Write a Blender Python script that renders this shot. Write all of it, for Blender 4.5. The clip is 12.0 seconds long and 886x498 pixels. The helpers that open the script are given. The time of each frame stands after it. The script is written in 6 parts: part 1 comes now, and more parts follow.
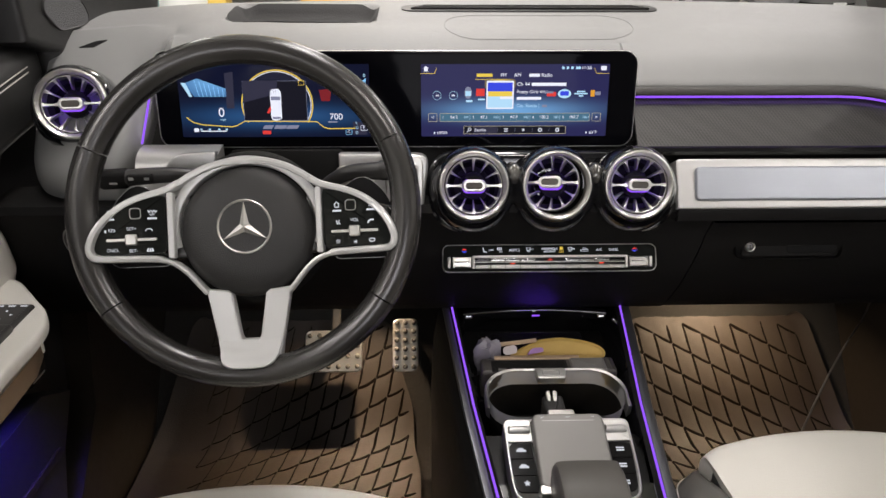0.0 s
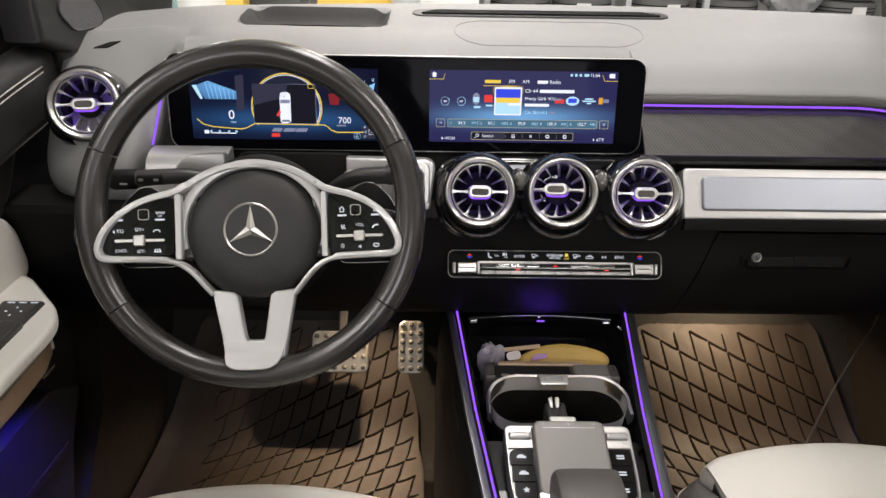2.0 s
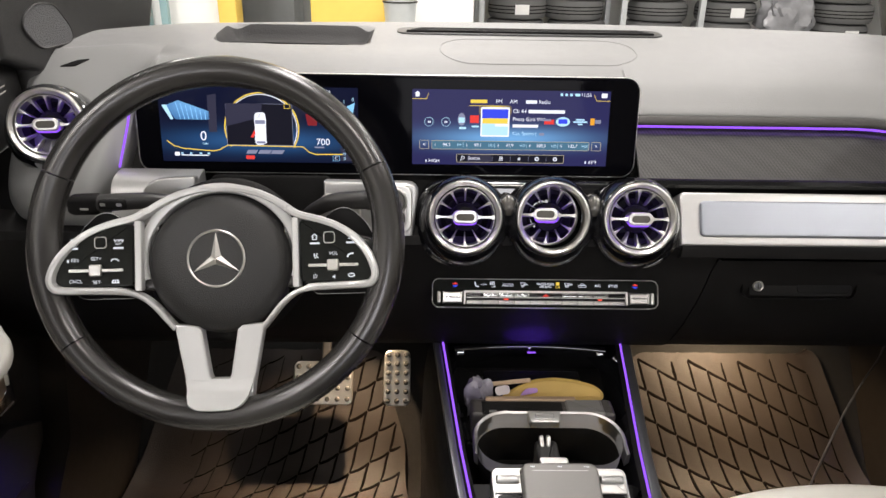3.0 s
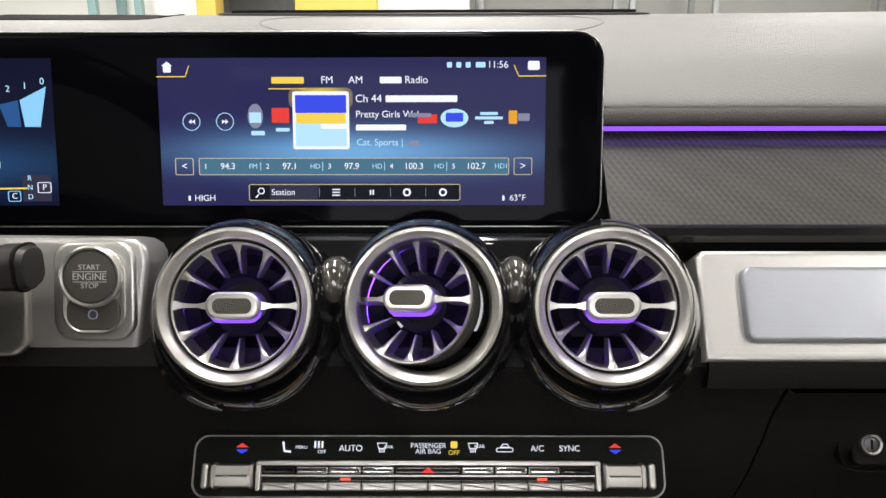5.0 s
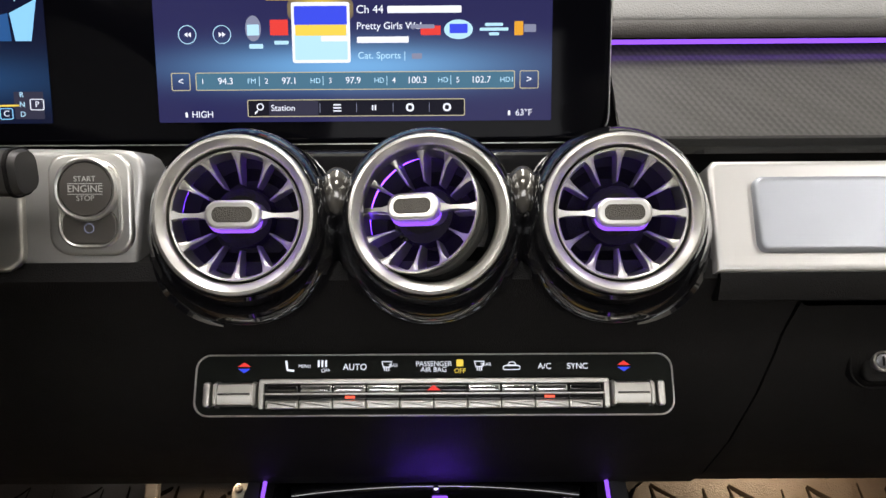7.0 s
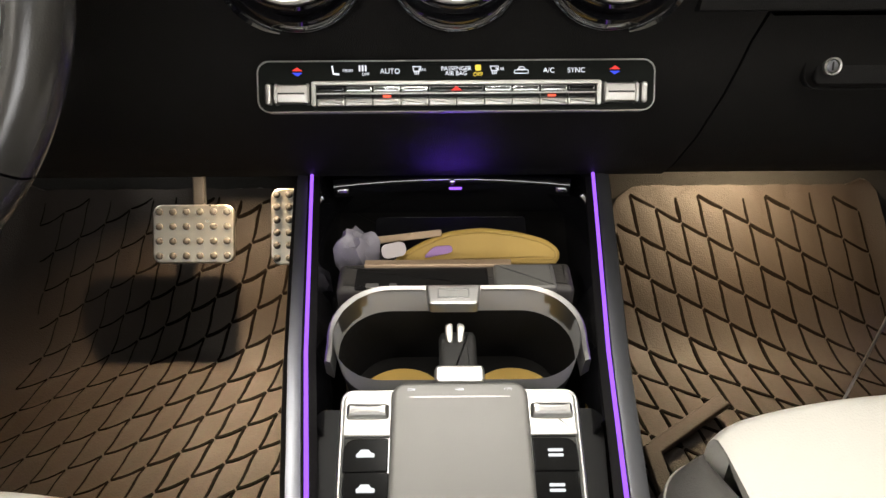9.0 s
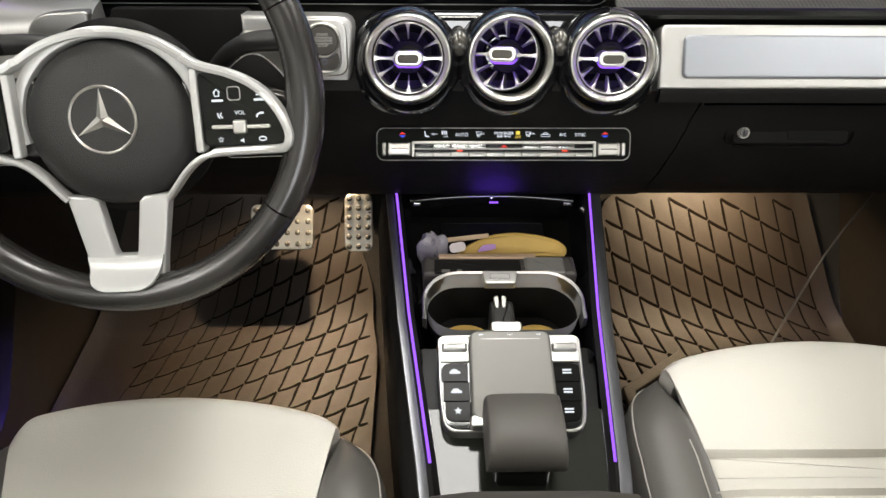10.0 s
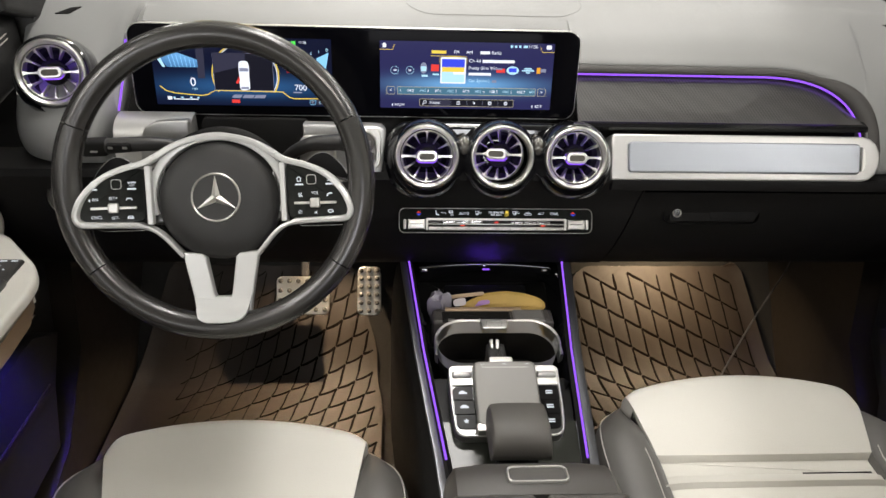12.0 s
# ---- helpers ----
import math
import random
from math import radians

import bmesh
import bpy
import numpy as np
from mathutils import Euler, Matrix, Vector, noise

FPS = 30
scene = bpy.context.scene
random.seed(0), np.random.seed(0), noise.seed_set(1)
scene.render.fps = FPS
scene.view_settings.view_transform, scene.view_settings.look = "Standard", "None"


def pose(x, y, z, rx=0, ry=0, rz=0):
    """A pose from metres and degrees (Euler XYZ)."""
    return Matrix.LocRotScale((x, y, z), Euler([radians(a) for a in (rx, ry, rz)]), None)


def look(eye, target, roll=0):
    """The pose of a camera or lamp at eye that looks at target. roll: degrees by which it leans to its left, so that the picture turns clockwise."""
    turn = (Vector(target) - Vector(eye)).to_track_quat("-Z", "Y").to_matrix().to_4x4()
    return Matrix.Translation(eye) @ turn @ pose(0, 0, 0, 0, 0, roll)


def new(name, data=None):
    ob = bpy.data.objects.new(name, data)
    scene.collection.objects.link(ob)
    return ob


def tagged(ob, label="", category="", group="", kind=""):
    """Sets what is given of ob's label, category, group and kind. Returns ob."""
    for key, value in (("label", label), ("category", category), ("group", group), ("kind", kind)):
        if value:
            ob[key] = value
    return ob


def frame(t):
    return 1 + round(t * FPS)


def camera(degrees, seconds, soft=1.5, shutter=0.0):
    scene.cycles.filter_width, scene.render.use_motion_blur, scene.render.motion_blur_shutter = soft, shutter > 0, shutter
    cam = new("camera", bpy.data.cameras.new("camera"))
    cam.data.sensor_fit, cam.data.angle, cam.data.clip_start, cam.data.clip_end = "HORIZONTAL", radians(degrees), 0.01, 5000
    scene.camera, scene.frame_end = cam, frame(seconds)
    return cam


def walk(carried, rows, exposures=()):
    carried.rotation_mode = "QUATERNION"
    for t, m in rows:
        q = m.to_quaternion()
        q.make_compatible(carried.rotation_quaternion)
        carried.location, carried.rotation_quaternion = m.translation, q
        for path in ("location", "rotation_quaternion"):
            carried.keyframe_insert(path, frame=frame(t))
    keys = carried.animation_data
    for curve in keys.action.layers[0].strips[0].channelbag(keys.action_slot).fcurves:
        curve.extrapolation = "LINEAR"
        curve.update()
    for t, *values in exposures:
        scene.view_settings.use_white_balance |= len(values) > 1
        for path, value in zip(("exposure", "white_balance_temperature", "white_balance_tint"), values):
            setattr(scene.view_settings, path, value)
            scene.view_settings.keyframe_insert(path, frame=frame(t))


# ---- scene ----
cam = camera(64.5, 12.0)
PATH = [
    (0, (-0.168, 0.083, 1.22), (-0.113, 1.891, 0.367), 0.3),
    (0.5, (-0.168, 0.082, 1.228), (-0.137, 1.891, 0.376), 0.1),
    (1, (-0.166, 0.079, 1.23), (-0.143, 1.886, 0.372), 0.3),
    (1.5, (-0.163, 0.079, 1.228), (-0.141, 1.886, 0.371), 0.6),
    (2, (-0.159, 0.082, 1.229), (-0.139, 1.889, 0.373), 0.9),
    (2.5, (-0.162, 0.083, 1.226), (-0.136, 1.898, 0.387), 1.0),
    (3, (-0.143, 0.132, 1.215), (-0.113, 1.965, 0.415), 1.0),
    (3.5, (-0.083, 0.302, 1.177), (-0.06, 2.164, 0.447), 0.9),
    (5.3, (0.015, 0.547, 1.034), (-0.002, 2.49, 0.562), -0.2),
    (5.5, (0.013, 0.545, 1.032), (-0.006, 2.491, 0.57), -0.2),
    (6, (0.011, 0.542, 1.026), (-0.01, 2.488, 0.566), -0.4),
    (6.5, (0.012, 0.542, 1.021), (-0.004, 2.475, 0.51), -0.2),
    (6.7, (0.01, 0.543, 1.014), (-0.001, 2.472, 0.489), -0.4),
    (8.3, (0.007, 0.531, 0.99), (0.009, 2.301, 0.058), -0.2),
    (8.5, (0.003, 0.517, 0.992), (0.004, 2.244, -0.018), -0.3),
    (9, (-0.011, 0.448, 1.018), (-0.005, 2.049, -0.18), -0.3),
    (9.5, (-0.025, 0.356, 1.101), (0.001, 1.883, -0.19), 0.2),
    (10, (-0.082, 0.233, 1.214), (-0.047, 1.79, -0.041), 0.7),
    (10.5, (-0.132, 0.092, 1.294), (-0.062, 1.712, 0.123), 1.3),
    (11, (-0.135, 0.029, 1.308), (-0.033, 1.697, 0.21), 1.7),
    (11.5, (-0.138, 0.02, 1.307), (-0.023, 1.715, 0.252), 2.1),
    (12, (-0.139, 0.019, 1.306), (-0.021, 1.728, 0.275), 2.2),
]
walk(cam, [(t, look(eye, target, roll)) for t, eye, target, roll in PATH], [(0, -0.03, 6500, 16), (1.5, 0.08, 6500, 16), (2.5, 0.13, 6500, 16), (3.5, 0.37, 6500, 15), (5.5, 0.08, 6500, 14), (6.7, 0.16, 6500, 14), (8.5, 0.70, 7000, 13), (9.0, 0.56, 6700, 11), (9.5, 0.55, 6500, 10), (10.5, 0.38, 6500, 11), (12, 0.28, 6500, 12)])

# ---- world and light ----
world = bpy.data.worlds.new("workshop_air")
world.use_nodes = True
world.node_tree.nodes["Background"].inputs["Color"].default_value = (0.9, 0.95, 1.0, 1)
world.node_tree.nodes["Background"].inputs["Strength"].default_value = 0.05
scene.world = world


def area_lamp(name, eye, target, sx, sy, watts, colour, spread=180):
    d = bpy.data.lights.new(name, "AREA")
    d.spread = radians(spread)
    d.shape, d.size, d.size_y, d.energy, d.color = "RECTANGLE", sx, sy, watts, colour
    ob = new(name, d)
    ob.matrix_world = look(eye, target)
    return ob


# fluorescent battens of the workshop ceiling, over and ahead of the car
for lx in (-2.6, 0.0, 2.6):
    for ly in (-1.6, 1.2, 4.8):
        area_lamp("workshop_lamp", (lx, ly, 3.35), (lx, ly, 0), 0.5, 2.2, 60, (1.0, 0.98, 0.93))
# unseen fill lamp behind the car, added to brighten the dash and wheel
area_lamp("rear_fill_light", (0, -3.95, 1.9), (0, 0, 1.0), 3.2, 1.5, 70, (0.95, 0.97, 1.0))
# unseen fill lamp under the roof, added to brighten seats and dash
area_lamp("cabin_fill_lamp", (0.0, 0.42, 1.585), (0.0, 0.50, 0.7), 0.22, 0.10, 1.75, (1.0, 0.95, 0.86))
# footwell lamps under the dashboard
area_lamp("footwell_lamp", (-0.268, 1.227, 0.632), (-0.30, 1.04, 0.29), 0.016, 0.010, 1.8, (1.0, 0.74, 0.46), 115)
area_lamp("footwell_lamp", (0.42, 1.25, 0.645), (0.42, 1.24, 0.33), 0.04, 0.02, 1.7, (1.0, 0.76, 0.47), 125)
# blue-violet ambient lamps of the door pockets and the console bay
area_lamp("door_pocket_lamp", (-0.668, 0.77, 0.735), (-0.705, 0.80, 0.53), 0.10, 0.01, 0.26, (0.09, 0.05, 1.0), 55)
area_lamp("door_pocket_lamp", (0.668, 0.82, 0.74), (0.705, 0.86, 0.55), 0.10, 0.01, 0.15, (0.09, 0.05, 1.0), 75)
area_lamp("bay_lamp", (0.0, 0.976, 0.683), (0.0, 0.992, 0.716), 0.05, 0.003, 0.022, (0.18, 0.05, 1.0))

# ---- materials ----


def mk(name, col, rough=0.5, metal=0.0, var=0.12, vscale=9.0, bump=0.0, bscale=400.0, coat=0.0, emit=None, power=0.0, spec=0.5, rvar=0.06):
    m = bpy.data.materials.new(name)
    m.use_nodes = True
    nt = m.node_tree
    b = nt.nodes["Principled BSDF"]
    tc = nt.nodes.new("ShaderNodeTexCoord")
    n1 = nt.nodes.new("ShaderNodeTexNoise")
    n1.inputs["Scale"].default_value, n1.inputs["Detail"].default_value = vscale, 6
    nt.links.new(tc.outputs["Object"], n1.inputs["Vector"])
    ramp = nt.nodes.new("ShaderNodeMix")
    ramp.data_type = "RGBA"
    ramp.inputs["A"].default_value = (*[c * (1 - var) for c in col], 1)
    ramp.inputs["B"].default_value = (*[min(1, c * (1 + var)) for c in col], 1)
    nt.links.new(n1.outputs["Fac"], ramp.inputs["Factor"])
    nt.links.new(ramp.outputs["Result"], b.inputs["Base Color"])
    mr = nt.nodes.new("ShaderNodeMapRange")
    mr.inputs["To Min"].default_value, mr.inputs["To Max"].default_value = max(0.02, rough - rvar), min(1, rough + rvar)
    n2 = nt.nodes.new("ShaderNodeTexNoise")
    n2.inputs["Scale"].default_value = vscale * 7
    nt.links.new(tc.outputs["Object"], n2.inputs["Vector"])
    nt.links.new(n2.outputs["Fac"], mr.inputs["Value"])
    nt.links.new(mr.outputs["Result"], b.inputs["Roughness"])
    b.inputs["Metallic"].default_value = metal
    b.inputs["Coat Weight"].default_value = coat
    b.inputs["Coat Roughness"].default_value = 0.05
    b.inputs["Specular IOR Level"].default_value = spec
    if bump:
        v = nt.nodes.new("ShaderNodeTexVoronoi")
        v.inputs["Scale"].default_value = bscale
        nt.links.new(tc.outputs["Object"], v.inputs["Vector"])
        bp = nt.nodes.new("ShaderNodeBump")
        bp.inputs["Strength"].default_value, bp.inputs["Distance"].default_value = bump, 0.001
        nt.links.new(v.outputs["Distance"], bp.inputs["Height"])
        nt.links.new(bp.outputs["Normal"], b.inputs["Normal"])
    if emit:
        b.inputs["Emission Color"].default_value = (*emit, 1)
        b.inputs["Emission Strength"].default_value = power
    return m


def brushed(name, col, rough=0.28):
    m = mk(name, col, rough, 0.8, 0.06, 6)
    nt = m.node_tree
    b = nt.nodes["Principled BSDF"]
    tc = nt.nodes.new("ShaderNodeTexCoord")
    mp = nt.nodes.new("ShaderNodeMapping")
    mp.inputs["Scale"].default_value = (6, 900, 900)
    n = nt.nodes.new("ShaderNodeTexNoise")
    n.inputs["Scale"].default_value = 1.0
    bp = nt.nodes.new("ShaderNodeBump")
    bp.inputs["Strength"].default_value, bp.inputs["Distance"].default_value = 0.12, 0.0005
    nt.links.new(tc.outputs["Object"], mp.inputs["Vector"])
    nt.links.new(mp.outputs["Vector"], n.inputs["Vector"])
    nt.links.new(n.outputs["Fac"], bp.inputs["Height"])
    nt.links.new(bp.outputs["Normal"], b.inputs["Normal"])
    return m


def glow(name, col, power):
    return mk(name, (0.004, 0.004, 0.004), 0.5, emit=col, power=power, spec=0.05)


PAD = mk("dash_leatherette", (0.226, 0.225, 0.219), 0.5, bump=0.35, bscale=900, var=0.08)
BLACK = mk("black_grained_plastic", (0.0076, 0.0072, 0.0070), 0.58, bump=0.3, bscale=1100, var=0.15, spec=0.14)
SATIN = mk("dark_satin_plastic", (0.03, 0.029, 0.028), 0.42, var=0.12)
GLOSS = mk("piano_black", (0.006, 0.006, 0.007), 0.05, var=0.1, rvar=0.02, coat=1.0, spec=0.7)
GLASS = mk("display_glass", (0.002, 0.002, 0.003), 0.06, var=0.05, rvar=0.02, spec=0.035)
MESH = mk("speaker_mesh", (0.09, 0.09, 0.092), 0.6, bump=1.0, bscale=500)
SILVER = brushed("brushed_aluminium", (0.52, 0.515, 0.50), 0.42)
BLUEAL = brushed("satin_blue_aluminium", (0.36, 0.38, 0.415), 0.42)
EDGE = mk("satin_edge_trim", (0.15, 0.153, 0.165), 0.36, 0.85)
DECK = mk("gloss_deck", (0.010, 0.011, 0.010), 0.06, var=0.15, rvar=0.02, spec=0.19)
RIDGE = mk("grey_brown_ridge", (0.042, 0.038, 0.034), 0.5, bump=0.2)
TRAY = mk("tray_rubber", (0.022, 0.021, 0.02), 0.85, bump=0.3, spec=0.1)
GLEDGE = mk("gloss_ledge", (0.008, 0.008, 0.008), 0.12, rvar=0.03, spec=0.4)
LINER = mk("tray_lining_rubber", (0.040, 0.039, 0.038), 0.65, bump=0.3, spec=0.3)
WOODT = mk("tan_metallic_trim", (0.42, 0.30, 0.20), 0.35, 0.4)
LINING = mk("roof_lining", (0.16, 0.155, 0.15), 0.9, bump=0.3)
SATINS = mk("satin_silver", (0.66, 0.65, 0.62), 0.36, 1.0, 0.05, rvar=0.05)
CHROME = mk("chrome", (0.8, 0.8, 0.8), 0.1, 1.0, 0.03, rvar=0.03)
WHITEP = mk("silver_paint", (0.62, 0.62, 0.61), 0.32, 0.35, 0.05)
# pad leatherette darkened for the shade under its rolled edge
LIP = mk("shaded_pad_roll", (0.062, 0.058, 0.054), 0.5, bump=0.3, bscale=900, var=0.08, spec=0.35)
LEATHER = mk("black_wheel_leather", (0.027, 0.0255, 0.024), 0.25, spec=0.7, bump=0.05, bscale=900, var=0.1, vscale=14, rvar=0.035)
HUB = mk("airbag_cover", (0.019, 0.0185, 0.018), 0.42, bump=0.3, bscale=1000)
SEATW = mk("macchiato_leather", (0.61, 0.59, 0.535), 0.45, bump=0.25, bscale=600, var=0.04)
ARMB = mk("armrest_leather", (0.052, 0.048, 0.043), 0.42, bump=0.1, bscale=900)
PALM = mk("palm_rest_leather", (0.072, 0.067, 0.060), 0.5, bump=0.05, bscale=1000)
SATIND = mk("satin_grey_metal", (0.46, 0.455, 0.44), 0.38, 1.0, 0.05)
KEYB = mk("black_key_caps", (0.008, 0.008, 0.008), 0.35, spec=0.12)
KEYG = mk("gloss_key_caps", (0.008, 0.008, 0.008), 0.14, rvar=0.02, spec=0.06)
# olive tint of the base stands in for what the deck mirrors
CDECK = mk("olive_reflection_deck", (0.016, 0.0175, 0.014), 0.08, var=0.15, rvar=0.02, spec=0.3)
SEATB = mk("grey_seat_leather", (0.115, 0.110, 0.102), 0.46, bump=0.15, bscale=800)
THREAD = mk("pale_thread", (0.45, 0.43, 0.4), 0.8)
RUBBER = mk("brown_mat_leather", (0.0165, 0.0102, 0.0061), 0.6, bump=0.4, bscale=500, var=0.25, vscale=7)
CUPW = mk("cup_holder_silver", (0.42, 0.42, 0.425), 0.4, 0.35, 0.06)
GROOVE = mk("dark_stitch_groove", (0.0048, 0.0033, 0.0022), 0.9, spec=0.05)
DOORP = mk("door_plastic", (0.021, 0.0205, 0.021), 0.55, bump=0.3, bscale=900, spec=0.3)
# brown of the base colour stands in for warm footwell light
SILL = mk("warm_lit_sill_plastic", (0.022, 0.0175, 0.0135), 0.5, spec=0.3)
CARPET = mk("black_carpet", (0.009, 0.008, 0.007), 0.95, bump=0.8, bscale=900)
STEEL = mk("brushed_pedal_steel", (0.7, 0.68, 0.62), 0.3, 1.0, 0.08)
NUB = mk("black_rubber_nub", (0.02, 0.019, 0.018), 0.7)
PURPLE = glow("ambient_light_purple", (0.26, 0.085, 0.85), 1.35)
VIOLET = glow("vent_light_violet", (0.16, 0.04, 0.9), 9.0)
FUNNEL = mk("vent_funnel_grey", (0.022, 0.021, 0.023), 0.5)
KNOBF = mk("knob_mesh", (0.085, 0.078, 0.066), 0.55, bump=0.8, bscale=1600)
# grey base colour stands in for the roof lining mirrored in the gloss
BRIDGE = mk("reflection_grey_gloss", (0.10, 0.095, 0.085), 0.12, 0.5, rvar=0.03, coat=0.6)
BUTTON = mk("warm_grey_button", (0.085, 0.078, 0.070), 0.42)
GREY = mk("touchpad_grey", (0.16, 0.155, 0.145), 0.45, 0.3, 0.06)
mark_mat = glow("white_lit_marks", (0.9, 0.95, 1.0), 0.8)

# ---- shapes ----
ORIGIN = {}


def thing(name, at, label, category, group="", kind=""):
    ob = new(name)
    ob.empty_display_size = 0.02
    ob.location = at
    ORIGIN[ob] = Vector(at)
    return tagged(ob, label, category, group, kind)


def mesh_of(name, bm, mats, smooth=True, angle=35):
    bmesh.ops.recalc_face_normals(bm, faces=bm.faces)
    me = bpy.data.meshes.new(name)
    bm.to_mesh(me)
    bm.free()
    for m in (mats if isinstance(mats, (list, tuple)) else [mats]):
        me.materials.append(m)
    if smooth:
        me.polygons.foreach_set("use_smooth", [True] * len(me.polygons))
        me.set_sharp_from_angle(angle=radians(angle))
    return me


def part(name, bm, material, parent, label=""):
    """Links bm (in world places) as one mesh under a thing or a part."""
    bmesh.ops.translate(bm, verts=bm.verts, vec=-ORIGIN[parent])
    ob = new(name, mesh_of(name, bm, material))
    ob.parent = parent
    ORIGIN[ob] = ORIGIN[parent]
    return tagged(ob, label) if label else ob


def solid(name, bm, material, label, category, group="", kind=""):
    """A thing that is one mesh."""
    lo = Vector([min(v.co[i] for v in bm.verts) for i in range(3)])
    hi = Vector([max(v.co[i] for v in bm.verts) for i in range(3)])
    at = Vector(((lo.x + hi.x) / 2, (lo.y + hi.y) / 2, lo.z))
    bmesh.ops.translate(bm, verts=bm.verts, vec=-at)
    ob = new(name, mesh_of(name, bm, material))
    ob.location = at
    ORIGIN[ob] = at
    return tagged(ob, label, category, group, kind)


def basis(o, u, v):
    """Matrix with its x along u, its y along v (made square to u) and its z out of the plane."""
    u = Vector(u).normalized()
    n = u.cross(Vector(v)).normalized()
    w = n.cross(u)
    m = Matrix((u, w, n)).transposed().to_4x4()
    m.translation = Vector(o)
    return m


def rr(w, h, r, n=6):
    """Outline of a rounded rectangle round the origin."""
    r = min(r, w / 2 - 1e-5, h / 2 - 1e-5)
    pts = []
    for cx, cy, a0 in ((w / 2 - r, h / 2 - r, 0), (-w / 2 + r, h / 2 - r, 90), (-w / 2 + r, -h / 2 + r, 180), (w / 2 - r, -h / 2 + r, 270)):
        for k in range(n + 1):
            a = radians(a0 + 90 * k / n)
            pts.append((cx + r * math.cos(a), cy + r * math.sin(a)))
    return pts


def inset(pts, d):
    """Outline moved inwards by d (counter-clockwise outline)."""
    out, n = [], len(pts)
    for i in range(n):
        a, b, c = Vector(pts[i - 1]), Vector(pts[i]), Vector(pts[(i + 1) % n])
        e1, e2 = (b - a), (c - b)
        e1 = e1.normalized() if e1.length > 1e-9 else e2.normalized()
        e2 = e2.normalized() if e2.length > 1e-9 else e1
        n1, n2 = Vector((-e1.y, e1.x)), Vector((-e2.y, e2.x))
        m = n1 + n2
        m = m / max(0.4, m.dot(n1)) if m.length > 1e-6 else n1
        out.append(tuple(b + m * d))
    return out


def stack(loops, bm=None, m=Matrix(), cap=(True, True)):
    """Skin through closed loops of equal counts; each loop is a list of 3D points."""
    bm = bm or bmesh.new()
    rows = [[bm.verts.new(m @ Vector(p)) for p in lp] for lp in loops]
    n = len(rows[0])
    for a, b in zip(rows, rows[1:]):
        for i in range(n):
            bm.faces.new((a[i], a[(i + 1) % n], b[(i + 1) % n], b[i]))
    if cap[0]:
        bm.faces.new(list(reversed(rows[0])))
    if cap[1]:
        bm.faces.new(rows[-1])
    return bm


def plate(outline, z0, z1, bev=0.001, m=Matrix(), bm=None):
    """Outline raised from z0 to z1 with a rounded top edge."""
    loops = [[(x, y, z0) for x, y in outline], [(x, y, z1 - bev) for x, y in outline]]
    if bev > 0:
        for a in (35, 65, 90):
            d = bev * (1 - math.cos(radians(a)))
            loops.append([(x, y, z1 - bev + bev * math.sin(radians(a))) for x, y in inset(outline, d)])
        loops.append([(x, y, z1) for x, y in inset(outline, bev * 1.35)])
    return stack(loops, bm, m)


def slab(w, h, t, r, bev, m, bm=None):
    return plate(rr(w, h, r), -t, 0, bev, m, bm)


def ringplate(outer, inner, z0, z1, bev=0.0008, m=Matrix(), bm=None):
    """A flat ring between two outlines of equal counts, with eased edges."""
    o2, i2 = inset(outer, bev), inset(inner, -bev)
    loops = [[(x, y, z0) for x, y in outer], [(x, y, z1 - bev) for x, y in outer], [(x, y, z1) for x, y in o2],
             [(x, y, z1) for x, y in i2], [(x, y, z1 - bev) for x, y in inner], [(x, y, z0) for x, y in inner]]
    loops.append(loops[0])
    bm = bm or bmesh.new()
    return stack(loops, bm, m, (False, False))


def lathe(profile, m, n=48, bm=None, close=False, caps=True):
    """profile: (radius, height) pairs turned round m's z axis."""
    loops = [[(r * math.cos(2 * math.pi * k / n), r * math.sin(2 * math.pi * k / n), z) for k in range(n)] for r, z in profile]
    if close:
        loops.append(loops[0])
    return stack(loops, bm, m, (False, False) if close or not caps else (profile[0][0] > 1e-6, profile[-1][0] > 1e-6))


def sweep(path, section, up=(0, 0, 1), bm=None, closed=False, caps=True, scales=None):
    """section (across, upward) carried along a path."""
    path = [Vector(p) for p in path]
    loops = []
    for i, p in enumerate(path):
        a = path[i - 1] if i or closed else p
        b = path[(i + 1) % len(path)] if i + 1 < len(path) or closed else p
        d = (b - a).normalized()
        side = d.cross(Vector(up)).normalized()
        w = side.cross(d)
        k = scales[i] if scales else 1
        loops.append([p + side * s * k + w * t * k for s, t in section])
    if closed:
        loops.append(loops[0])
    return stack(loops, bm, Matrix(), (False, False) if closed or not caps else (True, True))


def circle(r, n=12, ry=None):
    return [(r * math.cos(2 * math.pi * k / n), (ry or r) * math.sin(2 * math.pi * k / n)) for k in range(n)]


def spline(pts, n=8):
    """Catmull-Rom through the points."""
    P = [Vector(p) for p in pts]
    P = [2 * P[0] - P[1]] + P + [2 * P[-1] - P[-2]]
    out = []
    for i in range(1, len(P) - 2):
        for k in range(n):
            t = k / n
            a, b, c, d = P[i - 1:i + 3]
            out.append(0.5 * (2 * b + (c - a) * t + (2 * a - 5 * b + 4 * c - d) * t * t + (3 * b - a - 3 * c + d) * t ** 3))
    return out + [P[-2]]


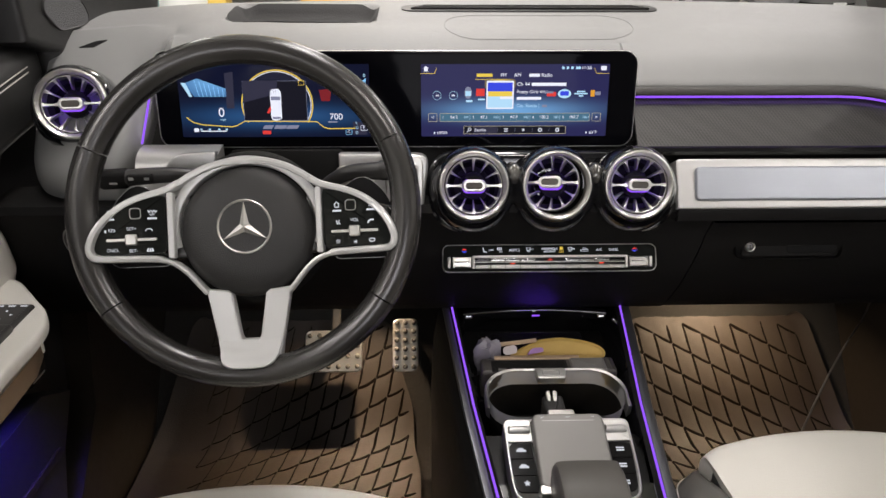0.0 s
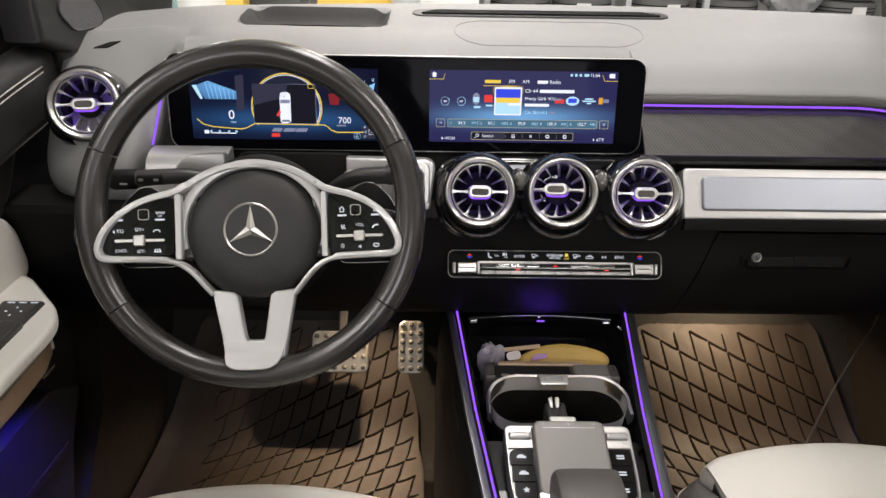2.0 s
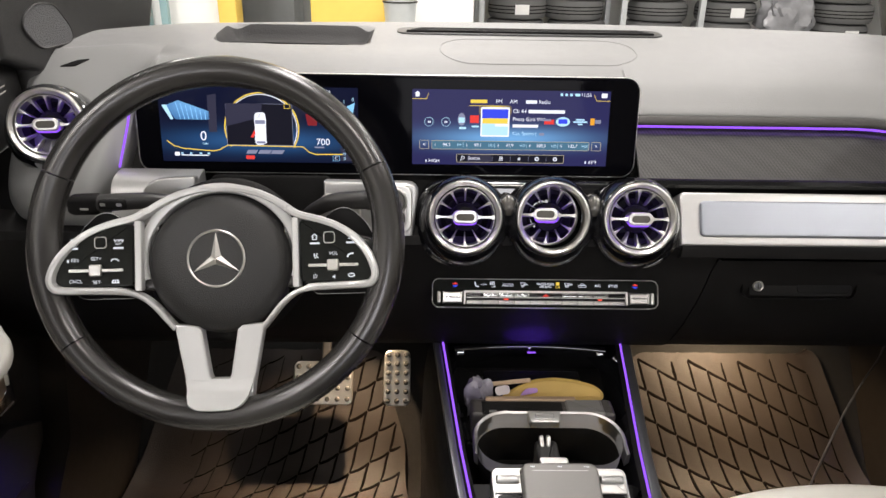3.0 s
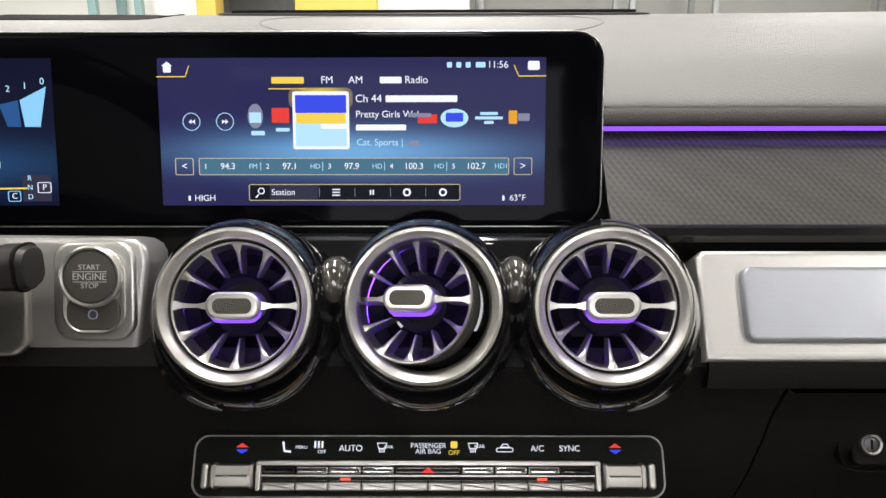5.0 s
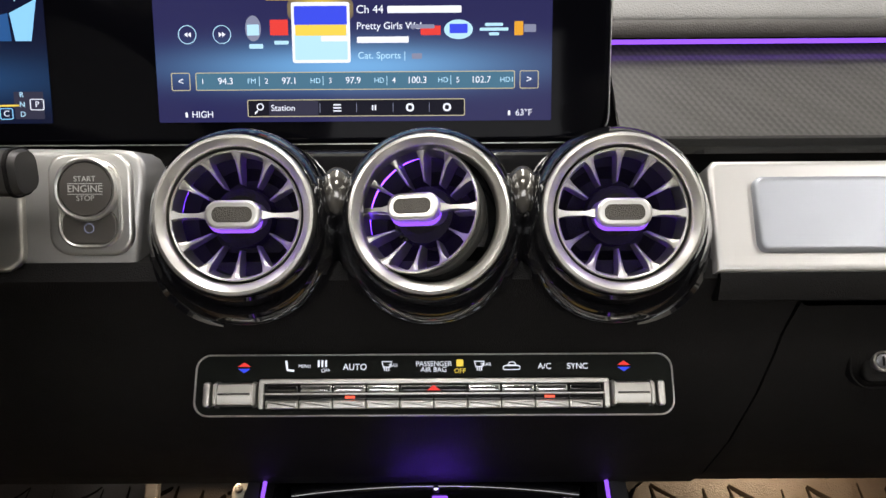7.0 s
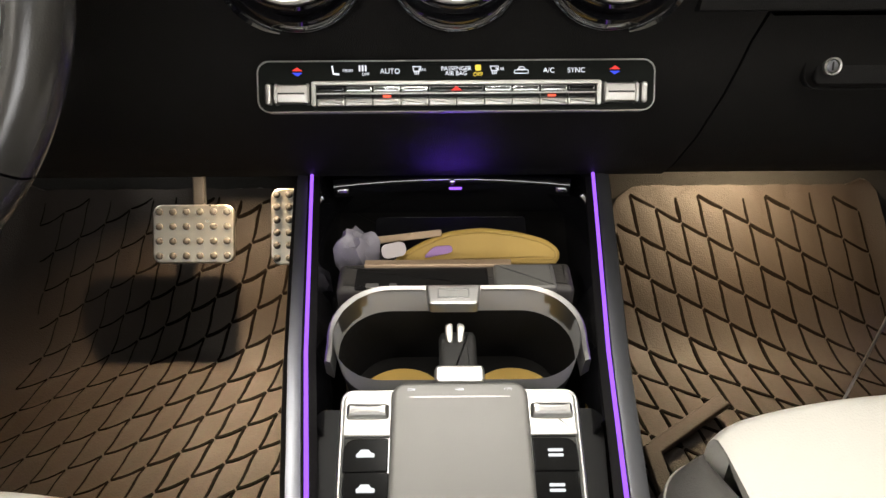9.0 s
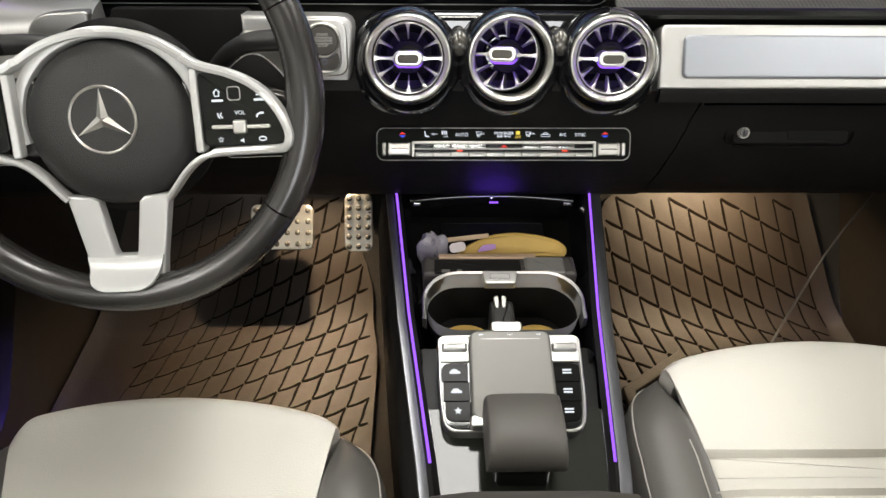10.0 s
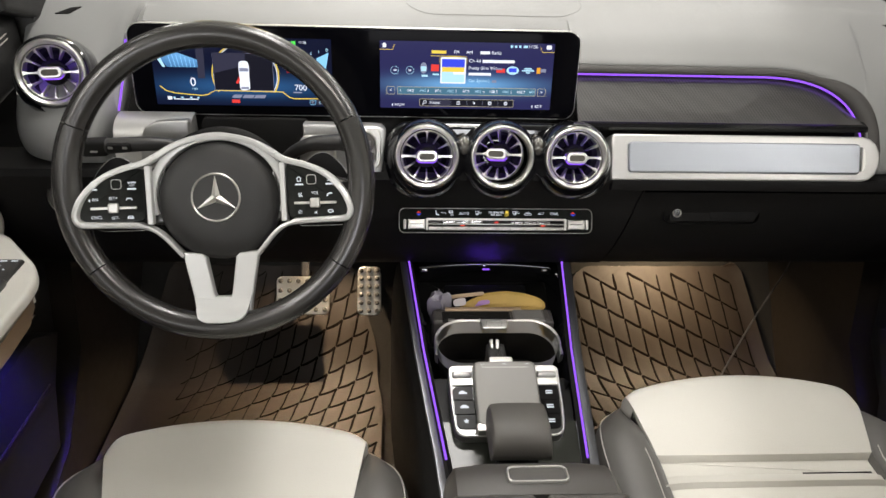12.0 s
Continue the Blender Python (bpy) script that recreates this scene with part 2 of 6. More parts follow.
def sheet(rows, thick, bm=None):
    """A skin through a grid of points, with thickness on its far side (rows run so that the normal is out)."""
    bm = bm or bmesh.new()
    g = [[bm.verts.new(Vector(p)) for p in r] for r in rows]
    faces = []
    for a, b in zip(g, g[1:]):
        for i in range(len(a) - 1):
            faces.append(bm.faces.new((a[i], a[i + 1], b[i + 1], b[i])))
    bm.normal_update()
    if thick:
        h, w = len(g), len(g[0])
        back = []
        for i in range(h):
            back.append([bm.verts.new(g[i][j].co - g[i][j].normal * thick) for j in range(w)])
        for a, b in zip(back, back[1:]):
            for i in range(w - 1):
                bm.faces.new((a[i], b[i], b[i + 1], a[i + 1]))
        edge = [(i, 0) for i in range(h)] + [(h - 1, j) for j in range(1, w)] + [(i, w - 1) for i in range(h - 2, -1, -1)] + [(0, j) for j in range(w - 2, 0, -1)]
        for p, q in zip(edge, edge[1:] + edge[:1]):
            bm.faces.new((g[p[0]][p[1]], back[p[0]][p[1]], back[q[0]][q[1]], g[q[0]][q[1]]))
    return bm


def extrude_yz(profile, x0, x1, bm=None, nx=1):
    """A closed profile of (y, z) pulled from x0 to x1."""
    return stack([[(x0 + (x1 - x0) * k / nx, y, z) for y, z in profile] for k in range(nx + 1)], bm)


def box(x0, x1, y0, y1, z0, z1, bev=0.004, bm=None):
    m = Matrix.Translation(((x0 + x1) / 2, (y0 + y1) / 2, 0))
    return plate(rr(x1 - x0, y1 - y0, bev, 3), z0, z1, min(bev, (z1 - z0) / 2), m, bm)


def rounded(poly, r, n=4):
    """The outline with each corner eased by about r (one value, or one for each corner)."""
    out = []
    for i, p in enumerate(poly):
        a, b, c = Vector(poly[i - 1]), Vector(p), Vector(poly[(i + 1) % len(poly)])
        d = r[i] if isinstance(r, (list, tuple)) else r
        p0 = b + (a - b).normalized() * min(d, (a - b).length * 0.48)
        p1 = b + (c - b).normalized() * min(d, (c - b).length * 0.48)
        out += [tuple(p0 * (1 - t) ** 2 + b * 2 * t * (1 - t) + p1 * t * t) for t in [k / n for k in range(n + 1)]]
    return out


def lerp(a, b, t):
    return a + (b - a) * t


def smooth(t):
    t = max(0, min(1, t))
    return t * t * (3 - 2 * t)

# ---- the car's shell ----
SX = (1, 0, 0)


def dash_edge(x):
    """Lower front edge (y, z) of the padded dashboard top at x."""
    if x > -0.508:
        z = 1.009
        if x > 0.38:
            t = min(1, (x - 0.38) / 0.165)
            z = 0.909 + 0.1 * (1 - t ** 2.5) ** 0.4
        if x > 0.545:
            z = lerp(0.909, 0.885, smooth((x - 0.545) / 0.02))
    else:
        z = lerp(1.05, 0.952, smooth((-0.508 - x) / 0.022))
        if x < -0.535:
            z = lerp(0.952, 0.862, smooth((-0.535 - x) / 0.035))
    return 0.935 + (z - 0.88) * 0.55 + (0.013 if -0.508 < x < 0.105 else 0) - 0.014 * smooth((-0.535 - x) / 0.03), z


def wind_y(x):
    """Where the windscreen meets the dashboard."""
    return 1.40 - 0.13 * (x / 0.62) ** 2


dashboard = thing("dashboard", (0, 1.1, 0.69), "dark grey padded dashboard with black lower panels and silver trim", "dashboard")

xs = sorted(set([round(-0.68 + 0.04 * k, 4) for k in range(35)] + [-0.61, -0.62, -0.63, -0.65, -0.66, -0.667, -0.674, -0.5085, -0.507, -0.512, -0.516, -0.522, -0.53, -0.545, -0.56, 0.104, 0.106, 0.39, 0.42, 0.44, 0.46, 0.475, 0.49, 0.50, 0.51, 0.52, 0.528, 0.534, 0.538, 0.541, 0.5435, 0.5455, 0.55, 0.555, 0.565] + [-0.5345, -0.538, -0.5415, -0.549, -0.5525, -0.5565, -0.565, -0.57, -0.58, -0.59] + [-0.468, -0.462, -0.456, -0.450, -0.444, -0.436, -0.426, -0.264, -0.254, -0.246, -0.240, -0.234, -0.228, -0.222]))


def pad_profile(x):
    """The padded top at x, from its lower front edge to the windscreen, as (y, z)."""
    ye, ze = dash_edge(x)
    yw = wind_y(x)
    side = smooth((abs(x) - 0.5) / 0.25)
    k = lerp(1.073, 1.062, side)
    if 0.105 < x < 0.545:
        ye, ze = ye + 0.004, ze + 0.008
    pts = [(ye + 0.03, ze - 0.004), (ye + 0.002, ze), (lerp(ye, 1.095, 0.12), lerp(ze, k, 0.26)), (lerp(ye, 1.095, 0.44), lerp(ze, k, 0.66)), (1.095, k), (lerp(1.095, yw, 0.2), 1.083 - 0.011 * side), (lerp(1.095, yw, 0.5), 1.0925 - 0.012 * side), (lerp(1.095, yw, 0.8), 1.095 - 0.012 * side), (yw, 1.088 - 0.01 * side)]
    under = smooth((-0.528 - x) / 0.035)
    if under:
        tuck = [(1.025, 0.838), (0.978, 0.849), (0.934, 0.912), (0.972, 0.978)]
        pts[:4] = [(lerp(a, c, under), lerp(b, d, under)) for (a, b), (c, d) in zip(pts, tuck)]
    if x < -0.60:
        turn = 0.075 * (1 - math.sqrt(max(0, 1 - ((-0.60 - x) / 0.086) ** 2)))
        pts = [(a + turn * smooth((1.13 - a) / 0.12), b) for a, b in pts]
    return [(p[1], p[2]) for p in spline([(0, a, b) for a, b in pts], 10)]


def pad_z(x, y):
    """Height of the padded top at x, y behind the display."""
    p = pad_profile(x)[20:]
    return float(np.interp(y, [a for a, b in p], [b for a, b in p]))


def tray_depth(x, y):
    """How far the oblong tray is sunk into the pad at x, y."""
    dx, dy = max(0, abs(x + 0.345) - 0.088), max(0, abs(y - 1.207) - 0.038)
    return 0.022 * (1 - smooth((math.hypot(dx, dy) - 0.006) / 0.018))


rows = []
for x in xs:
    rows.append([(x, a, b - (1.4 * tray_depth(x, a) if a > 1.1 else 0)) for a, b in pad_profile(x)])
part("top_pad", sheet(rows[::-1], 0.012), PAD, dashboard, "grey grained soft-touch dashboard top")

# lower dashboard: black panel from the trim bar down to the console and footwells
prof = [(0.925, 0.886), (0.921, 0.876), (0.927, 0.862), (0.936, 0.835), (0.938, 0.82), (0.945, 0.79), (0.962, 0.745), (0.985, 0.705), (0.998, 0.690), (1.012, 0.682), (1.05, 0.68), (1.06, 0.70), (1.05, 0.80), (0.99, 0.89)]


def slant(bm):
    """Let the seam beside the glovebox lean towards the console."""
    for v in bm.verts:
        if 0.2 < v.co.x < 0.23:
            v.co.x += 0.14 * (v.co.z - 0.886)
    return bm


part("lower_panel", slant(extrude_yz(prof, -0.72, 0.2175)), BLACK, dashboard, "black grained lower dashboard panel")
glovebox = part("glovebox_lid", slant(extrude_yz([(y + 0.003, min(z, 0.858)) for y, z in prof], 0.221, 0.72)), BLACK, dashboard, "black glovebox lid")
part("glovebox_ledge", extrude_yz([(0.919, 0.881), (0.9165, 0.876), (0.9175, 0.864), (0.924, 0.861), (0.99, 0.861), (0.99, 0.881)], 0.163, 0.72), BLACK, dashboard)

# behind the displays and the trim: closing body
part("core", extrude_yz([(1.085, 1.05), (1.05, 1.0), (1.0, 0.95), (0.975, 0.89), (1.05, 0.70), (1.25, 0.70), (1.25, 1.045)], -0.50, 0.535), BLACK, dashboard)
part("end_filler", box(0.525, 0.575, 0.985, 1.0, 0.86, 0.955, 0.004), BLACK, dashboard)

# silver trim bar, passenger's side, with its raised plate
bar_m = basis((0.16, 0.918, 0.886), SX, (0, 0.55, 1))
bw, bh = 0.399, 0.0605
out = [(0.0, -0.005), (bw - 0.028, -0.005), (bw - 0.016, -0.002), (bw - 0.007, 0.006), (bw - 0.001, 0.018), (bw, 0.028), (bw - 0.001, 0.038), (bw - 0.007, 0.050), (bw - 0.016, 0.0575), (bw - 0.028, bh), (0.004, bh), (0.0, bh - 0.004)]
part("trim_bar", plate(out, -0.03, 0, 0.003, bar_m), SILVER, dashboard, "brushed aluminium trim bar")
part("trim_plate", slab(0.342, 0.044, 0.006, 0.006, 0.0025, bar_m @ Matrix.Translation((0.1945, 0.0275, 0.005))), BLUEAL, dashboard, "satin silver raised plate")

part("plate_cap", plate(rounded([(-0.003, -0.018), (0.001, -0.016), (0.004, -0.006), (0.004, 0.006), (0.001, 0.016), (-0.003, 0.018)], 0.002), -0.004, 0.004, 0.0015, bar_m @ Matrix.Translation((0.3705, 0.0275, 0.001))), SATINS, dashboard)
# rolled edge of the pad over the light strip, widening round the end of the trim bar; its shade is in the colour
run = [(x, dash_edge(x)[1] - 0.001) for x in [0.112 + 0.0178 * k for k in range(16)] + [0.39 + 0.01 * k for k in range(11)] + [0.498, 0.506, 0.514, 0.521, 0.5275, 0.533, 0.537, 0.540, 0.5425]] + [(0.5445, 0.913), (0.5450, 0.904), (0.5435, 0.894), (0.5385, 0.885)]
rows = []
for q, (x, z) in enumerate(run):
    p0, p1 = run[max(0, q - 1)], run[min(len(run) - 1, q + 1)]
    side = Vector((p0[1] - p1[1], p1[0] - p0[0])).normalized()
    wide = 0.0105 + 0.016 * smooth((x - 0.46) / 0.08) if q < 36 else lerp(0.0265, 0.012, smooth((q - 36) / 3))
    puff = lerp(0.003, 0.0095, smooth((x - 0.47) / 0.07))
    row = []
    for across, out in ((0, -0.35), (0.04, 0.15), (0.2, 0.65), (0.45, 0.95), (0.7, 0.9), (0.9, 0.5), (1.0, 0.0), (1.02, -0.8)):
        px, pz = x + side.x * wide * across, z + side.y * wide * across
        row.append((px, 0.935 + (pz - 0.88) * 0.55 - 0.876 * puff * out, pz + 0.482 * puff * out))
    rows.append(row)
part("pad_lip", sheet(rows[::-1], 0.003), LIP, dashboard, "padded roll over the light strip, darkened for its shade")

# carbon-look panel under the ambient strip


def carbon():
    m = mk("carbon_weave", (0.05, 0.048, 0.045), 0.38, coat=1.0, var=0.05)
    nt = m.node_tree
    b = nt.nodes["Principled BSDF"]
    tc = nt.nodes.new("ShaderNodeTexCoord")
    mp = nt.nodes.new("ShaderNodeMapping")
    mp.inputs["Rotation"].default_value = (0, radians(38), 0)
    wv = nt.nodes.new("ShaderNodeTexWave")
    wv.wave_type, wv.bands_direction = "BANDS", "X"
    wv.inputs["Scale"].default_value = 88
    ck2 = nt.nodes.new("ShaderNodeTexChecker")
    ck2.inputs["Scale"].default_value = 300
    mx = nt.nodes.new("ShaderNodeMix")
    mx.data_type, mx.blend_type = "FLOAT", "MIX"
    mx.inputs["Factor"].default_value = 0.35
    cm = nt.nodes.new("ShaderNodeMix")
    cm.data_type = "RGBA"
    cm.inputs["A"].default_value, cm.inputs["B"].default_value = (0.022, 0.021, 0.020, 1), (0.058, 0.056, 0.053, 1)
    nt.links.new(tc.outputs["Object"], mp.inputs["Vector"])
    nt.links.new(mp.outputs["Vector"], wv.inputs["Vector"])
    nt.links.new(mp.outputs["Vector"], ck2.inputs["Vector"])
    nt.links.new(wv.outputs["Fac"], mx.inputs["A"])
    nt.links.new(ck2.outputs["Fac"], mx.inputs["B"])
    nt.links.new(mx.outputs["Result"], cm.inputs["Factor"])
    nt.links.new(cm.outputs["Result"], b.inputs["Base Color"])
    return m


CARBON = carbon()
rows = []
for k in range(33):
    x = lerp(0.1135, 0.5395, k / 32)
    ye, ze = dash_edge(x)
    ze -= 0.006
    z0 = 0.951
    rows.append([(x, lerp(0.963, ye + 0.012, t), lerp(z0, max(ze, z0 + 0.001), t)) for t in (0, 0.12, 0.3, 0.6, 1)])
part("carbon_panel", sheet(rows[::-1], 0.004), CARBON, dashboard, "grey carbon-weave trim panel")
part("black_ledge", extrude_yz([(0.956, 0.9415), (0.9545, 0.946), (0.958, 0.950), (0.970, 0.9525), (0.99, 0.95), (0.99, 0.9415)], 0.1125, 0.541), GLEDGE, dashboard, "gloss black ledge")
pts = [(x, dash_edge(x)[0] + 0.004, dash_edge(x)[1] - 0.004) for x in [0.113 + 0.02 * k for k in range(15)] + [0.405, 0.42, 0.435, 0.45, 0.465, 0.478, 0.49, 0.50, 0.51, 0.518, 0.525, 0.53, 0.5345, 0.538, 0.5405, 0.5425, 0.5437]]
part("ambient_strip", sweep(pts, circle(0.0015, 8)), PURPLE, dashboard, "glowing purple ambient light strip")
pts = [(-0.513, 1.0, 1.045), (-0.515, 0.995, 1.03), (-0.519, 0.988, 1.005), (-0.524, 0.978, 0.98), (-0.529, 0.968, 0.955)]
part("ambient_strip", sweep(pts, circle(0.0015, 8), (1, 0, 0)), PURPLE, dashboard, "glowing purple ambient light strip")

# driver's silver trim behind the wheel
dm = basis((-0.53, 0.924, 0.879), SX, (0, 0.22, 1))
part("driver_trim", extrude_yz([(0.926, 0.879), (0.929, 0.905), (0.9325, 0.925), (0.936, 0.935), (0.941, 0.9425), (0.949, 0.948), (0.960, 0.951), (0.975, 0.952), (0.975, 0.879)], -0.53, -0.4275), SILVER, dashboard, "brushed aluminium trim beside the column")
part("driver_trim", plate([(0.255, 0.0), (0.362, 0), (0.366, 0.035), (0.3685, 0.056), (0.368, 0.063), (0.3655, 0.0675), (0.3605, 0.0705), (0.353, 0.0715), (0.255, 0.0725)], -0.03, 0, 0.0035, dm), SILVER, dashboard, "brushed aluminium trim with the start button")
o = rounded([(0.1015, 0.0), (0.1025, 0.0765), (0.052, 0.0740), (0.0365, 0.0560), (0.0335, 0.0)], [0.001, 0.006, 0.016, 0.014, 0.001])
part("trim_pocket", plate(o, -0.02, 0.0035, 0.0022, dm), SATIND, dashboard, "satin sculpted pocket of the trim")
part("trim_pocket", slab(0.05, 0.056, 0.01, 0.012, 0.003, dm @ Matrix.Translation((0.275, 0.03, 0.004))), SATINS, dashboard)
bz = dm @ Matrix.Translation((0.338, 0.0405, 0.0))
part("button_plate", slab(0.048, 0.058, 0.006, 0.012, 0.002, bz @ Matrix.Translation((0, 0, 0.003))), SATINS, dashboard)
part("button_frame", ringplate(rr(0.036, 0.050, 0.013), rr(0.032, 0.046, 0.011), -0.002, 0.005, 0.0008, bz), SATINS, dashboard)
part("lower_button", slab(0.031, 0.02, 0.005, 0.008, 0.001, bz @ Matrix.Translation((0, -0.0125, 0.0045))), BUTTON, dashboard)
start = part("start_button", lathe([(0.0155, 0), (0.0155, 0.0065), (0.0145, 0.0075), (0.0001, 0.0078)], bz @ Matrix.Translation((0, 0.0085, 0)), 40), BUTTON, dashboard, "round grey engine start button")
part("button_ring", lathe([(0.0155, 0.0), (0.0155, 0.008), (0.0168, 0.0085), (0.018, 0.0075), (0.018, 0)], bz @ Matrix.Translation((0, 0.0085, 0)), 40, close=True), SATINS, start)

# tray, defroster slots and speaker lid on top
part("windscreen_slot", slab(0.40, 0.05, 0.004, 0.02, 0.001, basis((0.0, 1.235, 1.0935), SX, (0, 1, 0.06))), SATIN, dashboard)
for k in range(4):
    part("slot_louvre", slab(0.37 - 0.012 * k, 0.0045, 0.006, 0.002, 0.001, basis((0.0, 1.22 + 0.009 * k, 1.0955 + 0.0003 * k), SX, (0, 1, 0.06))), BLACK, dashboard)
lid = [(x, y) for x, y in rr(0.27, 0.105, 0.045, 8)]
lid = [(x, 1.135 + y, pad_z(x, 1.135 + y) + 0.0001) for x, y in lid + lid[:1]]
part("speaker_lid", sweep(lid, circle(0.0008, 6)), PAD, dashboard, "grey speaker lid outline")
rings = []
for w, h, r in ((0.222, 0.120, 0.036), (0.214, 0.112, 0.033), (0.206, 0.104, 0.030), (0.198, 0.096, 0.027), (0.188, 0.086, 0.023), (0.12, 0.04, 0.012)):
    rings.append([(-0.345 + x, 1.207 + y, pad_z(-0.345 + x, 1.207 + y) - tray_depth(-0.345 + x, 1.207 + y) + 0.0012) for x, y in rr(w, h, r, 8)])
part("tray_lining", stack(rings, None, Matrix(), (False, True)), LINER, dashboard, "dark rubber lining of the oblong tray")

for s in (-1, 1):
    o = [(s * x, y, pad_z(-abs(x), y)) for x, y in ((-0.636, 1.0815), (-0.616, 1.0795), (-0.600, 1.0890), (-0.615, 1.0885))][::-s]
    part("side_slot", stack([[(x, y, z - 0.004) for x, y, z in o], [(x, y, z + 0.0014) for x, y, z in o]]), BLACK, dashboard, "small black side demister slot")

# ---- displays ----
display = thing("wide_display", (-0.2, 0.985, 0.945), "wide glossy black glass panel holding two lit screens", "display")
SM = basis((0, 0.9871, 0.9585), SX, (0, 0.1395, 0.990))
part("housing", slab(0.622, 0.122, 0.02, 0.017, 0.003, SM @ Matrix.Translation((-0.200, 0.0475, 0.0005))), GLASS, display)
part("rim_line", ringplate(rr(0.6235, 0.1235, 0.0178), rr(0.6218, 0.1218, 0.0168), -0.018, -0.001, 0.0003, SM @ Matrix.Translation((-0.200, 0.0475, 0))), SATINS, display)
# what the two lit screens show
def lit(name, col, power=1.0):
    return glow("lit_" + name, col, power)


def screen_material(name, low, high, band, spread, centre, wide):
    """Dark screen with a soft lit band: low and high colours, height of the band, its spread, its middle and half width."""
    m = bpy.data.materials.new(name)
    m.use_nodes = True
    nt = m.node_tree
    b = nt.nodes["Principled BSDF"]
    b.inputs["Base Color"].default_value = (0.004, 0.004, 0.006, 1)
    b.inputs["Roughness"].default_value = 0.08
    b.inputs["Specular IOR Level"].default_value = 0.03
    tc = nt.nodes.new("ShaderNodeTexCoord")
    sx = nt.nodes.new("ShaderNodeSeparateXYZ")
    nt.links.new(tc.outputs["Object"], sx.inputs["Vector"])
    def math_node(op, a, v):
        n = nt.nodes.new("ShaderNodeMath")
        n.operation = op
        nt.links.new(a, n.inputs[0])
        if isinstance(v, (int, float)):
            n.inputs[1].default_value = v
        else:
            nt.links.new(v, n.inputs[1])
        return n.outputs[0]
    dz = math_node("DIVIDE", math_node("SUBTRACT", sx.outputs["Z"], band), spread)
    dx = math_node("DIVIDE", math_node("SUBTRACT", sx.outputs["X"], centre), wide)
    r2 = math_node("ADD", math_node("MULTIPLY", dz, dz), math_node("MULTIPLY", dx, dx))
    g = math_node("POWER", r2, 1.0)
    e = math_node("MULTIPLY", g, -1.0)
    ex = nt.nodes.new("ShaderNodeMath")
    ex.operation = "EXPONENT"
    nt.links.new(e, ex.inputs[0])
    mix = nt.nodes.new("ShaderNodeMix")
    mix.data_type = "RGBA"
    mix.inputs["A"].default_value, mix.inputs["B"].default_value = (*low, 1), (*high, 1)
    nt.links.new(ex.outputs[0], mix.inputs["Factor"])
    nt.links.new(mix.outputs["Result"], b.inputs["Emission Color"])
    b.inputs["Emission Strength"].default_value = 1.0
    return m


W_, H_ = 0.2445, 0.0925
radio = part("radio_screen", slab(W_, H_, 0.001, 0.001, 0.0002, SM @ Matrix.Translation((-0.0475, 0.04625, 0.0012))), screen_material("radio_glow", (0.022, 0.022, 0.085), (0.15, 0.38, 0.68), 0.047, 0.012, 0.15, 0.088), display, "lit blue radio screen")
cluster = part("cluster_screen", slab(W_, H_, 0.001, 0.001, 0.0002, SM @ Matrix.Translation((-0.359, 0.04625, 0.0012))), screen_material("cluster_glow", (0.004, 0.006, 0.022), (0.02, 0.085, 0.22), 0.04, 0.014, -0.159, 0.11), display, "lit instrument screen with a small car picture")
LWHITE, LGREY, LYEL, LRED = lit("white", (0.85, 0.9, 1.0)), lit("grey", (0.22, 0.24, 0.34)), lit("yellow", (0.85, 0.62, 0.08)), lit("red", (0.75, 0.05, 0.04))
LMAROON = lit("maroon", (0.20, 0.015, 0.02))
LFRAME = lit("frame", (0.50, 0.46, 0.30))
LBLUE, LCYAN, LDARK, LTEAL = lit("blue", (0.04, 0.07, 0.75)), lit("cyan", (0.25, 0.6, 0.95)), lit("dark", (0.006, 0.006, 0.013)), lit("teal", (0.06, 0.16, 0.24))
LPALE, LORANGE, LGREEN, LDIM = lit("pale", (0.45, 0.75, 0.95)), lit("orange", (0.75, 0.35, 0.03)), lit("green", (0.1, 0.8, 0.1)), lit("dim", (0.03, 0.03, 0.055))


def writing(name, body, m, size, material, parent, align="CENTER", label=""):
    """Raised lettering as a mesh, on the plane of m."""
    cu = bpy.data.curves.new(name, "FONT")
    cu.body, cu.size, cu.align_x, cu.align_y, cu.extrude = body, size, align, "CENTER", 0.00008
    tmp = bpy.data.objects.new(name, cu)
    me = bpy.data.meshes.new_from_object(tmp)
    bpy.data.objects.remove(tmp)
    bm = bmesh.new()
    bm.from_mesh(me)
    bpy.data.meshes.remove(me)
    bmesh.ops.transform(bm, matrix=m, verts=bm.verts)
    return part(name, bm, material, parent, label)


def on_screen(x0):
    """Matrix at the fractions (a, b) of a screen's width and height, from its top left."""
    return lambda a, b, lift=0.0: SM @ Matrix.Translation((x0 + a * W_, (1 - b) * H_, 0.0014 + lift))


R = on_screen(-0.0475 - W_ / 2)
K = on_screen(-0.359 - W_ / 2)


def tile(name, at, a, b, w, h, material, parent, r=0.0006, lift=0.0):
    return part(name, slab(w * W_, h * H_, 0.0002, r, 0.00005, at(a, b, lift + 0.0002)), material, parent)


def outline(name, at, a, b, w, h, material, parent, r=0.0012, t=0.0005, lift=0.0):
    o = rr(w * W_, h * H_, r)
    return part(name, ringplate(o, inset(o, t), 0, 0.0003, 0.00005, at(a, b, lift)), material, parent)


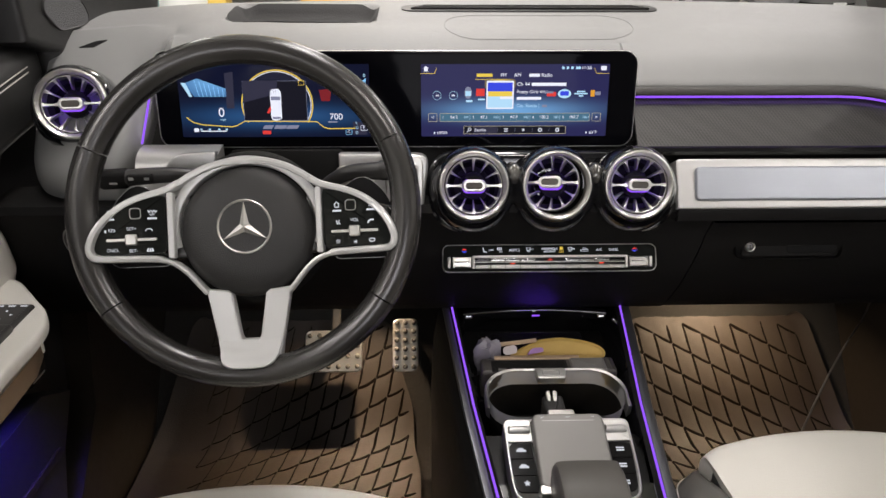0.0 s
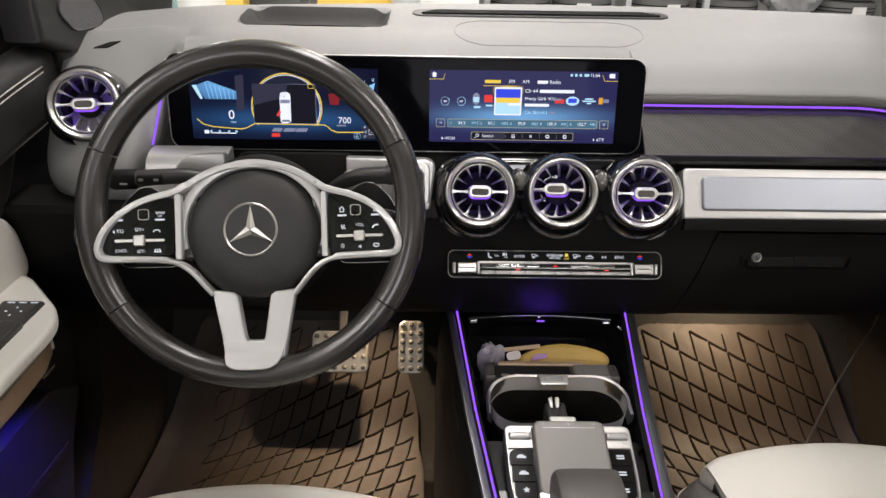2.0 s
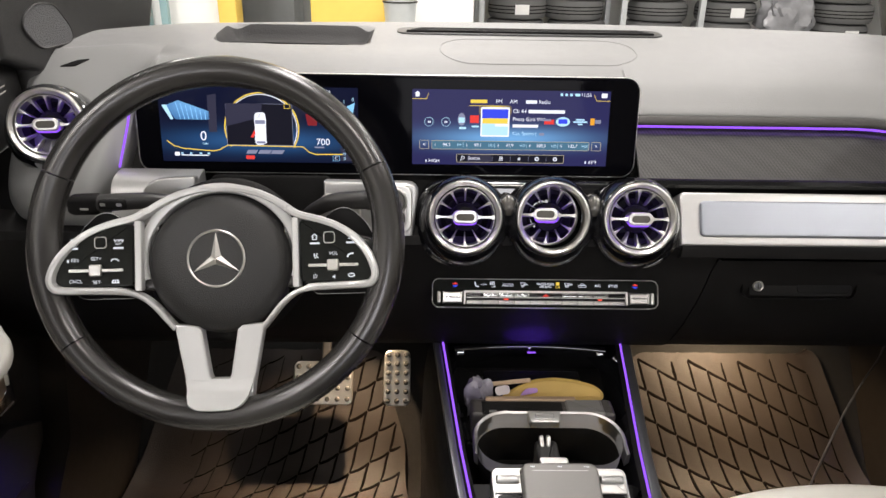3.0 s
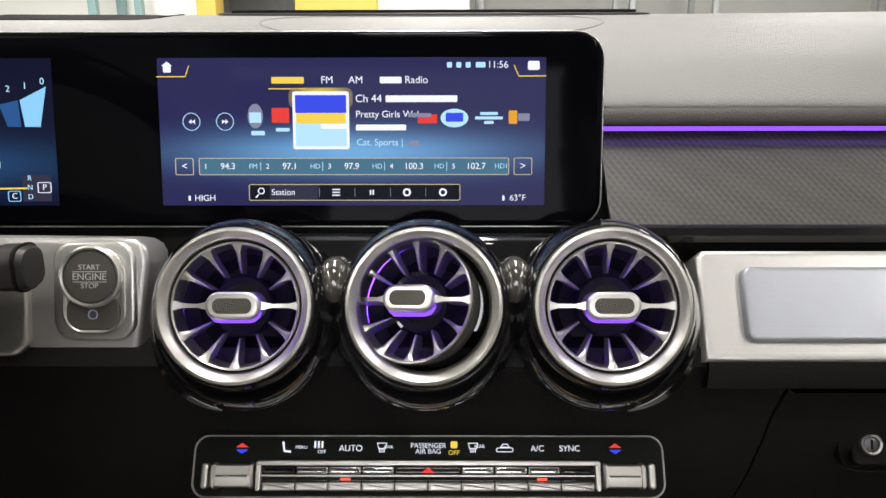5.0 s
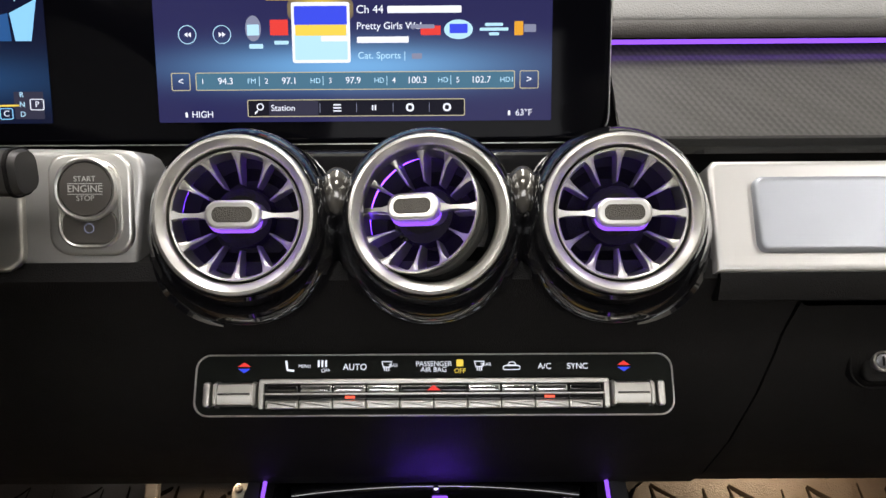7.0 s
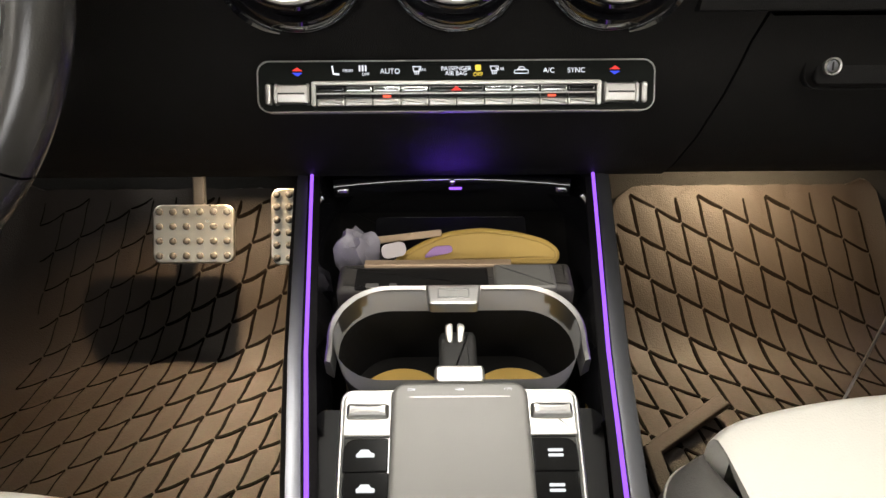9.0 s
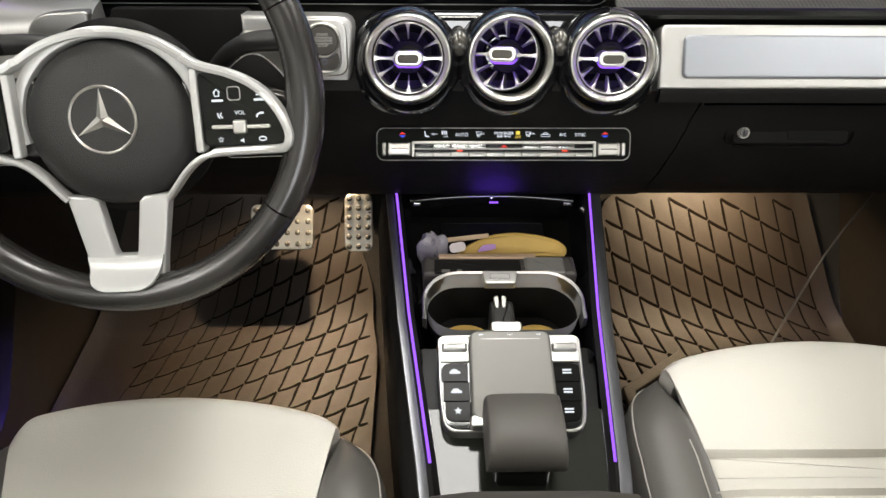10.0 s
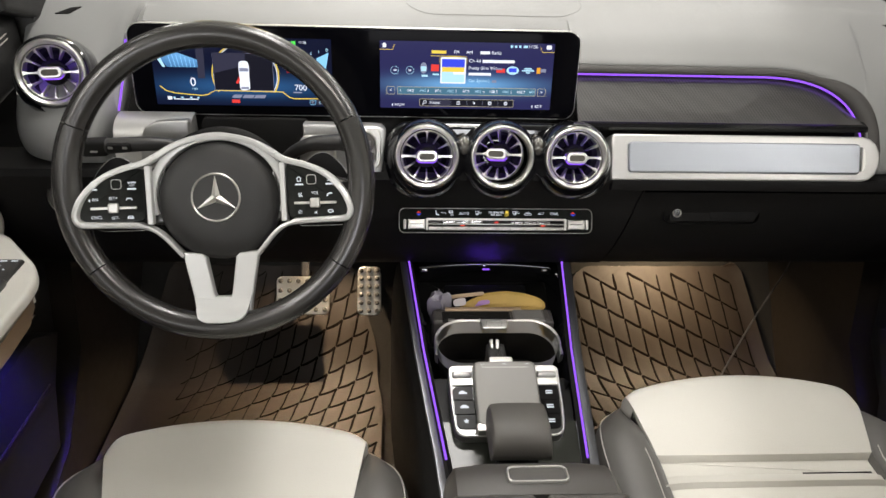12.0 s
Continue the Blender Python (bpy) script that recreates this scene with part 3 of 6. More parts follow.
# radio screen
tile("home_icon", R, 0.026, 0.075, 0.020, 0.045, LWHITE, radio)
part("home_roof", plate([(-0.0035, 0), (0.0035, 0), (0, 0.0028)], 0, 0.0003, 0, R(0.026, 0.055)), LWHITE, radio)
for a, w in ((0.035, 0.075), (0.965, 0.07)):
    tile("corner_line", R, a, 0.125, w, 0.007, LYEL, radio)
part("corner_line", sweep([R(0.072, 0.125) @ Vector((0, 0, 0)), R(0.083, 0.05) @ Vector((0, 0, 0))], circle(0.0003, 5)), LYEL, radio)
part("corner_line", sweep([R(0.93, 0.125) @ Vector((0, 0, 0)), R(0.917, 0.05) @ Vector((0, 0, 0))], circle(0.0003, 5)), LYEL, radio)
tile("message_icon", R, 0.968, 0.055, 0.030, 0.06, LWHITE, radio, 0.0012)
for a in (0.752, 0.776, 0.80, 0.826, 0.838):
    tile("status_icon", R, a, 0.05, 0.013, 0.036, LPALE, radio)
writing("clock_digits", "11:56", R(0.876, 0.05), 0.0060, LWHITE, radio)
tile("source_bar", R, 0.336, 0.15, 0.084, 0.044, LYEL, radio)
tile("source_underline", R, 0.336, 0.207, 0.10, 0.007, LYEL, radio)
writing("source_name", "FM", R(0.437, 0.15), 0.0064, LWHITE, radio)
writing("source_name", "AM", R(0.511, 0.15), 0.0064, LWHITE, radio)
tile("source_bar", R, 0.601, 0.15, 0.056, 0.044, LWHITE, radio)
writing("source_name", "Radio", R(0.667, 0.15), 0.0064, LWHITE, radio)
tile("cover_glow", R, 0.42, 0.27, 0.165, 0.14, screen_material("cover_glow", (0.022, 0.022, 0.085), (0.85, 0.66, 0.08), 0.081, 0.0075, 0.133, 0.0155), radio, 0.004)
cover = tile("cover_picture", R, 0.42, 0.42, 0.146, 0.39, LWHITE, radio, 0.0015, 0.0002)
tile("cover_top", R, 0.42, 0.31, 0.132, 0.12, LBLUE, cover, lift=0.0004)
tile("cover_base", R, 0.42, 0.51, 0.132, 0.17, LPALE, cover, lift=0.0004)
tile("cover_mark", R, 0.42, 0.405, 0.128, 0.07, LYEL, cover, lift=0.0006)
tile("cover_mark", R, 0.455, 0.46, 0.07, 0.035, LWHITE, cover, lift=0.0006)
writing("channel_text", "Ch 44", R(0.509, 0.275), 0.0068, LWHITE, radio, "LEFT")
tile("channel_bar", R, 0.68, 0.275, 0.185, 0.045, LWHITE, radio)
writing("song_text", "Pretty Girls Wal", R(0.509, 0.38), 0.0060, LWHITE, radio, "LEFT")
tile("artist_bar", R, 0.575, 0.468, 0.13, 0.04, LWHITE, radio)
writing("category_text", "Cat. Sports |", R(0.511, 0.57), 0.0058, LPALE, radio, "LEFT")
tile("weather_icon", R, 0.66, 0.575, 0.026, 0.035, LGREY, radio)
for a, k in ((0.084, -1), (0.171, 1)):
    part("skip_ring", lathe([(0.0056, 0), (0.0056, 0.0003), (0.0052, 0.0003), (0.0052, 0)], R(a, 0.427), 32, close=True), LPALE, radio)
    for d in (-0.0009, 0.0012):
        part("skip_arrow", plate([(d - k * 0.001, -0.0015), (d + k * 0.001, 0), (d - k * 0.001, 0.0015)][::k], 0, 0.0003, 0, R(a, 0.427)), LWHITE, radio)
part("station_logo", lathe([(0.0001, 0.0003), (0.0064, 0.0003), (0.0064, 0)], R(0.25, 0.39) @ Matrix.Diagonal((0.75, 1.2, 1, 1)), 24), LGREY, radio)
tile("logo_bar", R, 0.25, 0.40, 0.03, 0.07, LPALE, radio, lift=0.0003)
tile("logo_bar", R, 0.256, 0.505, 0.035, 0.03, LPALE, radio)
tile("station_logo", R, 0.315, 0.385, 0.045, 0.10, LRED, radio)
tile("logo_bar", R, 0.32, 0.482, 0.036, 0.024, LPALE, radio)
tile("station_logo", R, 0.695, 0.41, 0.05, 0.06, LRED, radio)
tile("logo_bar", R, 0.675, 0.385, 0.06, 0.026, LGREY, radio, lift=0.0003)
part("station_logo", lathe([(0.0001, 0.0003), (0.0088, 0.0003), (0.0088, 0)], R(0.765, 0.405) @ Matrix.Diagonal((1, 0.66, 1, 1)), 32), LPALE, radio)
tile("logo_bar", R, 0.765, 0.40, 0.045, 0.06, LBLUE, radio, lift=0.0004)
for b, w in ((0.375, 0.045), (0.405, 0.072), (0.435, 0.025)):
    tile("station_logo", R, 0.854, b, w, 0.02, LPALE, radio)
tile("station_logo", R, 0.916, 0.40, 0.022, 0.09, LORANGE, radio)
tile("logo_bar", R, 0.944, 0.40, 0.03, 0.05, LGREY, radio)
tile("preset_fill", R, 0.503, 0.732, 0.806, 0.114, LTEAL, radio)
outline("preset_frame", R, 0.503, 0.732, 0.808, 0.118, LFRAME, radio, lift=0.0002)
for k, (num, fr, band) in enumerate((("1", "94.3", "FM"), ("2", "97.1", "HD"), ("3", "97.9", "HD"), ("4", "100.3", "HD"), ("5", "102.7", "HD1"))):
    a = 0.117 + 0.1615 * k
    writing("preset_number", num, R(a, 0.732, 0.0004), 0.0046, LWHITE, radio)
    writing("preset_frequency", fr, R(a + 0.058, 0.732, 0.0004), 0.0056, LWHITE, radio)
    writing("preset_band", band, R(a + 0.124, 0.732, 0.0004), 0.0044, LPALE, radio)
    if k:
        tile("preset_line", R, a - 0.018, 0.732, 0.0016, 0.06, LPALE, radio, 0.0001, 0.0003)
for a, ch in ((0.061, "<"), (0.943, ">")):
    outline("arrow_box", R, a, 0.732, 0.048, 0.118, LFRAME, radio)
    writing("arrow_sign", ch, R(a, 0.732), 0.0065, LWHITE, radio)
outline("menu_frame", R, 0.504, 0.91, 0.553, 0.114, LFRAME, radio, lift=0.0002)
tile("menu_fill", R, 0.504, 0.91, 0.55, 0.11, LDARK, radio)
tile("search_field", R, 0.345, 0.91, 0.125, 0.10, LDIM, radio, lift=0.0002)
writing("search_text", "Station", R(0.318, 0.91, 0.0005), 0.0054, LWHITE, radio)
part("search_lens", lathe([(0.0022, 0), (0.0022, 0.0003), (0.0015, 0.0003), (0.0015, 0)], R(0.26, 0.9, 0.0003), 16, close=True), LWHITE, radio)
part("search_grip", sweep([R(0.253, 0.925, 0.0004) @ Vector(), R(0.246, 0.945, 0.0004) @ Vector()], circle(0.0005, 5)), LWHITE, radio)
for b in (0.89, 0.91, 0.93):
    tile("list_icon", R, 0.456, b, 0.02, 0.009, LWHITE, radio, 0.0002, 0.0004)
for a in (0.546, 0.553):
    tile("pause_icon", R, a, 0.91, 0.004, 0.035, LWHITE, radio, 0.0002, 0.0004)
for a in (0.641, 0.735):
    part("round_icon", lathe([(0.0026, 0), (0.0026, 0.0003), (0.0014, 0.0003), (0.0014, 0)], R(a, 0.91, 0.0004), 16, close=True), LWHITE, radio)
for a in (0.412, 0.505, 0.598, 0.69):
    tile("menu_line", R, a, 0.91, 0.0014, 0.06, LGREY, radio, 0.0001, 0.0004)
writing("heat_text", "HIGH", R(0.112, 0.95), 0.0056, LWHITE, radio)
tile("heat_icon", R, 0.071, 0.95, 0.006, 0.035, LWHITE, radio)
writing("heat_text", "63\u00b0F", R(0.93, 0.95), 0.0056, LWHITE, radio)
tile("heat_icon", R, 0.893, 0.95, 0.006, 0.035, LWHITE, radio)

# instrument screen
tri4 = lambda at, pts, name, mat_, lift=0.0: part(name, plate([((x - 0.5) * W_, (0.5 - y) * H_) for x, y in pts][::-1], 0, 0.0002, 0, at(0.5, 0.5, lift)), mat_, cluster)
LGAUGE = screen_material("gauge_glow", (0.02, 0.09, 0.26), (0.16, 0.42, 0.75), 0.085, 0.02, -0.235, 0.04)
tri4(K, [(0.03, 0.26), (0.10, 0.19), (0.25, 0.33), (0.25, 0.44), (0.08, 0.44)], "gauge_wedge", LGAUGE)
tri4(K, [(0.015, 0.25), (0.04, 0.25), (0.07, 0.44), (0.055, 0.44)], "gauge_edge", LPALE, 0.0003)
for k in range(7):
    tri4(K, [(0.085 + 0.024 * k, 0.21 + 0.02 * k), (0.088 + 0.024 * k, 0.21 + 0.02 * k), (0.108 + 0.021 * k, 0.44), (0.105 + 0.021 * k, 0.44)], "gauge_line", LCYAN, 0.0003)
tri4(K, [(0.245, 0.12), (0.29, 0.10), (0.285, 0.60), (0.245, 0.60)], "grey_column", LDIM)
writing("speed_digit", "0", K(0.215, 0.66, 0.0004), 0.0165, LWHITE, cluster)
writing("speed_unit", "mph", K(0.222, 0.755, 0.0004), 0.0042, LPALE, cluster)
writing("rev_digits", "700", K(0.82, 0.72, 0.0004), 0.0115, LWHITE, cluster)
tile("rev_bar", K, 0.80, 0.79, 0.05, 0.022, LGREY, cluster)
pts = [(0.028, 0.72), (0.06, 0.79), (0.11, 0.825), (0.26, 0.855), (0.29, 0.84), (0.335, 0.775), (0.715, 0.785), (0.75, 0.86), (0.78, 0.885), (0.92, 0.88)]
part("yellow_line", sweep([K(a, b, 0.0003) @ Vector() for a, b in pts], circle(0.0006, 6)), LYEL, cluster)
for r, m2 in ((0.0455, LYEL), (0.0435, LWHITE)):
    arc = []
    for k in range(41):
        g = radians(lerp(-32, 212, k / 40))
        arc.append(K(0.512, 0.545, 0.0002) @ Vector((r * math.cos(g), r * 0.95 * math.sin(g), 0)))
    part("dial_arc", sweep(arc, circle(0.0008 if m2 is LYEL else 0.0005, 6)), m2, cluster)
tile("popup", K, 0.502, 0.495, 0.335, 0.55, LDARK, cluster, 0.001, 0.0008)
# sheen on the popup, painted as a dim glowing facet
tri4(K, [(0.335, 0.22), (0.52, 0.22), (0.51, 0.40), (0.335, 0.52)], "popup_sheen", LDIM, 0.0014)
outline("popup_frame", K, 0.502, 0.495, 0.335, 0.55, LGREY, cluster, 0.001, 0.0004, 0.0012)
carp = part("car_picture", plate([tuple(p)[:2] for p in spline([(x, y, 0) for x, y in ((0.0068, -0.018), (0.0068, 0.0), (0.0072, 0.012), (0.0055, 0.0185), (0, 0.0198), (-0.0055, 0.0185), (-0.0072, 0.012), (-0.0068, 0.0), (-0.0068, -0.018), (0, -0.0205), (0.0068, -0.018))], 3)[:-1]], 0, 0.0004, 0.0001, K(0.506, 0.545, 0.0012)), LWHITE, cluster, "white car seen from above")
tile("car_window", K, 0.506, 0.46, 0.05, 0.05, LGREY, carp, 0.001, 0.0017)
tile("car_window", K, 0.506, 0.73, 0.045, 0.03, LGREY, carp, 0.001, 0.0017)
tri4(K, [(0.477, 0.56), (0.455, 0.66), (0.468, 0.67), (0.48, 0.62)], "open_door_mark", LRED, 0.0015)
outline("close_box", K, 0.645, 0.25, 0.03, 0.06, LYEL, cluster, 0.0006, 0.0005, 0.0016)
tri4(K, [(0.735, 0.35), (0.80, 0.33), (0.79, 0.50), (0.745, 0.50)], "red_zone", LMAROON)
tri4(K, [(0.915, 0.28), (0.985, 0.19), (0.965, 0.46), (0.925, 0.46)], "gauge_wedge", LCYAN)
tri4(K, [(0.86, 0.31), (0.91, 0.28), (0.915, 0.46), (0.88, 0.46)], "gauge_wedge", LGAUGE)
for a, b, ch in ((0.885, 0.205, "2"), (0.93, 0.185, "1"), (0.975, 0.155, "0")):
    writing("scale_digit", ch, K(a, b), 0.0058, LPALE, cluster)
tile("lamp_icon", K, 0.79, 0.06, 0.024, 0.05, LGREEN, cluster)
writing("clock_digits", "11:56", K(0.84, 0.055), 0.0050, LWHITE, cluster)
for a, w in ((0.45, 0.05), (0.515, 0.06), (0.58, 0.06)):
    tri4(K, [(a - w / 2 + 0.012, 0.835), (a + w / 2 + 0.012, 0.835), (a + w / 2, 0.885), (a - w / 2, 0.885)], "maker_bar", LGREY)
tile("red_label", K, 0.446, 0.935, 0.045, 0.05, LRED, cluster)
tile("fuel_icon", K, 0.075, 0.90, 0.025, 0.05, LWHITE, cluster)
tile("fuel_bar", K, 0.165, 0.915, 0.14, 0.014, LWHITE, cluster)
for a in (0.10, 0.145, 0.195, 0.235):
    tile("fuel_tick", K, a, 0.89, 0.012, 0.022, LPALE, cluster)
outline("mode_box", K, 0.885, 0.935, 0.034, 0.075, LCYAN, cluster)
writing("mode_letter", "C", K(0.885, 0.935), 0.0052, LWHITE, cluster)
tile("gear_field", K, 0.945, 0.88, 0.075, 0.18, LDIM, cluster)
for b, ch in ((0.81, "R"), (0.875, "N"), (0.94, "D")):
    writing("gear_letter", ch, K(0.928, b, 0.0004), 0.0046, LPALE, cluster)
outline("gear_box", K, 0.966, 0.875, 0.036, 0.075, LWHITE, cluster, lift=0.0004)
writing("gear_letter", "P", K(0.966, 0.875, 0.0004), 0.0052, LWHITE, cluster)

# ---- round air vents ----
VM = basis((0, 0.9085, 0.9175), SX, (0, 0.32, 0.947))


def air_vent(m, turn_x, turn_y, label):
    t = thing("air_vent", m.translation, label, "air vent", "round air vents")
    n = 56
    part("shoulder", lathe([(0.050, -0.07), (0.0555, -0.045), (0.0555, -0.028), (0.053, -0.015), (0.048, -0.008), (0.044, -0.014)], m @ Matrix.Translation((0, -0.006, 0)), n, caps=False), GLOSS, t, "gloss black shoulder")
    part("barrel", lathe([(0.049, -0.055), (0.0505, -0.03), (0.0495, -0.012), (0.047, -0.004), (0.0446, -0.001), (0.0437, -0.012), (0.0437, -0.05)], m, n, close=True), GLOSS, t, "gloss black barrel")
    part("ring", lathe([(0.0436, -0.012), (0.0436, 0.0012), (0.0428, 0.0028), (0.0412, 0.0034), (0.0380, 0.0010), (0.0370, -0.0008), (0.0366, -0.012)], m, n, close=True), SATINS, t, "satin silver ring")
    q = m @ Matrix.Translation((0, 0, -0.028)) @ pose(0, 0, 0, turn_x, turn_y, 0) @ Matrix.Translation((0, 0, 0.028 - (0.003 if turn_x else 0)))
    part("funnel_wall", lathe([(0.0364, -0.0035), (0.0358, -0.0045), (0.0350, -0.0205)], q, n, caps=False), SATIND if turn_x else BLACK, t)
    part("funnel", lathe([(0.0352, -0.0195), (0.0300, -0.032)], q, n, caps=False), FUNNEL, t)
    part("duct", lathe([(0.0300, -0.032), (0.024, -0.040), (0.0001, -0.041)], q, n, caps=False), BLACK, t, "dark air duct")
    part("light_ring", lathe([(0.0349, -0.0152), (0.0345, -0.0172), (0.0346, -0.0186), (0.0350, -0.0185)], q, n, close=True), VIOLET, t, "purple glowing ring")
    part("inner_ring", lathe([(0.0355, -0.012), (0.0357, -0.0016), (0.0350, -0.0006), (0.0342, -0.0014), (0.0329, -0.0140)], q, n, close=True), SATINS, t)
    for k in range(12):
        a = math.radians(30 * k)
        fin = []
        for r, zt, zb, ww in ((0.0347, -0.0012, -0.016, 0.0036), (0.0328, -0.0026, -0.018, 0.0022), (0.0295, -0.0045, -0.020, 0.0012), (0.024, -0.0080, -0.022, 0.0008), (0.0185, -0.0115, -0.022, 0.0005)):
            fin.append([(r, -ww * 0.6, zb), (r, ww * 0.6, zb), (r, ww, zt - 0.0010), (r, 0, zt), (r, -ww, zt - 0.0010)])
        part("fin", stack(fin, None, q @ Matrix.Rotation(a, 4, "Z")), SATINS, t)
    for s in (-1, 1):
        part("arm", stack([[(s * r, -w2, z - 0.004), (s * r, w2, z - 0.004), (s * r, w2, z), (s * r, -w2, z)] for r, w2, z in ((0.035, 0.0026, -0.001), (0.030, 0.0012, -0.0015), (0.020, 0.0011, -0.001), (0.014, 0.0026, 0.000))], None, q), SATINS, t)
    part("hub", lathe([(0.017, -0.026), (0.0165, -0.016), (0.012, -0.012), (0.0001, -0.012)], q, 32), BLACK, t)
    knob = part("knob", plate(rr(0.0300, 0.0155, 0.0072), -0.012, 0.0042, 0.002, q), SATINS, t, "oval silver knob")
    part("knob_light", ringplate(rr(0.0292, 0.0146, 0.0068), rr(0.02, 0.008, 0.0038), -0.0035, -0.0015, 0.0003, q @ Matrix.Translation((0, -0.0022, 0))), PURPLE, knob)
    part("knob_face", slab(0.0215, 0.0085, 0.003, 0.0038, 0.0005, q @ Matrix.Translation((0, 0, 0.0046))), KNOBF, knob, "grey-brown mesh insert")
    return t


air_vent(VM @ Matrix.Translation((-0.1045, 0, 0)), 0, 0, "round chrome-ringed air vent with purple lit fins")
air_vent(VM @ Matrix.Translation((0.0, 0, 0)), -9, -19, "round chrome-ringed air vent with its fins swivelled aside")
air_vent(VM @ Matrix.Translation((0.1035, 0, 0)), 0, 0, "round chrome-ringed air vent with purple lit fins")
air_vent(basis((-0.606, 0.965, 1.008), (0.985, 0.17, 0), (0, 0.3, 0.95)), 0, 0, "round air vent in the dashboard corner, purple lit")

# gloss black carrier behind the middle vents
car = thing("vent_carrier", (0, 0.94, 0.87), "gloss black carrier panel behind three round vents", "vent panel")
part("back_panel", slab(0.327, 0.094, 0.04, 0.036, 0.008, VM @ Matrix.Translation((-0.0005, -0.002, -0.047))), GLOSS, car)
for k in (-0.052, 0.052):
    part("bridge", lathe([(0.0001, 0.0), (0.004, -0.0006), (0.0075, -0.003), (0.0095, -0.008), (0.0105, -0.03)], VM @ Matrix.Translation((k, 0.014, -0.008)) @ Matrix.Diagonal((1, 1.5, 1, 1)), 24), BRIDGE, car, "gloss bridge between the vents, greyed for its reflection")
for k, a0, a1 in ((-0.1045, 188, 256), (0.1035, -8, -76)):
    arc = [VM @ Vector((k + 0.0562 * math.cos(radians(lerp(a0, a1, q / 14))), -0.006 + 0.0562 * math.sin(radians(lerp(a0, a1, q / 14))), -0.028)) for q in range(15)]
    part("flange", sweep(arc, [(-0.003, -0.004), (0.003, -0.004), (0.0035, 0.003), (0.0, 0.0045), (-0.0035, 0.003)], up=VM.to_3x3().col[2], scales=[0.15 + 0.85 * math.sin(math.pi * (0.05 + 0.9 * q / 14)) for q in range(15)]), GLOSS, car, "gloss black side flange")

# ---- climate bar ----
climate = thing("climate_panel", (0, 0.93, 0.79), "gloss black climate control bar with chrome rocker keys", "climate control")
CM = basis((0.001, 0.9265, 0.8075), SX, (0, 0.5, 0.86))
CT = lambda x, y, z=0.0: CM @ Matrix.Translation((x, y, 0.0012 + z))
part("bezel", ringplate(rr(0.288, 0.037, 0.009), rr(0.286, 0.035, 0.0082), -0.012, 0.0022, 0.0004, CM), SATINS, climate, "thin silver frame")
part("face", slab(0.2865, 0.0355, 0.012, 0.008, 0.0005, CM @ Matrix.Translation((0, 0, 0.001))), DECK, climate)
part("rocker_bed", slab(0.2075, 0.0180, 0.004, 0.004, 0.0006, CT(0, -0.0054, 0.0015)), KEYB, climate)
part("rocker_rail", slab(0.2075, 0.0032, 0.006, 0.0014, 0.0009, CT(0, 0.0020, 0.0046)), SATINS, climate, "satin upper rail")
part("rocker_rail", slab(0.2040, 0.0011, 0.005, 0.0004, 0.0003, CT(0, -0.0053, 0.0042)), SATINS, climate, "thin middle rail")
for k in (-1, 1):
    part("rail_end", slab(0.0034, 0.0178, 0.006, 0.0016, 0.0008, CT(k * 0.1028, -0.0054, 0.0044)), SATINS, climate)
for k in range(10):
    x = (k - 4.5) * 0.0201
    if k not in (4, 5):
        part("upper_key", slab(0.0194, 0.0042, 0.004, 0.001, 0.0012, CT(x, -0.0022, 0.0036)), CHROME if 1 <= k <= 8 else GLOSS, climate)
    part("lower_key", slab(0.0197, 0.0050, 0.004, 0.0008, 0.0012, CT(x, -0.0116, 0.0040)), SATINS, climate)
    part("slot_key", slab(0.0196, 0.0026, 0.003, 0.0006, 0.0004, CT(x, -0.0074, 0.0022)), GLOSS, climate)
part("hazard_key", slab(0.0396, 0.0042, 0.004, 0.001, 0.0010, CT(0, -0.0022, 0.0034)), GLOSS, climate)
for x in (-0.050, 0.069):
    part("key_lamp", slab(0.0060, 0.0014, 0.001, 0.0004, 0.0002, CT(x, -0.0073, 0.0028)), lit("lamp_red", (1.0, 0.10, 0.05), 1.5), climate, "red key lamp")
part("hazard_mark", plate([(-0.0042, -0.0012), (0.0042, -0.0012), (0, 0.0020)], 0, 0.0004, 0, CT(0, -0.0024, 0.0036)), LRED, climate, "red triangle")
for k in (-1, 1):
    drum = [(0.0072, 0.0016), (0.0058, 0.0062), (0.0022, 0.0074), (-0.0040, 0.0074), (-0.0040, -0.0074), (0.0022, -0.0074), (0.0058, -0.0062), (0.0072, -0.0016)]
    part("end_knob", stack([[CM @ Vector((k * (0.1055 + x), -0.0055 + v * g, 0.0015 + u * g)) for u, v in drum] for x, g in ((0, 0.9), (0.0012, 1.04), (0.0022, 1.04), (0.0026, 0.94), (0.0225, 0.94), (0.0230, 1.04), (0.0245, 1.04), (0.0255, 0.9))]), SATINS, climate, "faceted satin end roller")
    part("roller_waist", slab(0.0190, 0.0014, 0.002, 0.0005, 0.0003, CT(k * 0.1180, -0.0055, 0.0078)), CHROME, climate)
    part("end_disc", slab(0.0046, 0.0150, 0.006, 0.0021, 0.0016, CT(k * 0.1352, -0.0055, 0.0050)), SATINS, climate)
    part("arrow_mark", plate([(-0.004, 0.0006), (0.004, 0.0006), (0, 0.0032)], 0, 0.0003, 0, CT(k * 0.1147, 0.0105)), LRED, climate)
    part("arrow_mark", plate([(-0.004, -0.0006), (0, -0.0032), (0.004, -0.0006)], 0, 0.0003, 0, CT(k * 0.1147, 0.0105)), LBLUE, climate)
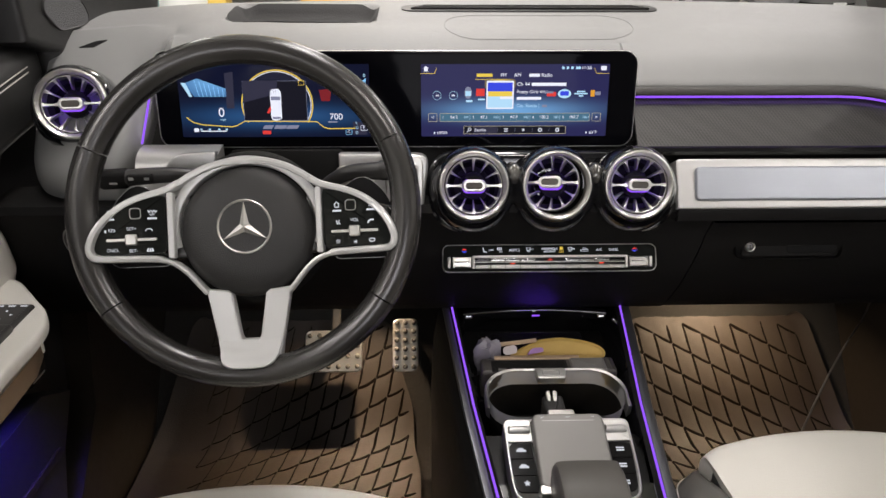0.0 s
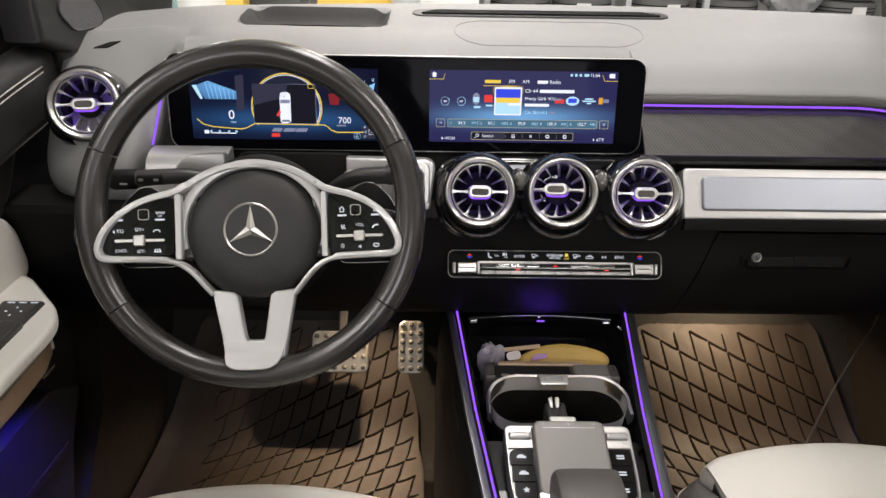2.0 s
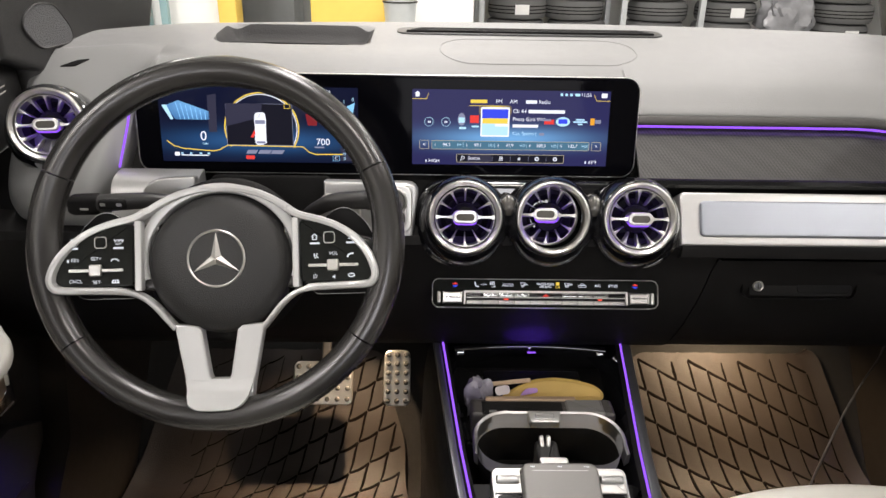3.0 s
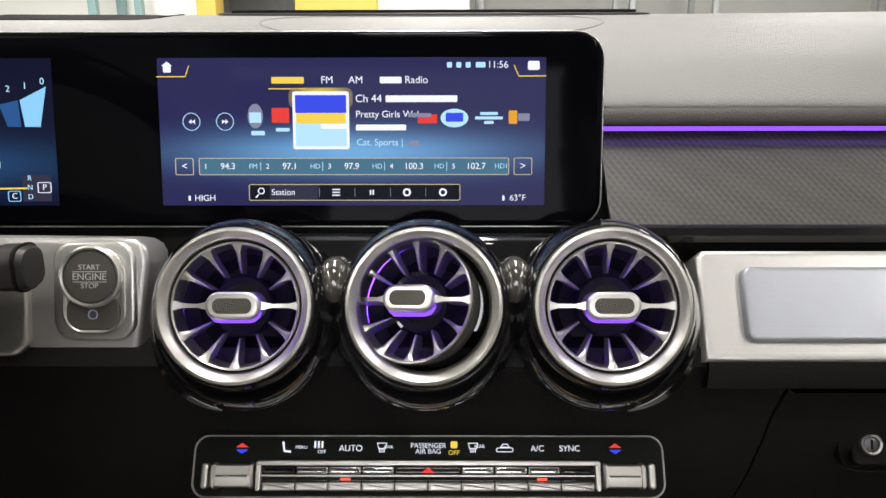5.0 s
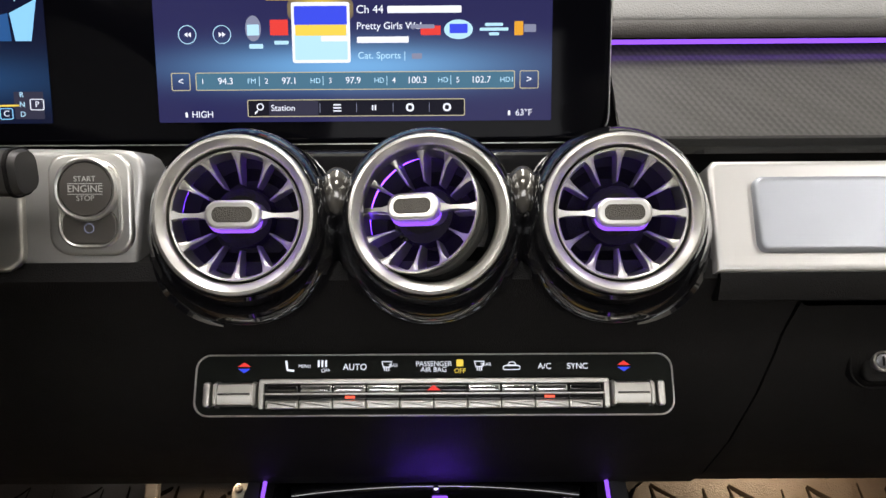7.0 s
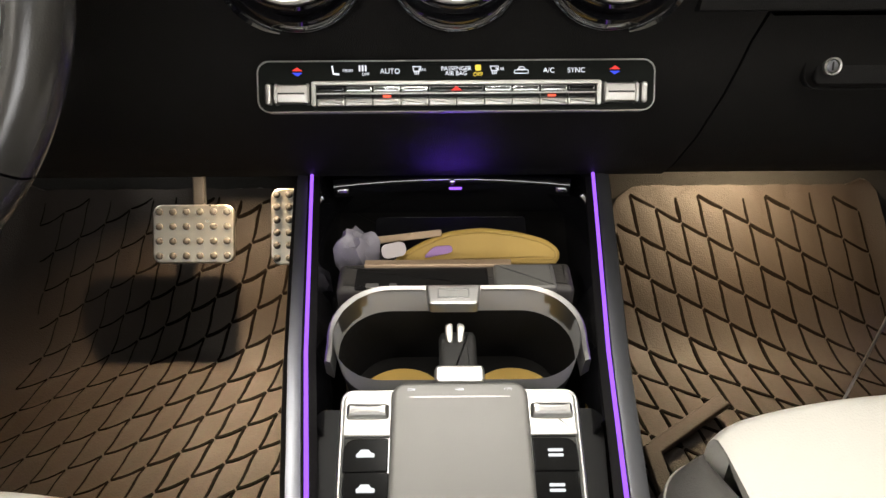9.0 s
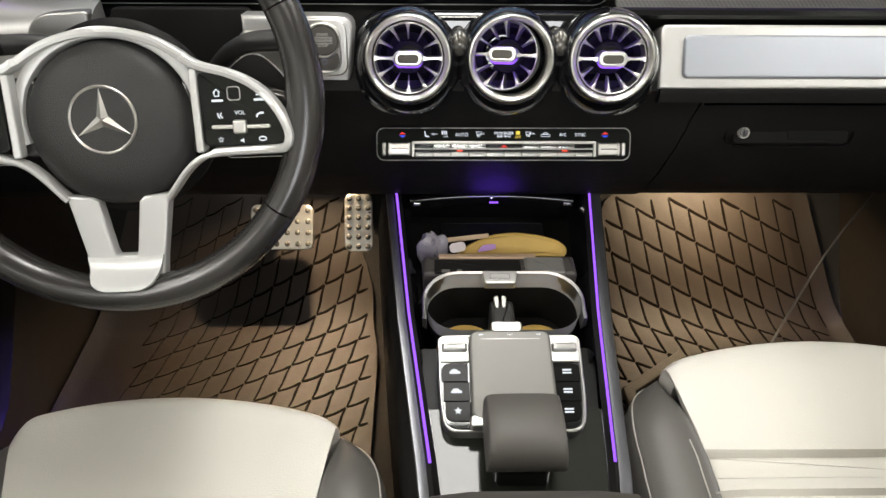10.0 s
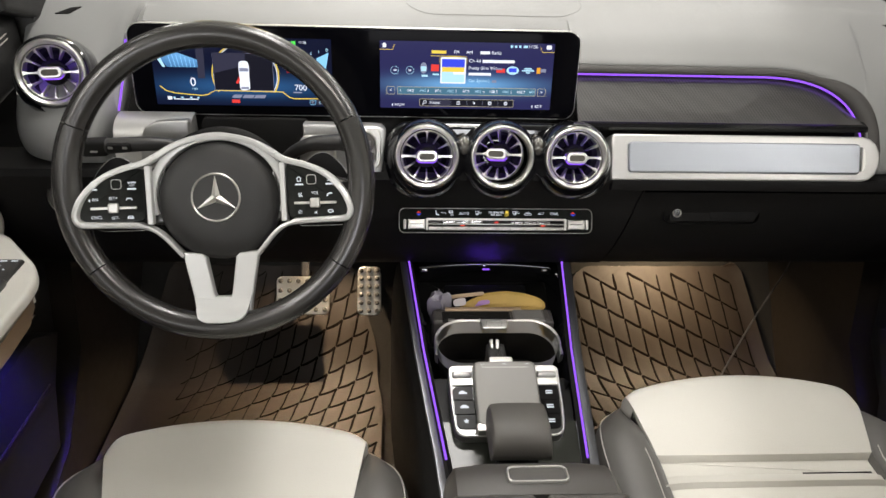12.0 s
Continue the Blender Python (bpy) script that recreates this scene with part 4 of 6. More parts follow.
for x, y, ch, size in ((-0.0782, 0.0112, "MENU", 0.0027), (-0.0655, 0.0085, "OFF", 0.0030), (-0.0477, 0.0105, "AUTO", 0.0052), (-0.0245, 0.0115, "MAX", 0.0026), (0.0, 0.0122, "PASSENGER", 0.0042), (0.0, 0.0088, "AIR BAG", 0.0042), (0.0315, 0.0118, "REAR", 0.0027), (0.067, 0.0105, "A/C", 0.0050), (0.0868, 0.0105, "SYNC", 0.0050)):
    writing("key_label", ch, CT(x, y), size, LWHITE, climate)
writing("key_label", "OFF", CT(0.0158, 0.0080), 0.0040, LYEL, climate, label="yellow OFF label")
part("airbag_icon", slab(0.0042, 0.0042, 0.0003, 0.001, 0.0001, CT(0.0158, 0.0128, 0.0003)), LYEL, climate)
# small pictograms: seat, fan, screens and car
part("pictogram", sweep([CT(-0.0895, 0.0145, 0.0003) @ Vector(), CT(-0.0885, 0.009, 0.0003) @ Vector(), CT(-0.0845, 0.0085, 0.0003) @ Vector()], circle(0.0007, 6)), LWHITE, climate)
for d in (-0.0032, -0.001, 0.0012):
    part("pictogram", slab(0.0012, 0.0042, 0.0003, 0.0004, 0.0001, CT(-0.0665 + d, 0.0128, 0.0003)), LWHITE, climate)
for x in (-0.0285, 0.0275):
    o = [(-0.0032, 0.0028), (0.0032, 0.0028), (0.0022, -0.001), (-0.0022, -0.001)][::-1]
    part("pictogram", ringplate(o, inset(o, 0.0005), 0, 0.0003, 0.00005, CT(x, 0.0112)), LWHITE, climate)
    for d in (-0.0013, 0, 0.0013):
        part("pictogram", slab(0.0006, 0.0028, 0.0003, 0.0002, 0.0001, CT(x + d, 0.0095, 0.0005)), LWHITE, climate)
o = rr(0.0105, 0.0028, 0.0012)
part("pictogram", ringplate(o, inset(o, 0.0005), 0, 0.0003, 0.00005, CT(0.047, 0.0098)), LWHITE, climate)
o = [(-0.003, 0), (0.003, 0), (0.0015, 0.0022), (-0.0015, 0.0022)]
part("pictogram", ringplate(o, inset(o, 0.0005), 0, 0.0003, 0.00005, CT(0.0472, 0.0112)), LWHITE, climate)

PRINT = mk("pale_print", (0.6, 0.6, 0.58), 0.6)
for y, ch, size in ((0.0055, "START", 0.0042), (0.0, "ENGINE", 0.0056), (-0.0052, "STOP", 0.0042)):
    writing("button_text", ch, bz @ Matrix.Translation((0, 0.0085 + y, 0.0079)), size, PRINT, start)
for y in (0.0030, -0.0029):
    part("text_line", slab(0.0195, 0.0004, 0.0004, 0.0001, 0.0001, bz @ Matrix.Translation((0, 0.0085 + y, 0.0080))), PRINT, start)
part("button_symbol", lathe([(0.0028, 0), (0.0028, 0.0002), (0.0024, 0.0002), (0.0024, 0)], bz @ Matrix.Translation((0, -0.0135, 0.0046)), 20, close=True), LGREY, dashboard)
KM = basis((0.278, 0.9405, 0.815), SX, (0, 0.35, 0.94))
lock = part("glovebox_lock", lathe([(0.0068, -0.003), (0.0068, 0.0016), (0.0061, 0.0024), (0.0050, 0.0018), (0.0044, -0.003)], KM, 28, close=True), SATINS, glovebox, "chrome key lock")
part("lock_face", lathe([(0.0043, -0.003), (0.0043, 0.0008), (0.0036, 0.0012), (0.0001, 0.0012)], KM, 24), EDGE, lock)
part("lock_slot", slab(0.0014, 0.0060, 0.001, 0.0005, 0.0001, KM @ Matrix.Translation((0, 0, 0.0016))), KEYB, lock)
part("glovebox_handle", slab(0.135, 0.025, 0.004, 0.005, 0.0015, basis((0.335, 0.9455, 0.812), SX, (0, 0.3, 0.94)) @ Matrix.Translation((0, 0, 0.004))), BLACK, glovebox, "black recessed pull handle")
part("handle_recess", slab(0.07, 0.018, 0.004, 0.005, 0.001, basis((0.365, 0.9455, 0.813), SX, (0, 0.3, 0.94)) @ Matrix.Translation((0, 0, 0.0045))), KEYB, glovebox)
part("handle_frame", ringplate(rr(0.150, 0.033, 0.013), rr(0.1475, 0.0305, 0.012), -0.002, 0.0055, 0.0006, basis((0.333, 0.9455, 0.812), SX, (0, 0.3, 0.94))), BLACK, glovebox, "dark frame of the pull handle")

# ---- steering wheel ----
WM = basis((-0.3545, 0.7694, 0.9414), SX, (0, 0.420, 0.908)) @ Matrix.Rotation(radians(2.0), 4, "Z")
HM = WM @ Matrix.Translation((0, -0.0160, 0))
wheel = thing("steering_wheel", WM.translation, "black leather steering wheel with silver spokes and buttons", "steering wheel")
MAJ, MIN = 0.1692, 0.0158


def rim_arc(a0, a1, n, name, label=""):
    loops = []
    for k in range(n + 1):
        a = radians(lerp(a0, a1, k / n))
        c, s = math.cos(a), math.sin(a)
        side = min(abs((math.degrees(a) + 180 + 4) % 360 - 180), abs((math.degrees(a) - 184 + 180) % 360 - 180))
        bulge = 0.16 * math.exp(-(side / 15) ** 2)
        loops.append([((MAJ + MIN * 0.95 * math.cos(b) * (1 + bulge * max(0, -math.cos(b)))) * c, (MAJ + MIN * 0.95 * math.cos(b) * (1 + bulge * max(0, -math.cos(b)))) * s, MIN * 1.08 * math.sin(b)) for b in [2 * math.pi * j / 20 for j in range(20)]])
    return part(name, stack(loops, None, WM), LEATHER, wheel, label)


rim_arc(24.5, 155.5, 40, "rim_top", "worn black leather upper rim")
rim_arc(156, 214.5, 24, "rim_side", "smooth black leather rim grip")
rim_arc(215, 325, 40, "rim_bottom", "black leather lower rim")
rim_arc(325.5, 384, 24, "rim_side", "smooth black leather rim grip")
part("hub_base", lathe([(0.082, -0.05), (0.084, -0.034), (0.078, -0.024), (0.074, -0.022), (0.0001, -0.02)], HM, 56), BLACK, wheel)
part("airbag_cover", lathe([(0.0715, -0.034), (0.0715, -0.019), (0.0700, -0.0105), (0.0665, -0.0045), (0.059, 0.0003), (0.045, 0.0035), (0.0285, 0.0045), (0.0001, 0.0048)], HM @ Matrix.Translation((0, -0.0045, 0)) @ Matrix.Diagonal((1, 0.975, 1, 1)), 56), HUB, wheel, "dark domed airbag cover")
arc = [radians(lerp(-16, 196, k / 60)) for k in range(61)]
part("hub_ring", stack([[HM @ Vector((r * math.cos(a), (r - 0.006) * math.sin(a), z)) for r, z in ((0.0722, -0.024), (0.0722, -0.0105), (0.0732, -0.0088), (0.077, -0.0078), (0.0815, -0.0085), (0.0815, -0.024))] for a in arc]), WHITEP, wheel, "silver ring round the airbag cover")
emblem = part("emblem", lathe([(0.0285, 0.003), (0.0285, 0.0058), (0.0275, 0.0066), (0.0262, 0.0058), (0.0262, 0.003)], HM, 48, close=True), SATINS, wheel, "round chrome emblem ring")
part("emblem_disc", lathe([(0.0262, 0.003), (0.0262, 0.0052), (0.0001, 0.0053)], HM, 40), HUB, emblem)
for k in range(3):
    a = Matrix.Rotation(radians(120 * k), 4, "Z")
    bm = bmesh.new()
    p = [(0, 0.0262, 0.0054), (-0.0048, 0.0028, 0.0054), (0, -0.0001, 0.0054), (0.0048, 0.0028, 0.0054), (0, 0.001, 0.0082)]
    vs = [bm.verts.new(HM @ a @ Vector(q)) for q in p]
    for f in ((0, 1, 4), (4, 3, 0), (1, 2, 4), (2, 3, 4)):
        bm.faces.new([vs[i] for i in f])
    part("emblem_point", bm, SATINS, emblem)

POD = [(0.077, -0.024), (0.084, -0.0285), (0.146, -0.028), (0.1545, -0.022), (0.1555, -0.013), (0.149, 0.003), (0.137, 0.018), (0.122, 0.029), (0.104, 0.036), (0.084, 0.0395), (0.077, 0.036)]
for s in (1, -1):
    o = [(x * 1.015, y) for x, y in POD] if s > 0 else [(-x * 1.015, y) for x, y in POD][::-1]
    o = rounded(o, 0.006)
    tilt = HM @ Matrix.Translation((0, 0, -0.006)) @ Matrix.Rotation(radians(-6.5 * s), 4, "Y")
    pod = part("button_pod", plate(inset(o, 0.0035), -0.012, 0.0006, 0.0008, tilt), DECK, wheel, "gloss black button panel")
    part("pod_edge", slab(0.0068, 0.069, 0.012, 0.002, 0.0015, tilt @ Matrix.Translation((0.0772 * s, 0.0045, 0.0004))), WHITEP, pod)
    c = 0.1155 * s
    part("scroll_wheel", slab(0.0115, 0.0115, 0.004, 0.002, 0.0015, tilt @ Matrix.Translation((c, -0.009, 0.006))), SATINS, pod)
    part("scroll_bar", slab(0.050, 0.0032, 0.003, 0.0015, 0.0006, tilt @ Matrix.Translation((c, -0.009, 0.003))), SATINS, pod)
    part("touch_square", ringplate(rr(0.0115, 0.0115, 0.003), rr(0.0098, 0.0098, 0.0024), -0.001, 0.0012, 0.0003, tilt @ Matrix.Translation((c - 0.004 * s, 0.018, 0))), SATINS, pod)
    def line_icon(points, w=0.0006, name="button_mark"):
        return part(name, sweep([tilt @ Vector((c + a, b, 0.0011)) for a, b in points], circle(w, 5)), mark_mat, pod)
    for bx in (-0.0215, 0.0205) if s < 0 else (-0.0185, 0.0175):
        part("button_line", slab(0.0098, 0.0019, 0.001, 0.0008, 0.0002, tilt @ Matrix.Translation((c + bx, 0.0125, 0.0012))), mark_mat, pod)
    if s < 0:
        line_icon([(-0.0248, 0.0165), (-0.0225, 0.0188), (-0.0205, 0.0198), (-0.0190, 0.0165)])
        line_icon([(-0.0232, 0.0212), (-0.0195, 0.0212), (-0.0180, 0.0190)])
        for a in (0.0178, 0.0212, 0.0242):
            line_icon([(a - 0.0012, 0.0208), (a, 0.0185), (a + 0.0012, 0.0205)])
        writing("button_text", "OFF", tilt @ Matrix.Translation((c + 0.0208, 0.0163, 0.0012)), 0.0030, mark_mat, pod)
        for ch, bx, by in (("RES", -0.0195, 0.0010), ("CNCL", -0.0190, -0.0195), ("SET-", 0.0010, -0.0205), ("SET+", 0.0, 0.0022)):
            writing("button_text", ch, tilt @ Matrix.Translation((c + bx, by, 0.0012)), 0.0046, mark_mat, pod)
        part("button_mark", plate([(-0.0268, -0.0002), (-0.0252, -0.0014), (-0.0246, 0.0016), (-0.0262, 0.0020)], 0, 0.0003, 0, tilt @ Matrix.Translation((c, 0, 0.0012))), mark_mat, pod)
        line_icon([(0.0135, -0.0004), (0.0150, 0.0018), (0.0190, 0.0018), (0.0205, -0.0004)])
        for d in (-1, 0, 1):
            line_icon([(0.0175 + d * 0.0030, -0.0212), (0.0175 + d * 0.0018, -0.0182)], 0.0007)
        line_icon([(0.0140, -0.0212), (0.0210, -0.0212)])
    else:
        line_icon([(-0.0212, 0.0190), (-0.0185, 0.0216), (-0.0158, 0.0190)])
        line_icon([(-0.0204, 0.0190), (-0.0204, 0.0162), (-0.0166, 0.0162), (-0.0166, 0.0190)])
        line_icon([(0.0150, 0.0165), (0.0195, 0.0165), (0.0208, 0.0185), (0.0192, 0.0202), (0.0150, 0.0202)])
        line_icon([(0.0168, 0.0216), (0.0150, 0.0202), (0.0168, 0.0188)])
        writing("button_text", "VOL", tilt @ Matrix.Translation((c, 0.0022, 0.0012)), 0.0046, mark_mat, pod)
        line_icon([(-0.0192, 0.0026), (-0.0188, -0.0006), (-0.0176, -0.0020)])
        line_icon([(-0.0160, 0.0026), (-0.0172, 0.0004), (-0.0152, -0.0018)])
        line_icon([(0.0140, -0.0016), (0.0148, 0.0006), (0.0172, 0.0018), (0.0200, 0.0018)], 0.0009)
        star = [((0.0028 if k % 2 == 0 else 0.0012) * math.sin(k * math.pi / 5), (0.0028 if k % 2 == 0 else 0.0012) * math.cos(k * math.pi / 5)) for k in range(10)][::-1]
        part("button_mark", ringplate(star, [(x * 0.62, y * 0.62) for x, y in star], 0, 0.0003, 0.00003, tilt @ Matrix.Translation((c - 0.0185, -0.0195, 0.0010))), mark_mat, pod)
        part("button_mark", plate([(-0.0014, -0.0008), (0.0002, -0.0008), (0.0014, -0.0022), (0.0014, 0.0022), (0.0002, 0.0008), (-0.0014, 0.0008)], 0, 0.0003, 0, tilt @ Matrix.Translation((c, -0.0205, 0.0012))), mark_mat, pod)
        line_icon([(0.0175 + 0.0030 * math.cos(g * math.pi / 6), -0.0192 + 0.0016 * math.sin(g * math.pi / 6)) for g in range(13)])
    # shift paddle behind the pod
    o = [(0.088, -0.0385), (0.146, -0.0385), (0.156, -0.028), (0.158, 0.008), (0.145, 0.034), (0.128, 0.050), (0.114, 0.050), (0.088, 0.030)]
    o = rounded([(x * s, y) for x, y in o][::s], 0.008)
    paddle = part("shift_paddle", plate(o, -0.032, -0.0275, 0.001, HM), BLACK, wheel, "dark shift paddle")
    part("paddle_edge", ringplate(o, inset(o, 0.0006), -0.0275, -0.0268, 0.0001, HM), SATIND, paddle, "thin silver paddle edge")
    # spoke behind the pod, running into the rim
    part("spoke", plate([(0.06 * s, -0.032), (0.155 * s, -0.030), (0.164 * s, -0.005), (0.150 * s, 0.018), (0.06 * s, 0.040)][::s], -0.030, -0.012, 0.006, HM), LEATHER, wheel)
# one silver frame runs from the lower spoke round both pods and over the hub
fr = [(0.045, -0.070), (0.053, -0.0605), (0.064, -0.0475), (0.076, -0.038), (0.090, -0.034), (0.120, -0.0325), (0.147, -0.0315), (0.1555, -0.0275), (0.159, -0.019), (0.1575, -0.009), (0.151, 0.005), (0.139, 0.0195), (0.123, 0.031), (0.105, 0.0385), (0.090, 0.0425), (0.079, 0.0462), (0.069, 0.0525), (0.057, 0.0600), (0.042, 0.0672), (0.022, 0.0728)]
fr = fr + [(0.0, 0.0745)] + [(-x, y) for x, y in fr[::-1]]
fr = [tuple(p)[:2] for p in spline([(x, y, 0) for x, y in fr], 4)]
rise = lambda x: -0.006 + 0.114 * abs(x) + 0.0055 * smooth((abs(x) - 0.13) / 0.03)
wide = lambda x, y: 0.0075 if y > -0.02 or abs(x) > 0.088 else 0.0052
loops = []
for k, (x, y) in enumerate(fr):
    a, b = Vector(fr[max(0, k - 1)]), Vector(fr[min(len(fr) - 1, k + 1)])
    d = (b - a).normalized()
    q = Vector((-d.y, d.x)) * wide(x, y)
    z = rise(x) - (0.004 if abs(x) < 0.07 and y > 0 else 0)
    loops.append([HM @ Vector((x + q.x * u, y + q.y * u, z + dz)) for u, dz in ((0.0, -0.012), (0.0, -0.001), (0.14, 0.0012), (0.5, 0.0022), (0.88, 0.0014), (1.0, -0.001), (1.0, -0.012))])
part("spoke_frame", stack(loops), WHITEP, wheel, "silver frame round the buttons and hub")
half = [(-0.0445, -0.064), (-0.0335, -0.122), (-0.0305, -0.146), (-0.027, -0.156), (-0.020, -0.1605)]
slot = [(0.022, -0.066), (0.0175, -0.070), (0.0105, -0.114), (0.0085, -0.118)]
o = half + [(-x, y) for x, y in half[::-1]] + slot + [(-x, y) for x, y in slot[::-1]]
part("lower_spoke", plate(o, -0.014, -0.002, 0.002, HM), WHITEP, wheel, "pale silver forked lower spoke")
# its rounded foot, lapped over the lower rim
foot_r, foot_z = (0.1365, 0.142, 0.1475, 0.1515, 0.1550, 0.1580, 0.1605, 0.1625), (-0.0018, -0.0010, 0.0014, 0.0052, 0.0099, 0.0141, 0.0164, 0.0176)
rows = []
for k in range(29):
    u = -1 + k / 14
    last = lerp(0.1535, 0.1622, math.sqrt(max(0, 1 - max(0, (abs(u) - 0.45) / 0.55) ** 2)))
    row = []
    for j in range(13):
        r = lerp(0.1365, last, j / 12)
        x = u * lerp(0.0332, 0.0278, (r - 0.1365) / 0.026)
        row.append(WM @ Vector((x, -math.sqrt(r * r - 0.6 * x * x), float(np.interp(r, foot_r, foot_z)))))
    rows.append(row[::-1])
part("spoke_foot", sheet(rows, 0.0025), WHITEP, wheel, "rounded silver foot of the lower spoke")

column = thing("steering_column", (-0.357, 0.9, 0.86), "black steering column shroud behind the wheel", "steering column")
part("shroud", plate(rr(0.13, 0.10, 0.04), -0.16, -0.055, 0.012, HM @ Matrix.Translation((0, -0.005, 0))), BLACK, column)
part("recess", slab(0.15, 0.06, 0.01, 0.01, 0.003, basis((-0.345, 0.962, 0.918), SX, (0, 0.3, 1))), BLACK, column)
ls = thing("indicator_stalk", (-0.43, 0.86, 0.95), "black indicator stalk on the column", "stalk")
pts = spline([(-0.400, 0.905, 0.910), (-0.430, 0.888, 0.936), (-0.456, 0.879, 0.944), (-0.485, 0.875, 0.9445), (-0.516, 0.873, 0.9425)], 5)
part("lever", sweep(pts, rr(0.0165, 0.0175, 0.006, 3), scales=[lerp(0.85, 1.1, k / (len(pts) - 1)) for k in range(len(pts))]), SATIN, ls)
part("end_cap", sweep([(-0.513, 0.873, 0.9420), (-0.516, 0.873, 0.9420), (-0.541, 0.871, 0.9415), (-0.546, 0.871, 0.9415)], rr(0.019, 0.0225, 0.006), scales=(0.85, 1, 1, 0.8)), BLACK, ls)
slider = part("slider", box(-0.511, -0.482, 0.8605, 0.874, 0.9400, 0.9500, 0.002), BLACK, ls, "black slider switch")
for dx in (-0.5055, -0.4875):
    part("slider_mark", slab(0.006, 0.0035, 0.001, 0.0008, 0.0002, basis((dx, 0.8603, 0.9455), SX, (0, 0.05, 1))), SATIND, slider)
part("stalk_mark", slab(0.009, 0.0022, 0.001, 0.0008, 0.0002, basis((-0.527, 0.8612, 0.9395), SX, (0, 0.05, 1))), SATIND, ls)
rs = thing("gear_stalk", (-0.24, 0.86, 0.95), "black gear selector stalk with grey end button", "stalk")
pts = spline([(-0.305, 0.918, 0.900), (-0.281, 0.903, 0.926), (-0.259, 0.895, 0.9395), (-0.238, 0.893, 0.9425), (-0.217, 0.893, 0.9435)], 5)
part("lever", sweep(pts, rr(0.0195, 0.0185, 0.007, 3), scales=[lerp(0.85, 1.1, k / (len(pts) - 1)) for k in range(len(pts))]), SATIN, rs)
part("end_button", sweep([(-0.221, 0.893, 0.9440), (-0.217, 0.893, 0.9440), (-0.206, 0.8935, 0.9440), (-0.2025, 0.8935, 0.9440)], rr(0.0225, 0.0235, 0.008), scales=(0.9, 1, 1, 0.86)), SATIN, rs, "dark grey end button")
part("button_rim", sweep([(-0.2075, 0.8935, 0.9440), (-0.2055, 0.8935, 0.9440)], rr(0.0238, 0.0248, 0.0085)), BLACK, rs)
dial = thing("light_switch", (-0.612, 0.93, 0.838), "black round light switch dial with silver edge", "switch")
LM = basis((-0.612, 0.934, 0.838), SX, (0, 0.12, 1))
part("dial_ring", lathe([(0.026, -0.01), (0.026, 0.004), (0.0252, 0.005), (0.0242, 0.004), (0.0242, -0.01)], LM, 36, close=True), SATINS, dial)
part("knob", lathe([(0.0235, -0.01), (0.0235, 0.006), (0.021, 0.010), (0.0001, 0.0105)], LM, 36), SATIN, dial)

# ---- floor, footwells and mats ----


def floor_z(y):
    if y < 1.14:
        return 0.285
    if y < 1.22:
        return 0.285 + 1.25 * (y - 1.14) ** 2 / 0.16
    return 0.335 + 1.25 * (y - 1.22)


floor = solid("floor", sheet([[(x, y, floor_z(y) - 0.02) for x in (-0.76, -0.4, 0, 0.4, 0.76)] for y in (-1.2, 0, 0.8, 1.14, 1.16, 1.18, 1.2, 1.22, 1.3, 1.42)], 0.03), CARPET, "black carpeted car floor rising to the bulkhead", "floor", kind="structure")
solid("bulkhead", extrude_yz([(1.41, 0.20), (1.45, 0.20), (1.45, 1.06), (1.41, 1.06)], -0.78, 0.78), CARPET, "black bulkhead behind the footwells", "wall", kind="structure")


MAT_Y = [0.55 + 0.005 * k for k in range(170)]
MAT_S = [0.0]
for ya, yb in zip(MAT_Y, MAT_Y[1:]):
    MAT_S.append(MAT_S[-1] + math.hypot(yb - ya, floor_z(yb) - floor_z(ya)))


def mat_point(x, s, lift):
    y = float(np.interp(s, MAT_S, MAT_Y))
    return (x, y, floor_z(y) + lift)


def mat_inner(side, s):
    return 0.176 + 0.014 * smooth((s - 0.52) / 0.12) + (0.03 if side < 0 else 0.05) * smooth((s - 0.66) / 0.14)


def mat_outer(side, s):
    return (0.694 if side < 0 else 0.684) - 0.24 * max(0, s - 0.61)


